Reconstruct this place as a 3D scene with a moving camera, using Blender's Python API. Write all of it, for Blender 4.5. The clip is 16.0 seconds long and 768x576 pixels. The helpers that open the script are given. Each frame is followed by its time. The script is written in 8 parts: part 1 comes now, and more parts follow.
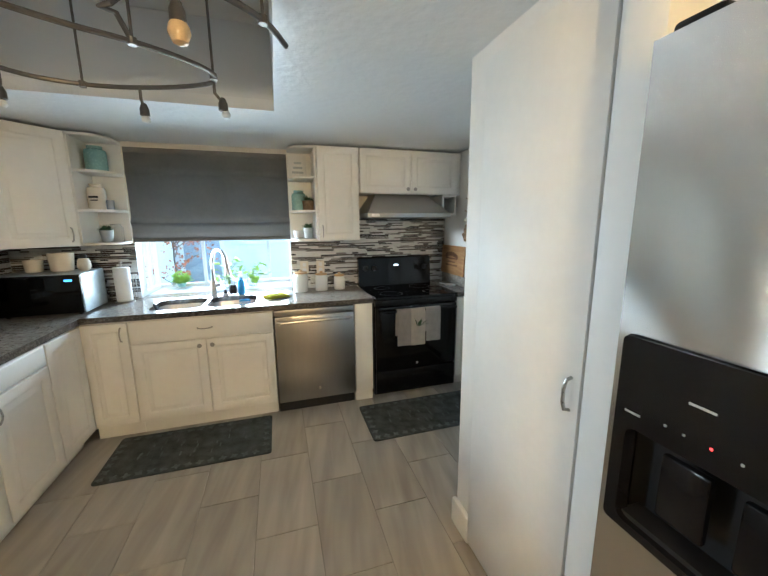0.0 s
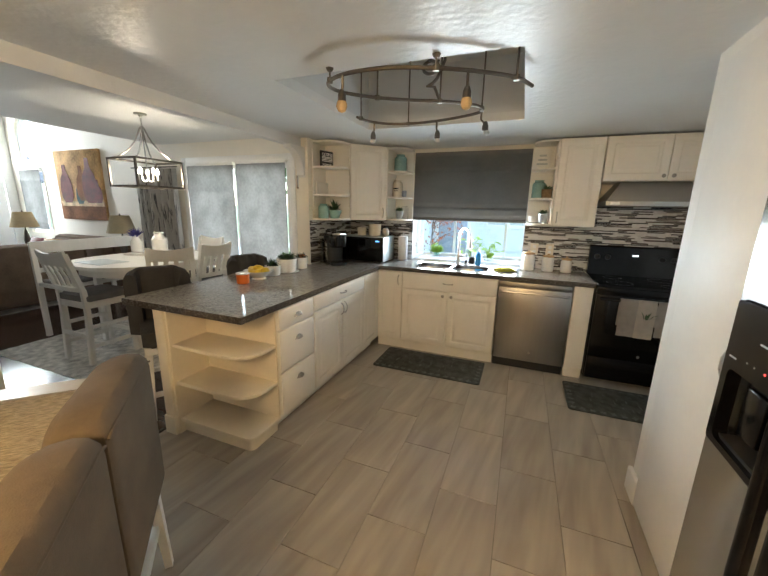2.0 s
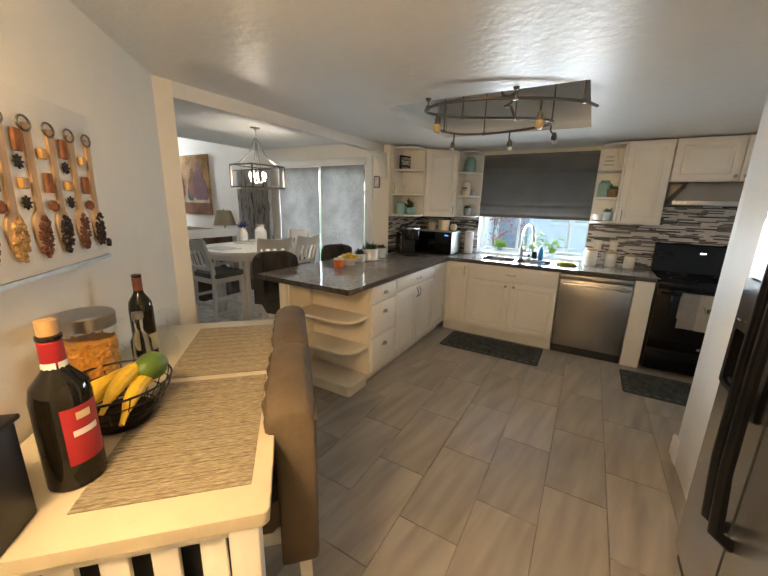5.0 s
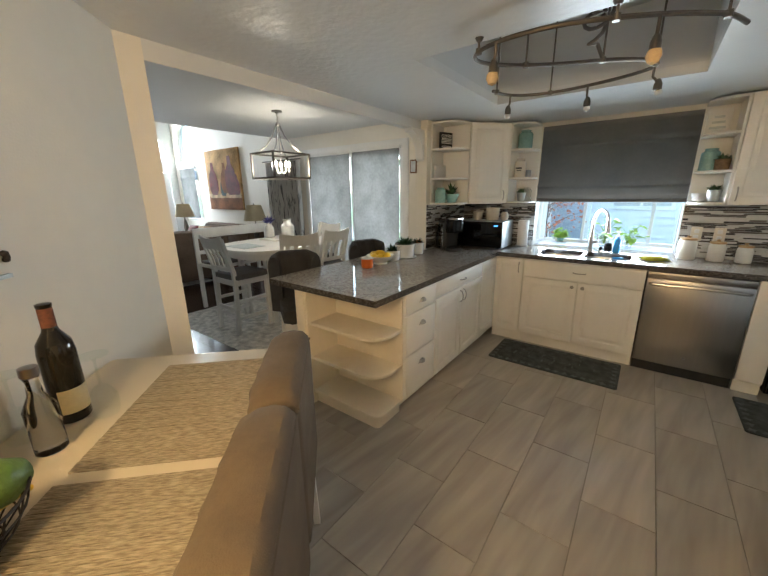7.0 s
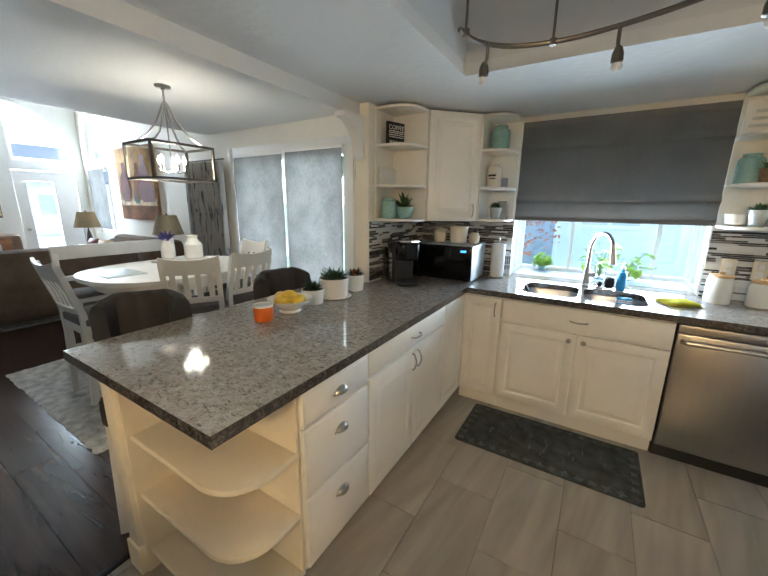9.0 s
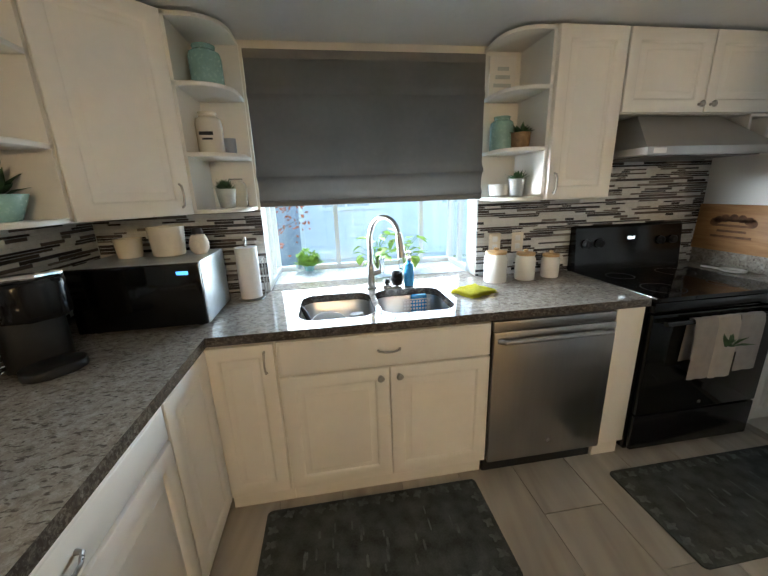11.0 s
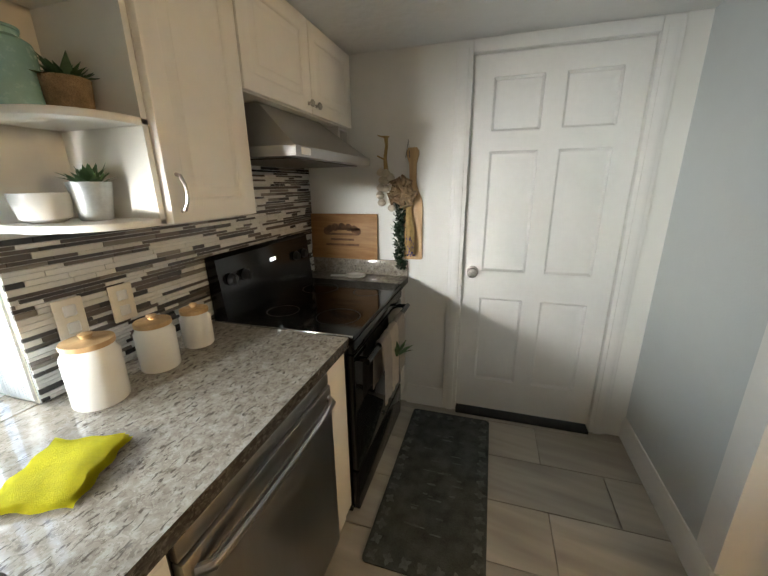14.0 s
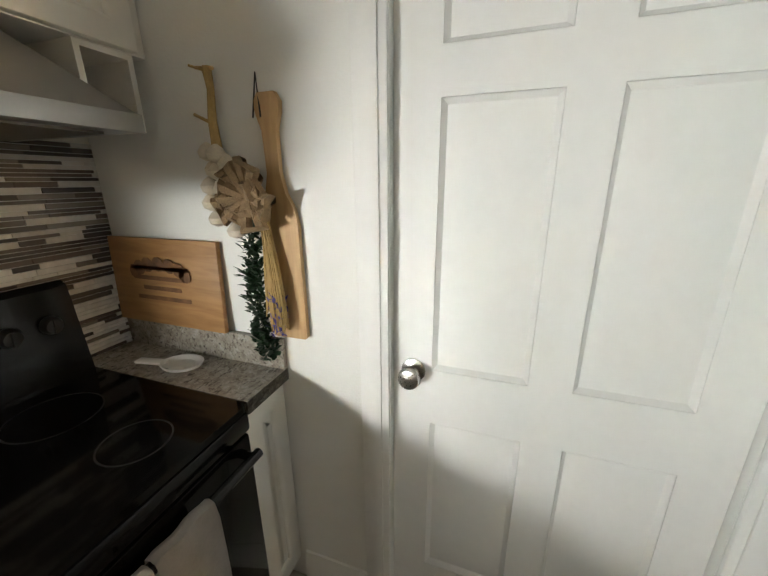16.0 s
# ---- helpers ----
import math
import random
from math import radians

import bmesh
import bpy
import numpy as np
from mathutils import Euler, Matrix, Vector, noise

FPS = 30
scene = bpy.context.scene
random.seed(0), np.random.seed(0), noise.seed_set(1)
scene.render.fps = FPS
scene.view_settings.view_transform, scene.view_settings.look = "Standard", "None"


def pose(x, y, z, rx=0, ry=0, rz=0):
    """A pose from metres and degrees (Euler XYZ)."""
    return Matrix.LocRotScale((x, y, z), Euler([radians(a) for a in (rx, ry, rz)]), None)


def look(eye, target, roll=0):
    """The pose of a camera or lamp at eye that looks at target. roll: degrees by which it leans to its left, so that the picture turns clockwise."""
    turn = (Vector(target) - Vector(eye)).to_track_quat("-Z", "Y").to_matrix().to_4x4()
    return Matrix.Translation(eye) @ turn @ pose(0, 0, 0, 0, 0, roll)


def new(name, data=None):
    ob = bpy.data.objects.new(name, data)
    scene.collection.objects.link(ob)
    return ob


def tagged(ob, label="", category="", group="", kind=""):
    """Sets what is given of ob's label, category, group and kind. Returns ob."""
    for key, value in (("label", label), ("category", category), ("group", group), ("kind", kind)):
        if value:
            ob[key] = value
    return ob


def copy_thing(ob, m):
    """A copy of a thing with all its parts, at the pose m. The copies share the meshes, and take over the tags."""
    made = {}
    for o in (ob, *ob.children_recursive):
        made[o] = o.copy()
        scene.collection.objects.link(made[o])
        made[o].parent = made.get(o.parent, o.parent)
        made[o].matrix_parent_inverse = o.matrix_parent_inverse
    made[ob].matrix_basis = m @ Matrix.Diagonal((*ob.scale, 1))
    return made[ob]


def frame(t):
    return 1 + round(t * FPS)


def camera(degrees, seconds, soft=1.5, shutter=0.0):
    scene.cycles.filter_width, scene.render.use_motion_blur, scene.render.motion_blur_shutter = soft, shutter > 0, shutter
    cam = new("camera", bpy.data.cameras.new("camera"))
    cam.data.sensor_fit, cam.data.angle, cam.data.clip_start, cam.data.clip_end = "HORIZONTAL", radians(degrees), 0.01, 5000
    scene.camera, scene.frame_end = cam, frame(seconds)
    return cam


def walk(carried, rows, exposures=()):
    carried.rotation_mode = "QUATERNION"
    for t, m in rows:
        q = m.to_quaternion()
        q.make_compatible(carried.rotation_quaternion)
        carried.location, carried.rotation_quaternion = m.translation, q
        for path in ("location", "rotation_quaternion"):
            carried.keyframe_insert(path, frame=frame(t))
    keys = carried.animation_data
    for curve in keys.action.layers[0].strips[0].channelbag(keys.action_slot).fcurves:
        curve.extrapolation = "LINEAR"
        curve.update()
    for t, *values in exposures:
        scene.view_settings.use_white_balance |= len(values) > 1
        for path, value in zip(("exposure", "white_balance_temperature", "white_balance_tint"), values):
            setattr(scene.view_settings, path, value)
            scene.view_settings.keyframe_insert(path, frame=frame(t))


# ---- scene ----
cam = camera(95.9, 16.0)
METRES, EYE, TILT, LEAN, TURN = 6.64, 1.515, 0.0, 0.0, -17.0
ROWS = [
    (0.0, 0.0, 0.0, 0.0, -0.08, -10.41, 0.44),
    (0.5, 0.009, -0.0179, -0.0001, 11.09, -11.06, 0.16),
    (1.0, 0.0264, -0.0381, 0.0014, 24.32, -11.56, -0.77),
    (1.5, 0.0341, -0.0613, -0.0004, 35.55, -12.35, -1.19),
    (2.0, 0.0436, -0.0935, -0.0005, 38.56, -12.96, -1.14),
    (2.5, 0.0566, -0.1088, 0.0, 40.78, -13.84, -1.53),
    (3.0, 0.0702, -0.1264, -0.0003, 42.61, -14.85, -1.68),
    (3.5, 0.0756, -0.1489, 0.0005, 42.28, -14.61, -1.31),
    (4.0, 0.0764, -0.1682, 0.0004, 46.86, -15.81, -0.67),
    (4.5, 0.0753, -0.1708, 0.0009, 47.05, -15.32, -1.22),
    (5.0, 0.0736, -0.1718, 0.0018, 47.47, -13.79, -1.36),
    (7.5, -0.0046, -0.0777, -0.0033, 56.37, -16.39, 0.31),
    (8.0, -0.0251, -0.0405, -0.0043, 58.37, -17.09, -0.41),
    (8.5, -0.0584, -0.0139, -0.0038, 53.34, -14.23, -0.95),
    (9.0, -0.0859, 0.0185, -0.0038, 48.58, -13.37, -0.7),
    (9.5, -0.1091, 0.0531, -0.0057, 41.8, -14.47, -0.72),
    (10.0, -0.1408, 0.084, -0.0085, 27.87, -14.81, 1.27),
    (12.5, -0.2035, 0.2697, -0.0102, -17.9, -18.4, 0.89),
    (13.0, -0.2059, 0.2914, -0.0109, -33.07, -18.32, 2.75),
    (13.5, -0.191, 0.2968, -0.0089, -47.37, -17.42, 2.69),
    (14.0, -0.1531, 0.3027, -0.0061, -56.1, -16.61, 0.74),
    (14.5, -0.1073, 0.3201, -0.0062, -62.09, -17.04, -0.49),
    (15.0, -0.057, 0.3321, -0.0062, -63.3, -18.34, 1.43),
    (15.5, -0.0081, 0.3317, -0.0055, -59.37, -19.21, -0.11),
    (16.0, 0.036, 0.3417, -0.0071, -53.95, -17.2, 0.51),
]
EXPOSURES = [(0.0, 3.35, 5600, 0), (2.0, 3.1, 6300, 4), (5.2, 2.85, 6350, 7), (8.0, 3.0, 5800, 2), (10.2, 3.25, 5700, 2), (12.3, 2.2, 7500, 8), (13.4, 2.3, 8700, 9), (14.0, 2.85, 6900, 5), (14.5, 3.3, 6900, 4), (15.2, 3.55, 6900, 4), (16.0, 3.1, 6900, 4)]
walk(cam, [(t, pose(0, 0, EYE, TILT, LEAN, TURN) @ pose(METRES * x, METRES * y, METRES * z, 90 + pitch, roll, yaw)) for t, x, y, z, yaw, pitch, roll in ROWS], EXPOSURES)

# ---- light ----
SUN_EL, SUN_AZ = 62.0, 7.0      # the sun stands beyond the sink window, a little to its left
world = bpy.data.worlds.new("sky")
scene.world = world
world.use_nodes = True
sky = world.node_tree.nodes.new("ShaderNodeTexSky")
sky.sky_type, sky.sun_disc = "NISHITA", False
sky.sun_elevation, sky.sun_rotation = radians(SUN_EL), radians(-SUN_AZ)
world.node_tree.links.new(sky.outputs[0], world.node_tree.nodes["Background"].inputs[0])
world.node_tree.nodes["Background"].inputs[1].default_value = 0.14


def lamp(name, kind, energy, colour, place, target, size=None, size_y=None):
    data = bpy.data.lights.new(name, kind)
    data.energy, data.color = energy, colour
    if kind == "AREA":
        data.shape, data.size, data.size_y = "RECTANGLE", size, size_y or size
    elif kind == "SUN":
        data.angle = radians(size)
    else:
        data.shadow_soft_size = size
    ob = new(name, data)
    ob.matrix_world = look(place, target)
    return ob


lamp("sun", "SUN", 0.4, (1.0, 0.95, 0.86), (-math.sin(radians(SUN_AZ)) * math.cos(radians(SUN_EL)), math.cos(radians(SUN_AZ)) * math.cos(radians(SUN_EL)), math.sin(radians(SUN_EL))), (0, 0, 0), 10.0)
# daylight in the openings
lamp("sink_window_daylight", "AREA", 2.3, (0.86, 0.93, 1.0), (-0.5, 3.53, 1.16), (-0.4, 1.0, 1.70), 1.15, 0.43).data.spread = radians(120)
lamp("bay_side_daylight", "AREA", 0.75, (0.95, 0.97, 1.0), (-1.0, 3.47, 1.26), (1.7, 2.25, 1.15), 0.2, 0.14).data.spread = radians(50)
lamp("patio_daylight", "AREA", 8, (1.0, 0.98, 0.95), (-3.79, 3.50, 1.2), (-3.79, 0, 1.1), 1.75, 1.9)
lamp("front_window_daylight", "AREA", 38, (0.95, 0.97, 1.0), (-9.75, 2.75, 2.2), (-3, 1.5, 1.0), 0.9, 2.2)
lamp("side_window_daylight", "AREA", 6, (0.95, 0.97, 1.0), (-8.9, 3.55, 1.7), (-8.0, 0, 1.0), 0.7, 2.2)
# the nook's warm ceiling lamp
lamp("nook_ceiling_bulb", "POINT", 9.0, (1.0, 0.66, 0.33), (-0.3, -1.55, 2.0), (0, 0, 0), 0.09)
lamp("chandelier_bulb", "POINT", 2.6, (1.0, 0.85, 0.68), (-3.6, 1.95, 1.78), (0, 0, 0), 0.05)

# ---- materials ----
def mat(name, colour, rough=0.5, metal=0.0, vary=0.08, scale=6.0, bump=0.0, bump_scale=60.0, stretch=(1, 1, 1), random_by="", spec=0.5, coat=0.0, translucent=0.0, aniso=0.0, even=1.0):
    """A painted, woven or metal surface: noise at two scales in its colour and roughness, and a fine relief."""
    m = bpy.data.materials.new(name)
    m.use_nodes = True
    nt = m.node_tree
    b = nt.nodes["Principled BSDF"]
    tc = nt.nodes.new("ShaderNodeTexCoord")
    mp = nt.nodes.new("ShaderNodeMapping")
    mp.inputs["Scale"].default_value = stretch
    nt.links.new(tc.outputs["Object"], mp.inputs[0])
    n1 = nt.nodes.new("ShaderNodeTexNoise")
    n1.inputs["Scale"].default_value, n1.inputs["Detail"].default_value = scale, 6
    n2 = nt.nodes.new("ShaderNodeTexNoise")
    n2.inputs["Scale"].default_value, n2.inputs["Detail"].default_value = scale * 9, 3
    add = nt.nodes.new("ShaderNodeMath")
    add.operation = "MULTIPLY_ADD"
    add.inputs[1].default_value = 0.4
    ramp = nt.nodes.new("ShaderNodeValToRGB")
    lo = tuple(max(0, c * (1 - vary * 1.6)) for c in colour)
    hi = tuple(min(1, c * (1 + vary)) for c in colour)
    ramp.color_ramp.elements[0].color, ramp.color_ramp.elements[1].color = (*lo, 1), (*hi, 1)
    ramp.color_ramp.elements[0].position, ramp.color_ramp.elements[1].position = 0.4, 0.95
    for n in (n1, n2):
        nt.links.new(mp.outputs[0], n.inputs[0])
    nt.links.new(n2.outputs[0], add.inputs[0])
    nt.links.new(n1.outputs[0], add.inputs[2])
    nt.links.new(add.outputs[0], ramp.inputs[0])
    out = ramp.outputs[0]
    if random_by:
        hsv = nt.nodes.new("ShaderNodeHueSaturation")
        info = nt.nodes.new("ShaderNodeObjectInfo" if random_by == "object" else "ShaderNodeNewGeometry")
        rng = nt.nodes.new("ShaderNodeMapRange")
        rng.inputs[3].default_value, rng.inputs[4].default_value = 0.88, 1.1
        nt.links.new(info.outputs["Random" if random_by == "object" else "Random Per Island"], rng.inputs[0])
        nt.links.new(rng.outputs[0], hsv.inputs["Value"])
        nt.links.new(out, hsv.inputs["Color"])
        out = hsv.outputs[0]
    nt.links.new(out, b.inputs["Base Color"])
    rr = nt.nodes.new("ShaderNodeMapRange")
    rr.inputs[3].default_value, rr.inputs[4].default_value = max(0.02, rough - 0.06 * even), min(1, rough + 0.08 * even)
    nt.links.new(n2.outputs[0], rr.inputs[0])
    nt.links.new(rr.outputs[0], b.inputs["Roughness"])
    b.inputs["Metallic"].default_value = metal
    b.inputs["Specular IOR Level"].default_value = spec
    b.inputs["Coat Weight"].default_value = coat
    b.inputs["Anisotropic"].default_value = aniso
    if aniso:
        tg = nt.nodes.new("ShaderNodeTangent")
        tg.direction_type, tg.axis = "RADIAL", "Z"
        nt.links.new(tg.outputs[0], b.inputs["Tangent"])
    if bump:
        n3 = nt.nodes.new("ShaderNodeTexNoise")
        n3.inputs["Scale"].default_value, n3.inputs["Detail"].default_value = bump_scale, 4
        nt.links.new(mp.outputs[0], n3.inputs[0])
        bp = nt.nodes.new("ShaderNodeBump")
        bp.inputs["Strength"].default_value, bp.inputs["Distance"].default_value = bump, 0.01
        nt.links.new(n3.outputs[0], bp.inputs["Height"])
        nt.links.new(bp.outputs[0], b.inputs["Normal"])
    if translucent:
        tr = nt.nodes.new("ShaderNodeBsdfTranslucent")
        mix = nt.nodes.new("ShaderNodeMixShader")
        mix.inputs[0].default_value = translucent
        nt.links.new(out, tr.inputs[0])
        nt.links.new(b.outputs[0], mix.inputs[1])
        nt.links.new(tr.outputs[0], mix.inputs[2])
        nt.links.new(mix.outputs[0], nt.nodes["Material Output"].inputs[0])
    return m


def glow(name, colour, strength):
    m = bpy.data.materials.new(name)
    m.use_nodes = True
    b = m.node_tree.nodes["Principled BSDF"]
    b.inputs["Base Color"].default_value = (*colour, 1)
    b.inputs["Emission Color"].default_value = (*colour, 1)
    b.inputs["Emission Strength"].default_value = strength
    return m


def glass(name, colour=(1, 1, 1), rough=0.0, ior=1.45, thin=False):
    m = bpy.data.materials.new(name)
    m.use_nodes = True
    nt = m.node_tree
    b = nt.nodes["Principled BSDF"]
    b.inputs["Base Color"].default_value = (*colour, 1)
    b.inputs["Roughness"].default_value, b.inputs["IOR"].default_value = rough, ior
    b.inputs["Transmission Weight"].default_value = 1.0
    if thin:
        t = nt.nodes.new("ShaderNodeBsdfTransparent")
        g = nt.nodes.new("ShaderNodeBsdfGlossy")
        g.inputs["Roughness"].default_value = 0.02
        mx = nt.nodes.new("ShaderNodeMixShader")
        t.inputs[0].default_value = (*colour, 1)
        mx.inputs[0].default_value = 0.06
        nt.links.new(t.outputs[0], mx.inputs[1])
        nt.links.new(g.outputs[0], mx.inputs[2])
        nt.links.new(mx.outputs[0], nt.nodes["Material Output"].inputs[0])
    return m


def speckled(name, stops, scale, rough, spec=0.5, fleck=(0.05, 0.04, 0.034), flecks=0.33):
    """Polished granite: pale crystals at two sizes, with dark flecks drawn out one way."""
    m = bpy.data.materials.new(name)
    m.use_nodes = True
    nt = m.node_tree
    b = nt.nodes["Principled BSDF"]
    tc = nt.nodes.new("ShaderNodeTexCoord")
    warp = nt.nodes.new("ShaderNodeTexNoise")
    warp.inputs["Scale"].default_value, warp.inputs["Detail"].default_value = scale * 0.5, 4
    mixv = nt.nodes.new("ShaderNodeMix")
    mixv.data_type = "VECTOR"
    mixv.inputs[0].default_value = 0.06
    nt.links.new(tc.outputs["Object"], warp.inputs[0])
    nt.links.new(tc.outputs["Object"], mixv.inputs[4])
    nt.links.new(warp.outputs[1], mixv.inputs[5])
    vor = nt.nodes.new("ShaderNodeTexVoronoi")
    vor.inputs["Scale"].default_value = scale
    nt.links.new(mixv.outputs[1], vor.inputs["Vector"])
    noi = nt.nodes.new("ShaderNodeTexNoise")
    noi.inputs["Scale"].default_value, noi.inputs["Detail"].default_value = scale * 0.35, 5
    nt.links.new(tc.outputs["Object"], noi.inputs[0])
    sep = nt.nodes.new("ShaderNodeSeparateColor")
    nt.links.new(vor.outputs["Color"], sep.inputs[0])
    add = nt.nodes.new("ShaderNodeMath")
    add.operation = "MULTIPLY_ADD"
    add.inputs[1].default_value = 0.55
    half = nt.nodes.new("ShaderNodeMath")
    half.operation = "MULTIPLY_ADD"
    half.inputs[1].default_value, half.inputs[2].default_value = 1.3, -0.42
    nt.links.new(noi.outputs[0], half.inputs[0])
    nt.links.new(sep.outputs[0], add.inputs[0])
    nt.links.new(half.outputs[0], add.inputs[2])
    ramp = nt.nodes.new("ShaderNodeValToRGB")
    while len(ramp.color_ramp.elements) < len(stops):
        ramp.color_ramp.elements.new(0.5)
    for e, (p, c) in zip(ramp.color_ramp.elements, stops):
        e.position, e.color = p, (*c, 1)
    nt.links.new(add.outputs[0], ramp.inputs[0])
    # flecks of about one to two centimetres
    spin = nt.nodes.new("ShaderNodeMapping")
    spin.inputs["Rotation"].default_value = (0, 0, 0.5)
    spin.inputs["Scale"].default_value = (scale * 0.42, scale * 0.98, scale * 0.8)
    nt.links.new(tc.outputs["Object"], spin.inputs[0])
    fl = nt.nodes.new("ShaderNodeTexNoise")
    fl.inputs["Scale"].default_value, fl.inputs["Detail"].default_value, fl.inputs["Distortion"].default_value = 1.0, 2.5, 0.5
    nt.links.new(spin.outputs[0], fl.inputs[0])
    cut = nt.nodes.new("ShaderNodeMapRange")
    cut.inputs[1].default_value, cut.inputs[2].default_value = flecks, flecks + 0.09
    cut.inputs[3].default_value, cut.inputs[4].default_value = 0.9, 0.0
    nt.links.new(fl.outputs[0], cut.inputs[0])
    mixc = nt.nodes.new("ShaderNodeMix")
    mixc.data_type = "RGBA"
    mixc.inputs[7].default_value = (*fleck, 1)
    nt.links.new(cut.outputs[0], mixc.inputs[0])
    nt.links.new(ramp.outputs[0], mixc.inputs[6])
    nt.links.new(mixc.outputs[2], b.inputs["Base Color"])
    b.inputs["Roughness"].default_value = rough
    b.inputs["Specular IOR Level"].default_value = spec
    return m


def streaked(name, dark, light, along, scale, rough, bump=0.0, per_piece=True, lo=0.32, hi=0.72, skew=0.0, detail=4, bend=0.9, even=1.0, pull=0.13):
    """Wood or streaky stone: noise drawn out along one axis, shifted from piece to piece."""
    m = bpy.data.materials.new(name)
    m.use_nodes = True
    nt = m.node_tree
    b = nt.nodes["Principled BSDF"]
    tc = nt.nodes.new("ShaderNodeTexCoord")
    info = nt.nodes.new("ShaderNodeObjectInfo")
    shift = nt.nodes.new("ShaderNodeVectorMath")
    shift.operation = "MULTIPLY_ADD"
    comb = nt.nodes.new("ShaderNodeCombineXYZ")
    for i in range(3):
        nt.links.new(info.outputs["Random"], comb.inputs[i])
    shift.inputs[1].default_value = (37, 53, 29) if per_piece else (0, 0, 0)
    nt.links.new(comb.outputs[0], shift.inputs[0])
    nt.links.new(tc.outputs["Object"], shift.inputs[2])
    mp = nt.nodes.new("ShaderNodeMapping")
    s = [scale] * 3
    s["xyz".index(along)] = scale * pull
    mp.inputs["Scale"].default_value = s
    spin = nt.nodes.new("ShaderNodeMapping")
    spin.inputs["Rotation"].default_value = (0, 0, skew)
    nt.links.new(shift.outputs[0], spin.inputs[0])
    nt.links.new(spin.outputs[0], mp.inputs[0])
    n1 = nt.nodes.new("ShaderNodeTexNoise")
    n1.inputs["Scale"].default_value, n1.inputs["Detail"].default_value, n1.inputs["Distortion"].default_value = 1.0, detail, bend
    nt.links.new(mp.outputs[0], n1.inputs[0])
    ramp = nt.nodes.new("ShaderNodeValToRGB")
    ramp.color_ramp.elements[0].color, ramp.color_ramp.elements[1].color = (*dark, 1), (*light, 1)
    ramp.color_ramp.elements[0].position, ramp.color_ramp.elements[1].position = lo, hi
    nt.links.new(n1.outputs[0], ramp.inputs[0])
    hsv = nt.nodes.new("ShaderNodeHueSaturation")
    rng = nt.nodes.new("ShaderNodeMapRange")
    rng.inputs[3].default_value, rng.inputs[4].default_value = 0.9, 1.1
    nt.links.new(info.outputs["Random"], rng.inputs[0])
    nt.links.new(rng.outputs[0], hsv.inputs["Value"])
    nt.links.new(ramp.outputs[0], hsv.inputs["Color"])
    nt.links.new(hsv.outputs[0], b.inputs["Base Color"])
    n2 = nt.nodes.new("ShaderNodeTexNoise")
    n2.inputs["Scale"].default_value = 14
    nt.links.new(tc.outputs["Object"], n2.inputs[0])
    rr = nt.nodes.new("ShaderNodeMapRange")
    rr.inputs[3].default_value, rr.inputs[4].default_value = max(0.03, rough - 0.08 * even), rough + 0.1 * even
    nt.links.new(n2.outputs[0], rr.inputs[0])
    b.inputs["Roughness"].default_value = rough
    if even >= 0.3:
        nt.links.new(rr.outputs[0], b.inputs["Roughness"])
    if bump:
        bp = nt.nodes.new("ShaderNodeBump")
        bp.inputs["Strength"].default_value, bp.inputs["Distance"].default_value = bump, 0.004
        nt.links.new(n1.outputs[0], bp.inputs["Height"])
        nt.links.new(bp.outputs[0], b.inputs["Normal"])
    return m


def picked(name, colours, rough=0.3, by="Random Per Island"):
    """Pieces that each take one of several colours."""
    m = bpy.data.materials.new(name)
    m.use_nodes = True
    nt = m.node_tree
    b = nt.nodes["Principled BSDF"]
    g = nt.nodes.new("ShaderNodeNewGeometry" if by == "Random Per Island" else "ShaderNodeObjectInfo")
    ramp = nt.nodes.new("ShaderNodeValToRGB")
    ramp.color_ramp.interpolation = "CONSTANT"
    while len(ramp.color_ramp.elements) < len(colours):
        ramp.color_ramp.elements.new(0.5)
    for i, (e, c) in enumerate(zip(ramp.color_ramp.elements, colours)):
        e.position, e.color = i / len(colours), (*c, 1)
    nt.links.new(g.outputs[by], ramp.inputs[0])
    tc = nt.nodes.new("ShaderNodeTexCoord")
    n = nt.nodes.new("ShaderNodeTexNoise")
    n.inputs["Scale"].default_value, n.inputs["Detail"].default_value = 45, 4
    nt.links.new(tc.outputs["Object"], n.inputs[0])
    hsv = nt.nodes.new("ShaderNodeHueSaturation")
    rng = nt.nodes.new("ShaderNodeMapRange")
    rng.inputs[3].default_value, rng.inputs[4].default_value = 0.75, 1.2
    nt.links.new(n.outputs[0], rng.inputs[0])
    nt.links.new(rng.outputs[0], hsv.inputs["Value"])
    nt.links.new(ramp.outputs[0], hsv.inputs["Color"])
    nt.links.new(hsv.outputs[0], b.inputs["Base Color"])
    b.inputs["Roughness"].default_value = rough
    return m


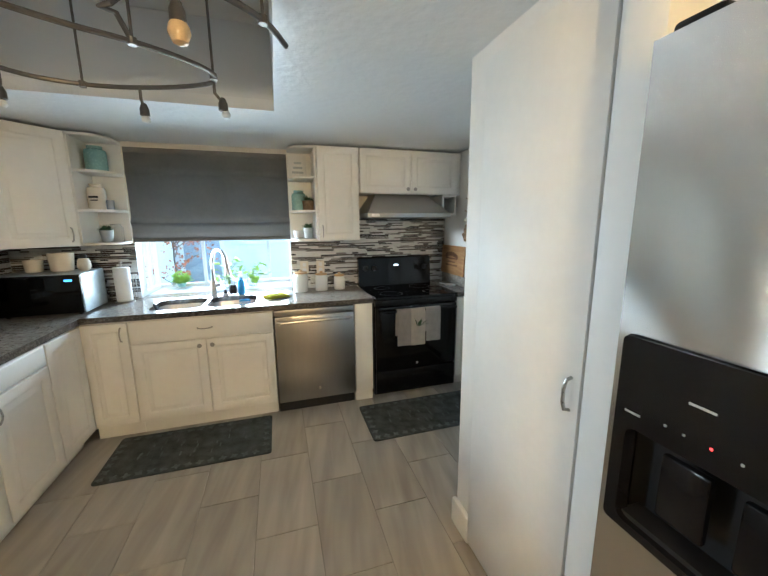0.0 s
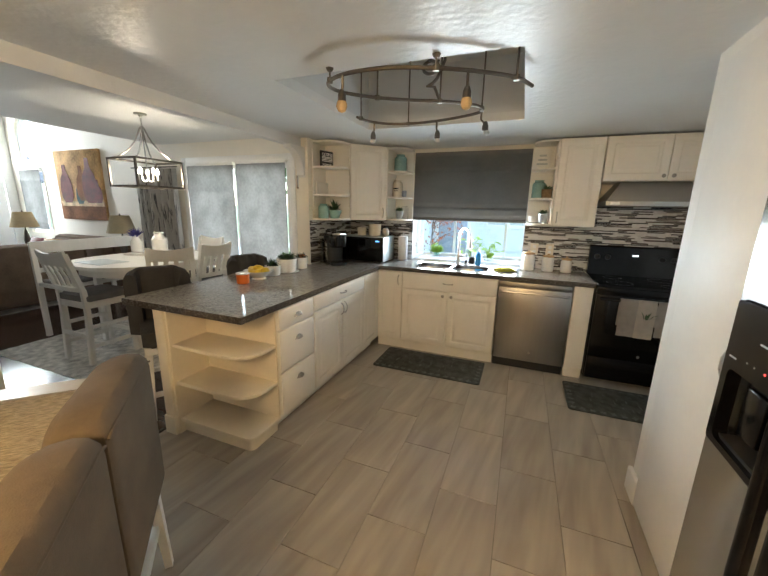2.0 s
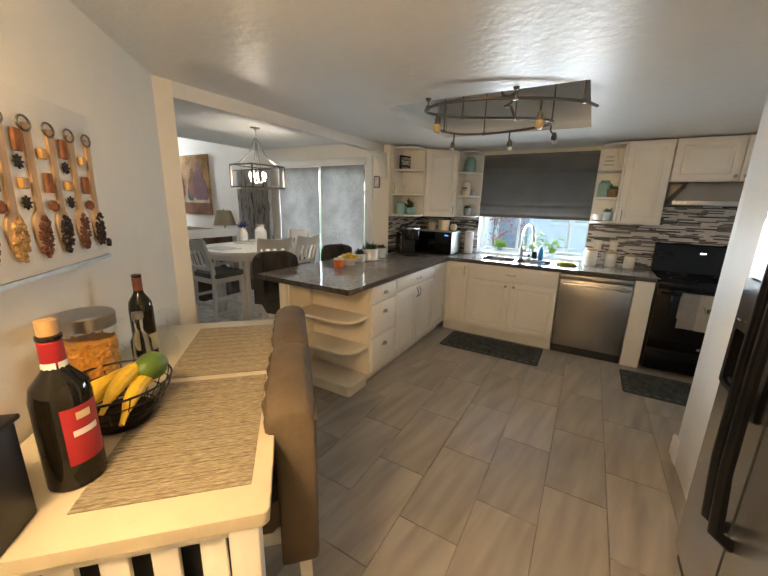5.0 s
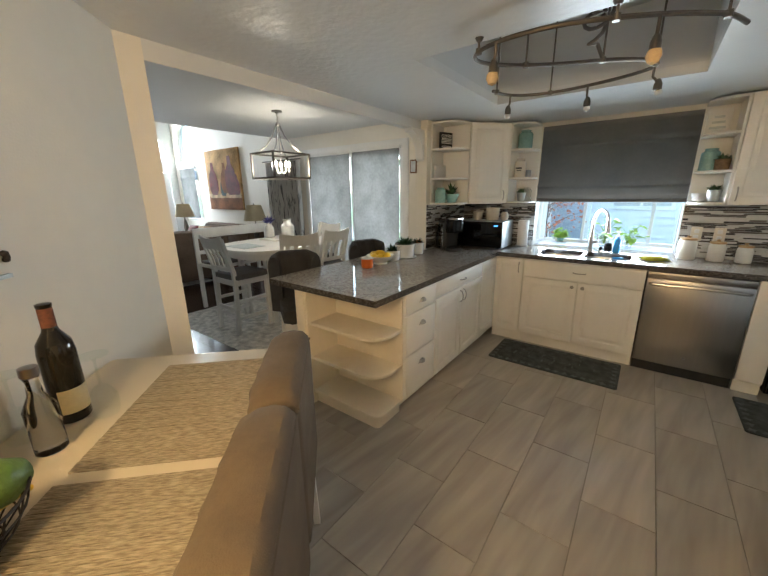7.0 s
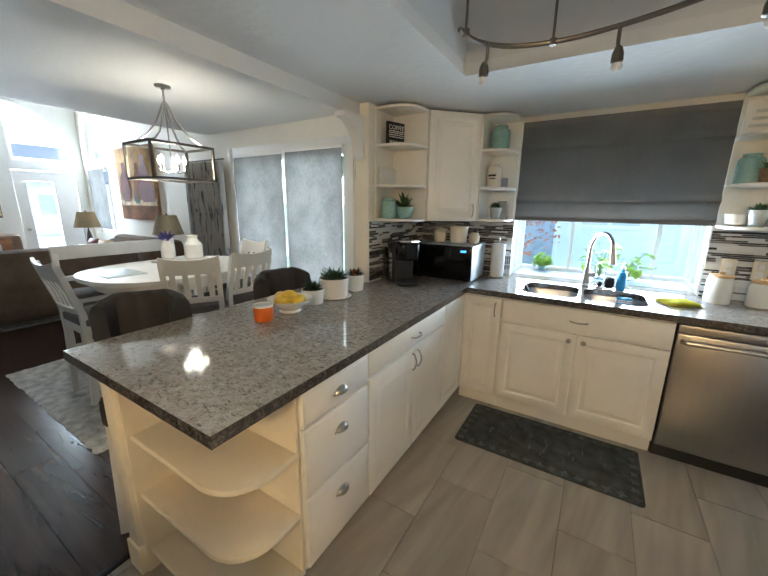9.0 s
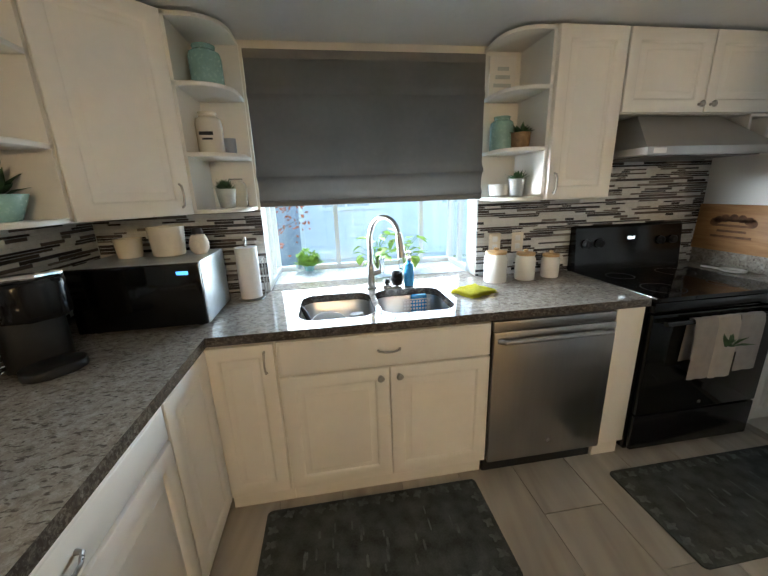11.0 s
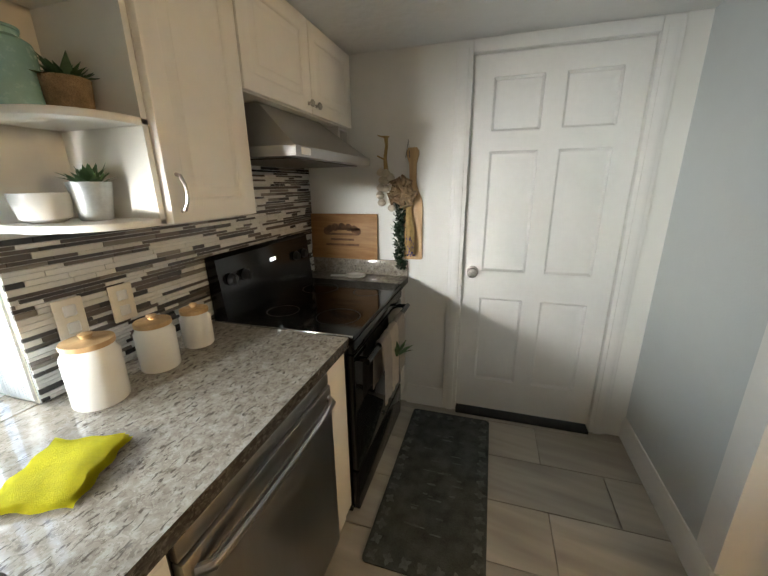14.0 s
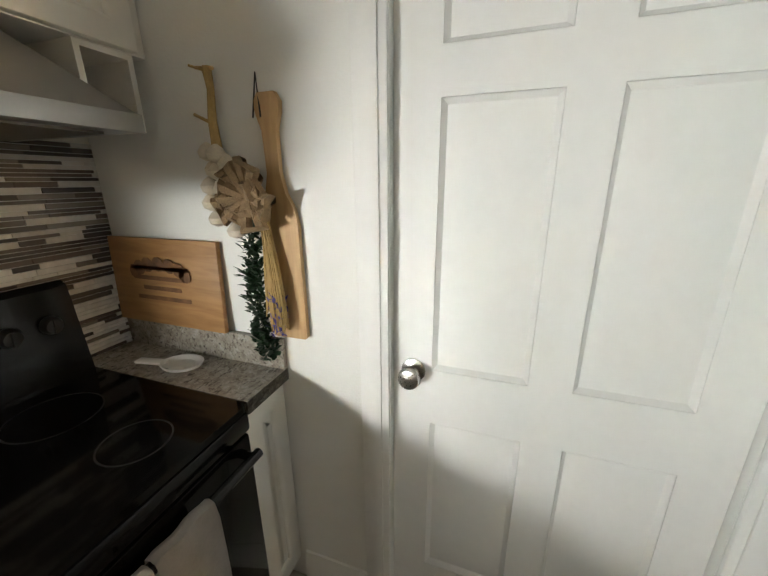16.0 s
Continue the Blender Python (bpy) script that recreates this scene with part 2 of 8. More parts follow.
M = {}
M["wall"] = mat("wall_paint", (0.80, 0.75, 0.66), 0.55, vary=0.03, scale=1.5, bump=0.12, bump_scale=120)
M["wall_white"] = mat("wall_paint_white", (0.80, 0.79, 0.76), 0.5, vary=0.03, scale=1.5, bump=0.1, bump_scale=120)
M["ceiling"] = mat("ceiling_gloss_paint", (0.74, 0.74, 0.73), 0.36, vary=0.03, scale=2, bump=0.4, bump_scale=22)
M["ceiling_flat"] = mat("ceiling_flat_paint", (0.68, 0.68, 0.67), 0.6, vary=0.02, scale=2, bump=0.2, bump_scale=40)
M["cabinet"] = mat("cabinet_white_paint", (0.80, 0.77, 0.71), 0.32, vary=0.03, scale=3, bump=0.02, bump_scale=90)
M["trim"] = mat("trim_white_paint", (0.80, 0.79, 0.77), 0.5, vary=0.03, scale=4, spec=0.35)
M["cream"] = mat("cream_shelf_paint", (0.82, 0.74, 0.60), 0.4, vary=0.04, scale=4)
M["granite"] = speckled("polished_granite", [(0.0, (0.17, 0.145, 0.12)), (0.12, (0.22, 0.19, 0.16)), (0.30, (0.285, 0.25, 0.212)), (0.60, (0.355, 0.32, 0.275)), (1.0, (0.45, 0.425, 0.385))], 110, 0.07, fleck=(0.105, 0.088, 0.074))
# same granite, with the shade on the slab's sides put into a darker colour
M["granite_shaded_edge"] = speckled("granite_shaded_edge", [(0.0, (0.04, 0.034, 0.03)), (0.4, (0.075, 0.065, 0.055)), (0.7, (0.12, 0.105, 0.09)), (1.0, (0.2, 0.185, 0.165))], 120, 0.12, flecks=0.42)
M["tile"] = streaked("taupe_floor_tile", (0.27, 0.238, 0.198), (0.47, 0.425, 0.36), "y", 13, 0.32, skew=0.16, detail=2.0, bend=0.3, even=0.2, lo=0.22, hi=0.80, pull=0.12)
M["grout"] = mat("floor_grout", (0.21, 0.18, 0.15), 0.8, vary=0.2, scale=30)
M["plank"] = streaked("dark_floor_plank", (0.028, 0.015, 0.011), (0.075, 0.042, 0.03), "x", 16, 0.2, bump=0.006, even=0.3)
M["steel"] = mat("brushed_steel", (0.40, 0.385, 0.37), 0.28, metal=1.0, vary=0.03, scale=3, stretch=(14, 14, 1), aniso=0.6, even=0.15)
M["fridge_steel"] = mat("brushed_fridge_steel", (0.62, 0.61, 0.59), 0.24, metal=1.0, vary=0.03, scale=3, stretch=(1, 1, 30), aniso=0.9, even=0.12)
for node in M["fridge_steel"].node_tree.nodes:
    if node.bl_idname == "ShaderNodeTangent":
        node.axis = "X"
M["fridge_steel"].node_tree.nodes["Principled BSDF"].inputs["Anisotropic Rotation"].default_value = 0.25
M["wall_grey"] = mat("wall_paint_grey", (0.60, 0.63, 0.64), 0.45, vary=0.03, scale=1.5, bump=0.1, bump_scale=120)
M["sink_steel"] = mat("satin_sink_steel", (0.62, 0.61, 0.60), 0.34, metal=1.0, vary=0.05, scale=6, even=0.4)
M["nickel"] = mat("brushed_nickel", (0.40, 0.385, 0.36), 0.28, metal=1.0, vary=0.05, scale=20)
M["chrome"] = mat("chrome", (0.75, 0.75, 0.75), 0.08, metal=1.0, vary=0.03, scale=20)
M["bronze"] = mat("grey_bronze_metal", (0.16, 0.14, 0.12), 0.4, metal=0.9, vary=0.1, scale=20)
M["black_gloss"] = mat("black_enamel", (0.005, 0.005, 0.006), 0.14, vary=0.2, scale=8, spec=0.3)
M["black_glass"] = mat("black_ceramic_glass", (0.004, 0.004, 0.004), 0.06, vary=0.2, scale=8, spec=0.28)
M["black_plastic"] = mat("black_plastic", (0.015, 0.015, 0.016), 0.4, vary=0.2, scale=30, bump=0.05, bump_scale=300)
M["white_plastic"] = mat("white_plastic", (0.75, 0.75, 0.74), 0.35, vary=0.03, scale=20)
M["ceramic"] = mat("white_glazed_ceramic", (0.80, 0.79, 0.76), 0.14, vary=0.03, scale=12)
M["ceramic_cream"] = mat("cream_glazed_ceramic", (0.75, 0.69, 0.58), 0.2, vary=0.05, scale=12)
M["teal"] = mat("pale_teal_glaze", (0.30, 0.50, 0.47), 0.25, vary=0.12, scale=8, bump=0.05, bump_scale=20)
M["zinc"] = mat("galvanised_tin", (0.5, 0.53, 0.53), 0.45, metal=0.6, vary=0.15, scale=14)
M["shade"] = mat("grey_blind_linen", (0.2, 0.187, 0.172), 0.9, vary=0.1, scale=4, bump=0.3, bump_scale=700, translucent=0.03)
M["patio_shade"] = mat("grey_patio_shade_linen", (0.25, 0.245, 0.24), 0.9, vary=0.25, scale=3, bump=0.2, bump_scale=500, translucent=0.35)
M["glass"] = glass("window_glass", (0.97, 0.99, 0.98), thin=True)
M["clear"] = glass("clear_glass", (0.97, 0.99, 0.98))
M["rug"] = mat("dark_patterned_mat", (0.055, 0.06, 0.056), 0.85, vary=0.5, scale=14, bump=0.4, bump_scale=260)
M["rug_leaf"] = mat("mat_leaf_print", (0.105, 0.118, 0.11), 0.85, vary=0.4, scale=20, bump=0.3, bump_scale=260)
M["grey_fabric"] = mat("charcoal_fabric", (0.055, 0.05, 0.047), 0.9, vary=0.2, scale=9, bump=0.4, bump_scale=500)
M["brown_suede"] = mat("taupe_suede", (0.13, 0.095, 0.06), 0.85, vary=0.18, scale=7, bump=0.3, bump_scale=300)
M["grey_seat"] = mat("grey_seat_fabric", (0.16, 0.145, 0.14), 0.9, vary=0.15, scale=9, bump=0.3, bump_scale=400)
M["sofa"] = mat("brown_sofa_cloth", (0.15, 0.10, 0.065), 0.85, vary=0.25, scale=5, bump=0.3, bump_scale=300)
M["white_wood"] = mat("white_painted_wood", (0.78, 0.76, 0.72), 0.4, vary=0.05, scale=6, bump=0.04, bump_scale=80, stretch=(1, 1, 0.2))
M["oak"] = streaked("light_oak", (0.42, 0.25, 0.11), (0.60, 0.40, 0.20), "z", 30, 0.5, bump=0.05)
M["bamboo"] = streaked("bamboo_board", (0.30, 0.145, 0.05), (0.42, 0.225, 0.085), "y", 40, 0.5, bump=0.05)
M["burn"] = mat("burnt_wood", (0.17, 0.08, 0.035), 0.7, vary=0.3, scale=30)
M["black_iron"] = mat("dark_iron", (0.03, 0.027, 0.025), 0.5, metal=0.7, vary=0.2, scale=20)
M["leaf"] = mat("succulent_leaf", (0.07, 0.14, 0.06), 0.5, vary=0.4, scale=30, random_by="island", translucent=0.15)
M["leaf_light"] = mat("pothos_leaf", (0.33, 0.50, 0.09), 0.4, vary=0.25, scale=20, random_by="island", translucent=0.4)
M["leaf_dark"] = mat("dark_foliage", (0.02, 0.05, 0.022), 0.6, vary=0.3, scale=20, random_by="island", translucent=0.1)
M["soil"] = mat("dark_soil", (0.05, 0.035, 0.025), 0.95, vary=0.4, scale=60, bump=0.6, bump_scale=90)
M["lemon"] = mat("lemon_skin", (0.75, 0.50, 0.03), 0.4, vary=0.12, scale=15, bump=0.15, bump_scale=160)
M["orange"] = mat("orange_enamel", (0.72, 0.16, 0.02), 0.3, vary=0.06, scale=15)
M["yellow_cloth"] = mat("yellow_microfibre", (0.72, 0.66, 0.02), 0.95, vary=0.12, scale=20, bump=0.5, bump_scale=500)
M["towel"] = mat("beige_towel", (0.66, 0.61, 0.55), 0.95, vary=0.08, scale=20, bump=0.5, bump_scale=400)
M["towel_grey"] = mat("grey_towel", (0.48, 0.45, 0.43), 0.95, vary=0.1, scale=20, bump=0.5, bump_scale=400)
M["paper"] = mat("white_paper_towel", (0.78, 0.77, 0.75), 0.95, vary=0.03, scale=30, bump=0.3, bump_scale=120)
M["blue_soap"] = mat("blue_soap", (0.06, 0.33, 0.72), 0.12, vary=0.05, scale=5)
M["burlap"] = mat("burlap", (0.30, 0.20, 0.11), 0.95, vary=0.3, scale=30, bump=0.5, bump_scale=300)
M["garlic"] = mat("garlic_skin", (0.66, 0.58, 0.46), 0.55, vary=0.15, scale=20)
M["lavender"] = mat("dried_lavender", (0.10, 0.09, 0.28), 0.9, vary=0.3, scale=30)
M["straw"] = mat("dried_straw", (0.42, 0.29, 0.12), 0.9, vary=0.2, scale=30)
M["sill"] = mat("white_sill_board", (0.60, 0.62, 0.64), 0.25, vary=0.04, scale=6)
M["placemat"] = streaked("woven_placemat", (0.21, 0.17, 0.115), (0.42, 0.36, 0.26), "y", 330, 0.9, bump=0.6, per_piece=False, bend=0.2, lo=0.36, hi=0.66)
M["table_top"] = mat("cream_table_paint", (0.58, 0.51, 0.39), 0.3, vary=0.04, scale=5)
M["shaggy"] = mat("pale_shag_wool", (0.62, 0.59, 0.54), 0.95, vary=0.35, scale=14, bump=0.8, bump_scale=60)
M["lampshade"] = mat("linen_lampshade", (0.55, 0.46, 0.30), 0.9, vary=0.08, scale=9, bump=0.2, bump_scale=300, translucent=0.3)
M["bulb"] = glow("lit_bulb", (1.0, 0.88, 0.72), 2.5)
M["amber_bulb"] = mat("amber_filament_bulb", (0.62, 0.44, 0.24), 0.12, vary=0.1, scale=40)
M["led_white"] = glow("white_led", (0.85, 0.95, 1.0), 0.4)
M["led_blue"] = glow("blue_led", (0.1, 0.35, 1.0), 0.3)
M["led_red"] = glow("red_led", (1.0, 0.05, 0.05), 0.25)
M["ink"] = mat("black_ink", (0.012, 0.012, 0.012), 0.6, vary=0.2, scale=20)
M["siding"] = mat("pale_blue_siding", (0.72, 0.73, 0.78), 0.6, vary=0.06, scale=2)
M["siding_dark"] = mat("slate_blue_door", (0.33, 0.36, 0.42), 0.6, vary=0.08, scale=2)
M["grass"] = mat("lawn_grass", (0.25, 0.31, 0.14), 0.9, vary=0.35, scale=3, bump=0.8, bump_scale=40)
M["bark"] = mat("tree_bark", (0.10, 0.075, 0.055), 0.9, vary=0.3, scale=10, bump=0.5, bump_scale=50)
M["autumn"] = mat("orange_foliage", (0.42, 0.12, 0.05), 0.7, vary=0.35, scale=8, random_by="island", translucent=0.3)
M["foliage"] = mat("green_foliage", (0.07, 0.12, 0.03), 0.7, vary=0.35, scale=8, random_by="island", translucent=0.3)
M["roof"] = mat("grey_roof_shingle", (0.12, 0.12, 0.125), 0.9, vary=0.2, scale=6, bump=0.4, bump_scale=30)
M["mosaic"] = picked("mosaic_glass_stone", [(0.66, 0.65, 0.62), (0.055, 0.05, 0.048), (0.60, 0.59, 0.57), (0.09, 0.075, 0.066), (0.68, 0.67, 0.65), (0.20, 0.175, 0.155), (0.045, 0.042, 0.042), (0.62, 0.61, 0.59), (0.12, 0.10, 0.09)], 0.22)
M["mosaic_piece"] = picked("mosaic_glass_stone_piece", [(0.66, 0.65, 0.62), (0.055, 0.05, 0.048), (0.60, 0.59, 0.57), (0.09, 0.075, 0.066), (0.68, 0.67, 0.65), (0.20, 0.175, 0.155), (0.045, 0.042, 0.042), (0.62, 0.61, 0.59), (0.12, 0.10, 0.09)], 0.22, "Random")
M["mosaic_white"] = mat("white_mosaic_glass", (0.70, 0.71, 0.72), 0.15, vary=0.05, scale=30)


# ---- building tools ----
def box(bm, x0, y0, z0, x1, y1, z1, bevel=0.0):
    geom = bmesh.ops.create_cube(bm, size=1, matrix=Matrix.LocRotScale(((x0 + x1) / 2, (y0 + y1) / 2, (z0 + z1) / 2), None, (abs(x1 - x0), abs(y1 - y0), abs(z1 - z0))))
    if bevel:
        edges = list({e for v in geom["verts"] for e in v.link_edges})
        bmesh.ops.bevel(bm, geom=edges, offset=bevel, segments=2, affect="EDGES", profile=0.5)


def mesh_box(x0, y0, z0, x1, y1, z1, bevel=0.0):
    bm = bmesh.new()
    box(bm, x0, y0, z0, x1, y1, z1, bevel)
    return bm


def ring(bm, centre, u, v, rx, ry, n):
    return [bm.verts.new(Vector(centre) + Vector(u) * (rx * math.cos(2 * math.pi * i / n)) + Vector(v) * (ry * math.sin(2 * math.pi * i / n))) for i in range(n)]


def skin(bm, rings, cap=True, close=False):
    for a, b in zip(rings, rings[1:] + (rings[:1] if close else [])):
        for i in range(len(a)):
            j = (i + 1) % len(a)
            bm.faces.new((a[i], a[j], b[j], b[i]))
    if cap and not close:
        bm.faces.new(list(reversed(rings[0])))
        bm.faces.new(rings[-1])


def lathe(bm, profile, at=(0, 0, 0), n=24, sx=1.0, sy=1.0, cap=True):
    """Rings of (radius, height), from below upwards; go up outside and down inside for a hollow vessel."""
    skin(bm, [ring(bm, (at[0], at[1], at[2] + z), (1, 0, 0), (0, 1, 0), max(r, 1e-4) * sx, max(r, 1e-4) * sy, n) for r, z in profile], cap)


def rod(bm, p, q, r, r2=None, n=10):
    p, q = Vector(p), Vector(q)
    d = (q - p).normalized()
    u = d.orthogonal().normalized()
    v = d.cross(u)
    skin(bm, [ring(bm, p, u, v, r, r, n), ring(bm, q, u, v, r2 if r2 is not None else r, r2 if r2 is not None else r, n)])


def tube(bm, pts, r, n=8, close=False):
    """A bent bar through the points."""
    pts = [Vector(p) for p in pts]
    rings, u = [], None
    for i, p in enumerate(pts):
        a = pts[i - 1] if (i or close) else pts[i]
        b = pts[(i + 1) % len(pts)] if (i + 1 < len(pts) or close) else pts[i]
        d = (b - a).normalized()
        u = d.orthogonal().normalized() if u is None else (u - d * u.dot(d)).normalized()
        rr = r[i] if isinstance(r, (list, tuple)) else r
        rings.append(ring(bm, p, u, d.cross(u), rr, rr, n))
    skin(bm, rings, True, close)


def arc(c, rx, ry, a0, a1, n, z=None):
    out = []
    for i in range(n + 1):
        a = radians(a0 + (a1 - a0) * i / n)
        out.append((c[0] + rx * math.cos(a), c[1] + ry * math.sin(a), c[2] if z is None else z))
    return out


def slab(bm, outline, z0, z1, bevel=0.0):
    """An upright prism on a flat outline given anticlockwise."""
    lo = [bm.verts.new((x, y, z0)) for x, y in outline]
    hi = [bm.verts.new((x, y, z1)) for x, y in outline]
    bm.faces.new(list(reversed(lo)))
    bm.faces.new(hi)
    side = []
    for i in range(len(lo)):
        j = (i + 1) % len(lo)
        side.append(bm.faces.new((lo[i], lo[j], hi[j], hi[i])))
    if bevel:
        edges = list({e for f in side for e in f.edges if e.verts[0].co.z == e.verts[1].co.z})
        bmesh.ops.bevel(bm, geom=edges, offset=bevel, segments=2, affect="EDGES", profile=0.5)


def turned(bm, m):
    bmesh.ops.transform(bm, matrix=m, verts=bm.verts)
    return bm


def put_mesh(name, bm, material, smooth=True):
    me = bpy.data.meshes.new(name)
    bmesh.ops.recalc_face_normals(bm, faces=bm.faces)
    bm.to_mesh(me)
    bm.free()
    for m in material if isinstance(material, (list, tuple)) else (material,):
        me.materials.append(m)
    if smooth:
        me.polygons.foreach_set("use_smooth", [True] * len(me.polygons))
        me.set_sharp_from_angle(angle=radians(35))
    return me


def part(name, bm, material, parent, label=""):
    ob = new(name, put_mesh(name, bm, material))
    ob.parent = parent
    return tagged(ob, label)


def thing(name, place, label, category, group="", turn=0.0, kind=""):
    ob = new(name)
    ob.empty_display_size = 0.05
    ob.matrix_basis = pose(*place, 0, 0, turn)
    return tagged(ob, label, category, group, kind)


def single(name, bm, material, label, category, place=(0, 0, 0), turn=0.0, group="", kind=""):
    ob = new(name, put_mesh(name, bm, material))
    ob.matrix_basis = pose(*place, 0, 0, turn)
    return tagged(ob, label, category, group, kind)


def structure(name, bm, material, label, category="wall"):
    return tagged(new(name, put_mesh(name, bm, material)), label, category, kind="structure")


def leafy(bm, at, n, spread, length, width, up=0.6, seed=1, droop=0.0):
    """Pointed leaves, each a bent blade, set round a point."""
    rnd = random.Random(seed)
    for i in range(n):
        a, e = rnd.uniform(0, 2 * math.pi), rnd.uniform(0.15, 1.0) * up
        base = Vector(at) + Vector((math.cos(a), math.sin(a), 0)) * rnd.uniform(0, spread)
        d = Vector((math.cos(a) * math.cos(e * 1.5), math.sin(a) * math.cos(e * 1.5), math.sin(e * 1.5))).normalized()
        s = d.cross(Vector((0, 0, 1)))
        s = (s.normalized() if s.length > 1e-3 else Vector((1, 0, 0))) * width * rnd.uniform(0.7, 1.2)
        nrm = s.cross(d).normalized()
        ln = length * rnd.uniform(0.6, 1.1)
        mid, tip = base + d * ln * 0.5 + nrm * ln * 0.08, base + d * ln - Vector((0, 0, droop * ln))
        v = [bm.verts.new(p) for p in (base - s * 0.25, base + s * 0.25, mid + s * 0.5, tip, mid - s * 0.5, mid - nrm * width * 0.12)]
        for f in ((0, 1, 5), (1, 2, 5), (2, 3, 5), (3, 4, 5), (4, 0, 5)):
            bm.faces.new([v[k] for k in f])


def plate(bm, outer, holes, z0, z1, top_index=0, side_index=0):
    """A flat plate with holes: outlines in x and y, from z0 to z1."""
    loops = [outer, *holes]
    for z in (z0, z1):
        edges = []
        for loop in loops:
            vs = [bm.verts.new((x, y, z)) for x, y in loop]
            edges += [bm.edges.new((vs[i], vs[(i + 1) % len(vs)])) for i in range(len(vs))]
        got = bmesh.ops.triangle_fill(bm, use_beauty=True, use_dissolve=False, edges=edges)
        for f in got["geom"]:
            if isinstance(f, bmesh.types.BMFace):
                f.material_index = top_index
    for loop in loops:
        lo = [bm.verts.new((x, y, z0)) for x, y in loop]
        hi = [bm.verts.new((x, y, z1)) for x, y in loop]
        for i in range(len(lo)):
            j = (i + 1) % len(lo)
            bm.faces.new((lo[i], lo[j], hi[j], hi[i])).material_index = side_index
    bmesh.ops.remove_doubles(bm, verts=bm.verts, dist=1e-5)
    return bm


def rect(x0, y0, x1, y1):
    return [(x0, y0), (x1, y0), (x1, y1), (x0, y1)]


def rounded(x0, y0, x1, y1, r, n=5):
    out = []
    for cx, cy, a in ((x1 - r, y0 + r, -90), (x1 - r, y1 - r, 0), (x0 + r, y1 - r, 90), (x0 + r, y0 + r, 180)):
        out += [(cx + r * math.cos(radians(a + 90 * i / n)), cy + r * math.sin(radians(a + 90 * i / n))) for i in range(n + 1)]
    return out


X_WALL = Matrix(((1, 0, 0, 0), (0, 0, 1, 0), (0, 1, 0, 0), (0, 0, 0, 1)))      # plan (x, z) set upright, depth along y
Y_WALL = Matrix(((0, 0, 1, 0), (1, 0, 0, 0), (0, 1, 0, 0), (0, 0, 0, 1)))      # plan (y, z) set upright, depth along x

CEIL, BACK, EAST, WEST = 2.175, 3.36, 1.70, -9.5

# ---- the shell ----
arch_side = [(-8.5, 2.25)] + [(-8.5 - 0.37 + 0.37 * math.cos(radians(a)), 2.62 + 0.48 * math.sin(radians(a))) for a in range(0, 181, 15)] + [(-9.24, 2.25)]
wall = plate(bmesh.new(), rect(-9.65, -0.1, 1.85, 4.0), [rect(-1.12, 0.895, 0.12, 2.10), rect(-4.72, 0.02, -2.86, 2.1), rect(-9.24, 0.9, -8.5, 2.12), arch_side], BACK, BACK + 0.14)
structure("wall_north", turned(wall, X_WALL), M["wall"], "cream painted wall with window and patio door openings")
arch_front = [(2.34, 2.22), (3.22, 2.22)] + [(2.34 + 0.88 * math.cos(radians(a)), 2.22 + 0.95 * math.sin(radians(a))) for a in range(10, 91, 10)]
wall = plate(bmesh.new(), rect(-2.6, -0.1, 3.36, 4.0), [rect(2.30, 0.0, 3.2, 2.04), arch_front], WEST - 0.14, WEST)
structure("wall_west", turned(wall, Y_WALL), M["wall_white"], "white wall with front door and arched window")
wall = plate(bmesh.new(), rect(1.25, -0.1, 3.36, CEIL + 0.1), [rect(1.555, -0.05, 2.365, 2.11)], EAST, EAST + 0.12)
structure("wall_east", turned(wall, Y_WALL), M["wall_white"], "white painted wall with a door opening")
structure("wall_pantry_north", mesh_box(0.92, 1.25, 0, 1.70, 1.372, CEIL), M["wall_grey"], "pale grey painted wall beside the door")
bm = mesh_box(0.80, 0.52, 2.12, 0.92, 1.25, CEIL)
box(bm, 0.803, 1.18, 0, 0.919, 1.374, 2.12)
box(bm, 0.803, 1.25, 2.12, 0.919, 1.374, CEIL)
structure("wall_pantry_front", bm, M["trim"], "white pantry front frame")
bm = mesh_box(-2.075, 2.43, 0, -1.962, BACK, 2.39)
structure("wall_stub", bm, M["wall"], "cream stub wall between kitchen and dining room")
bm = mesh_box(-2.115, -0.12, 2.088, -2.035, 2.43, 2.39)
structure("beam", bm, M["ceiling_flat"], "white painted header beam over the dining opening", "beam")
bm = bmesh.new()
curve = [(2.428, 2.083), (2.20, 2.083)] + [(2.20 + 0.2 * math.sin(radians(a)), 2.083 - 0.03 - 0.23 * (1 - math.cos(radians(a)))) for a in range(0, 91, 10)] + [(2.428, 1.80)]
plate(bm, curve, [], -2.072, -1.99)
structure("beam_bracket", turned(bm, Y_WALL), M["trim"], "white curved wooden bracket under the beam", "bracket")
# slanting wall behind the nook table
bm = mesh_box(-0.02, -0.12, 0, 3.5, 0, CEIL)
ob = structure("wall_slant", bm, M["wall"], "cream painted slanting wall behind the high table")
ob.matrix_basis = pose(-2.072, -0.035, 0, 0, 0, -45)
structure("wall_jamb", mesh_box(-2.205, -0.16, 0, -2.035, 0.035, 2.39), M["wall"], "cream painted end of the slanting wall")
structure("wall_nook_south", mesh_box(0.2, -2.7, 0, 1.72, -2.55, CEIL), M["wall"], "cream painted wall of the nook")
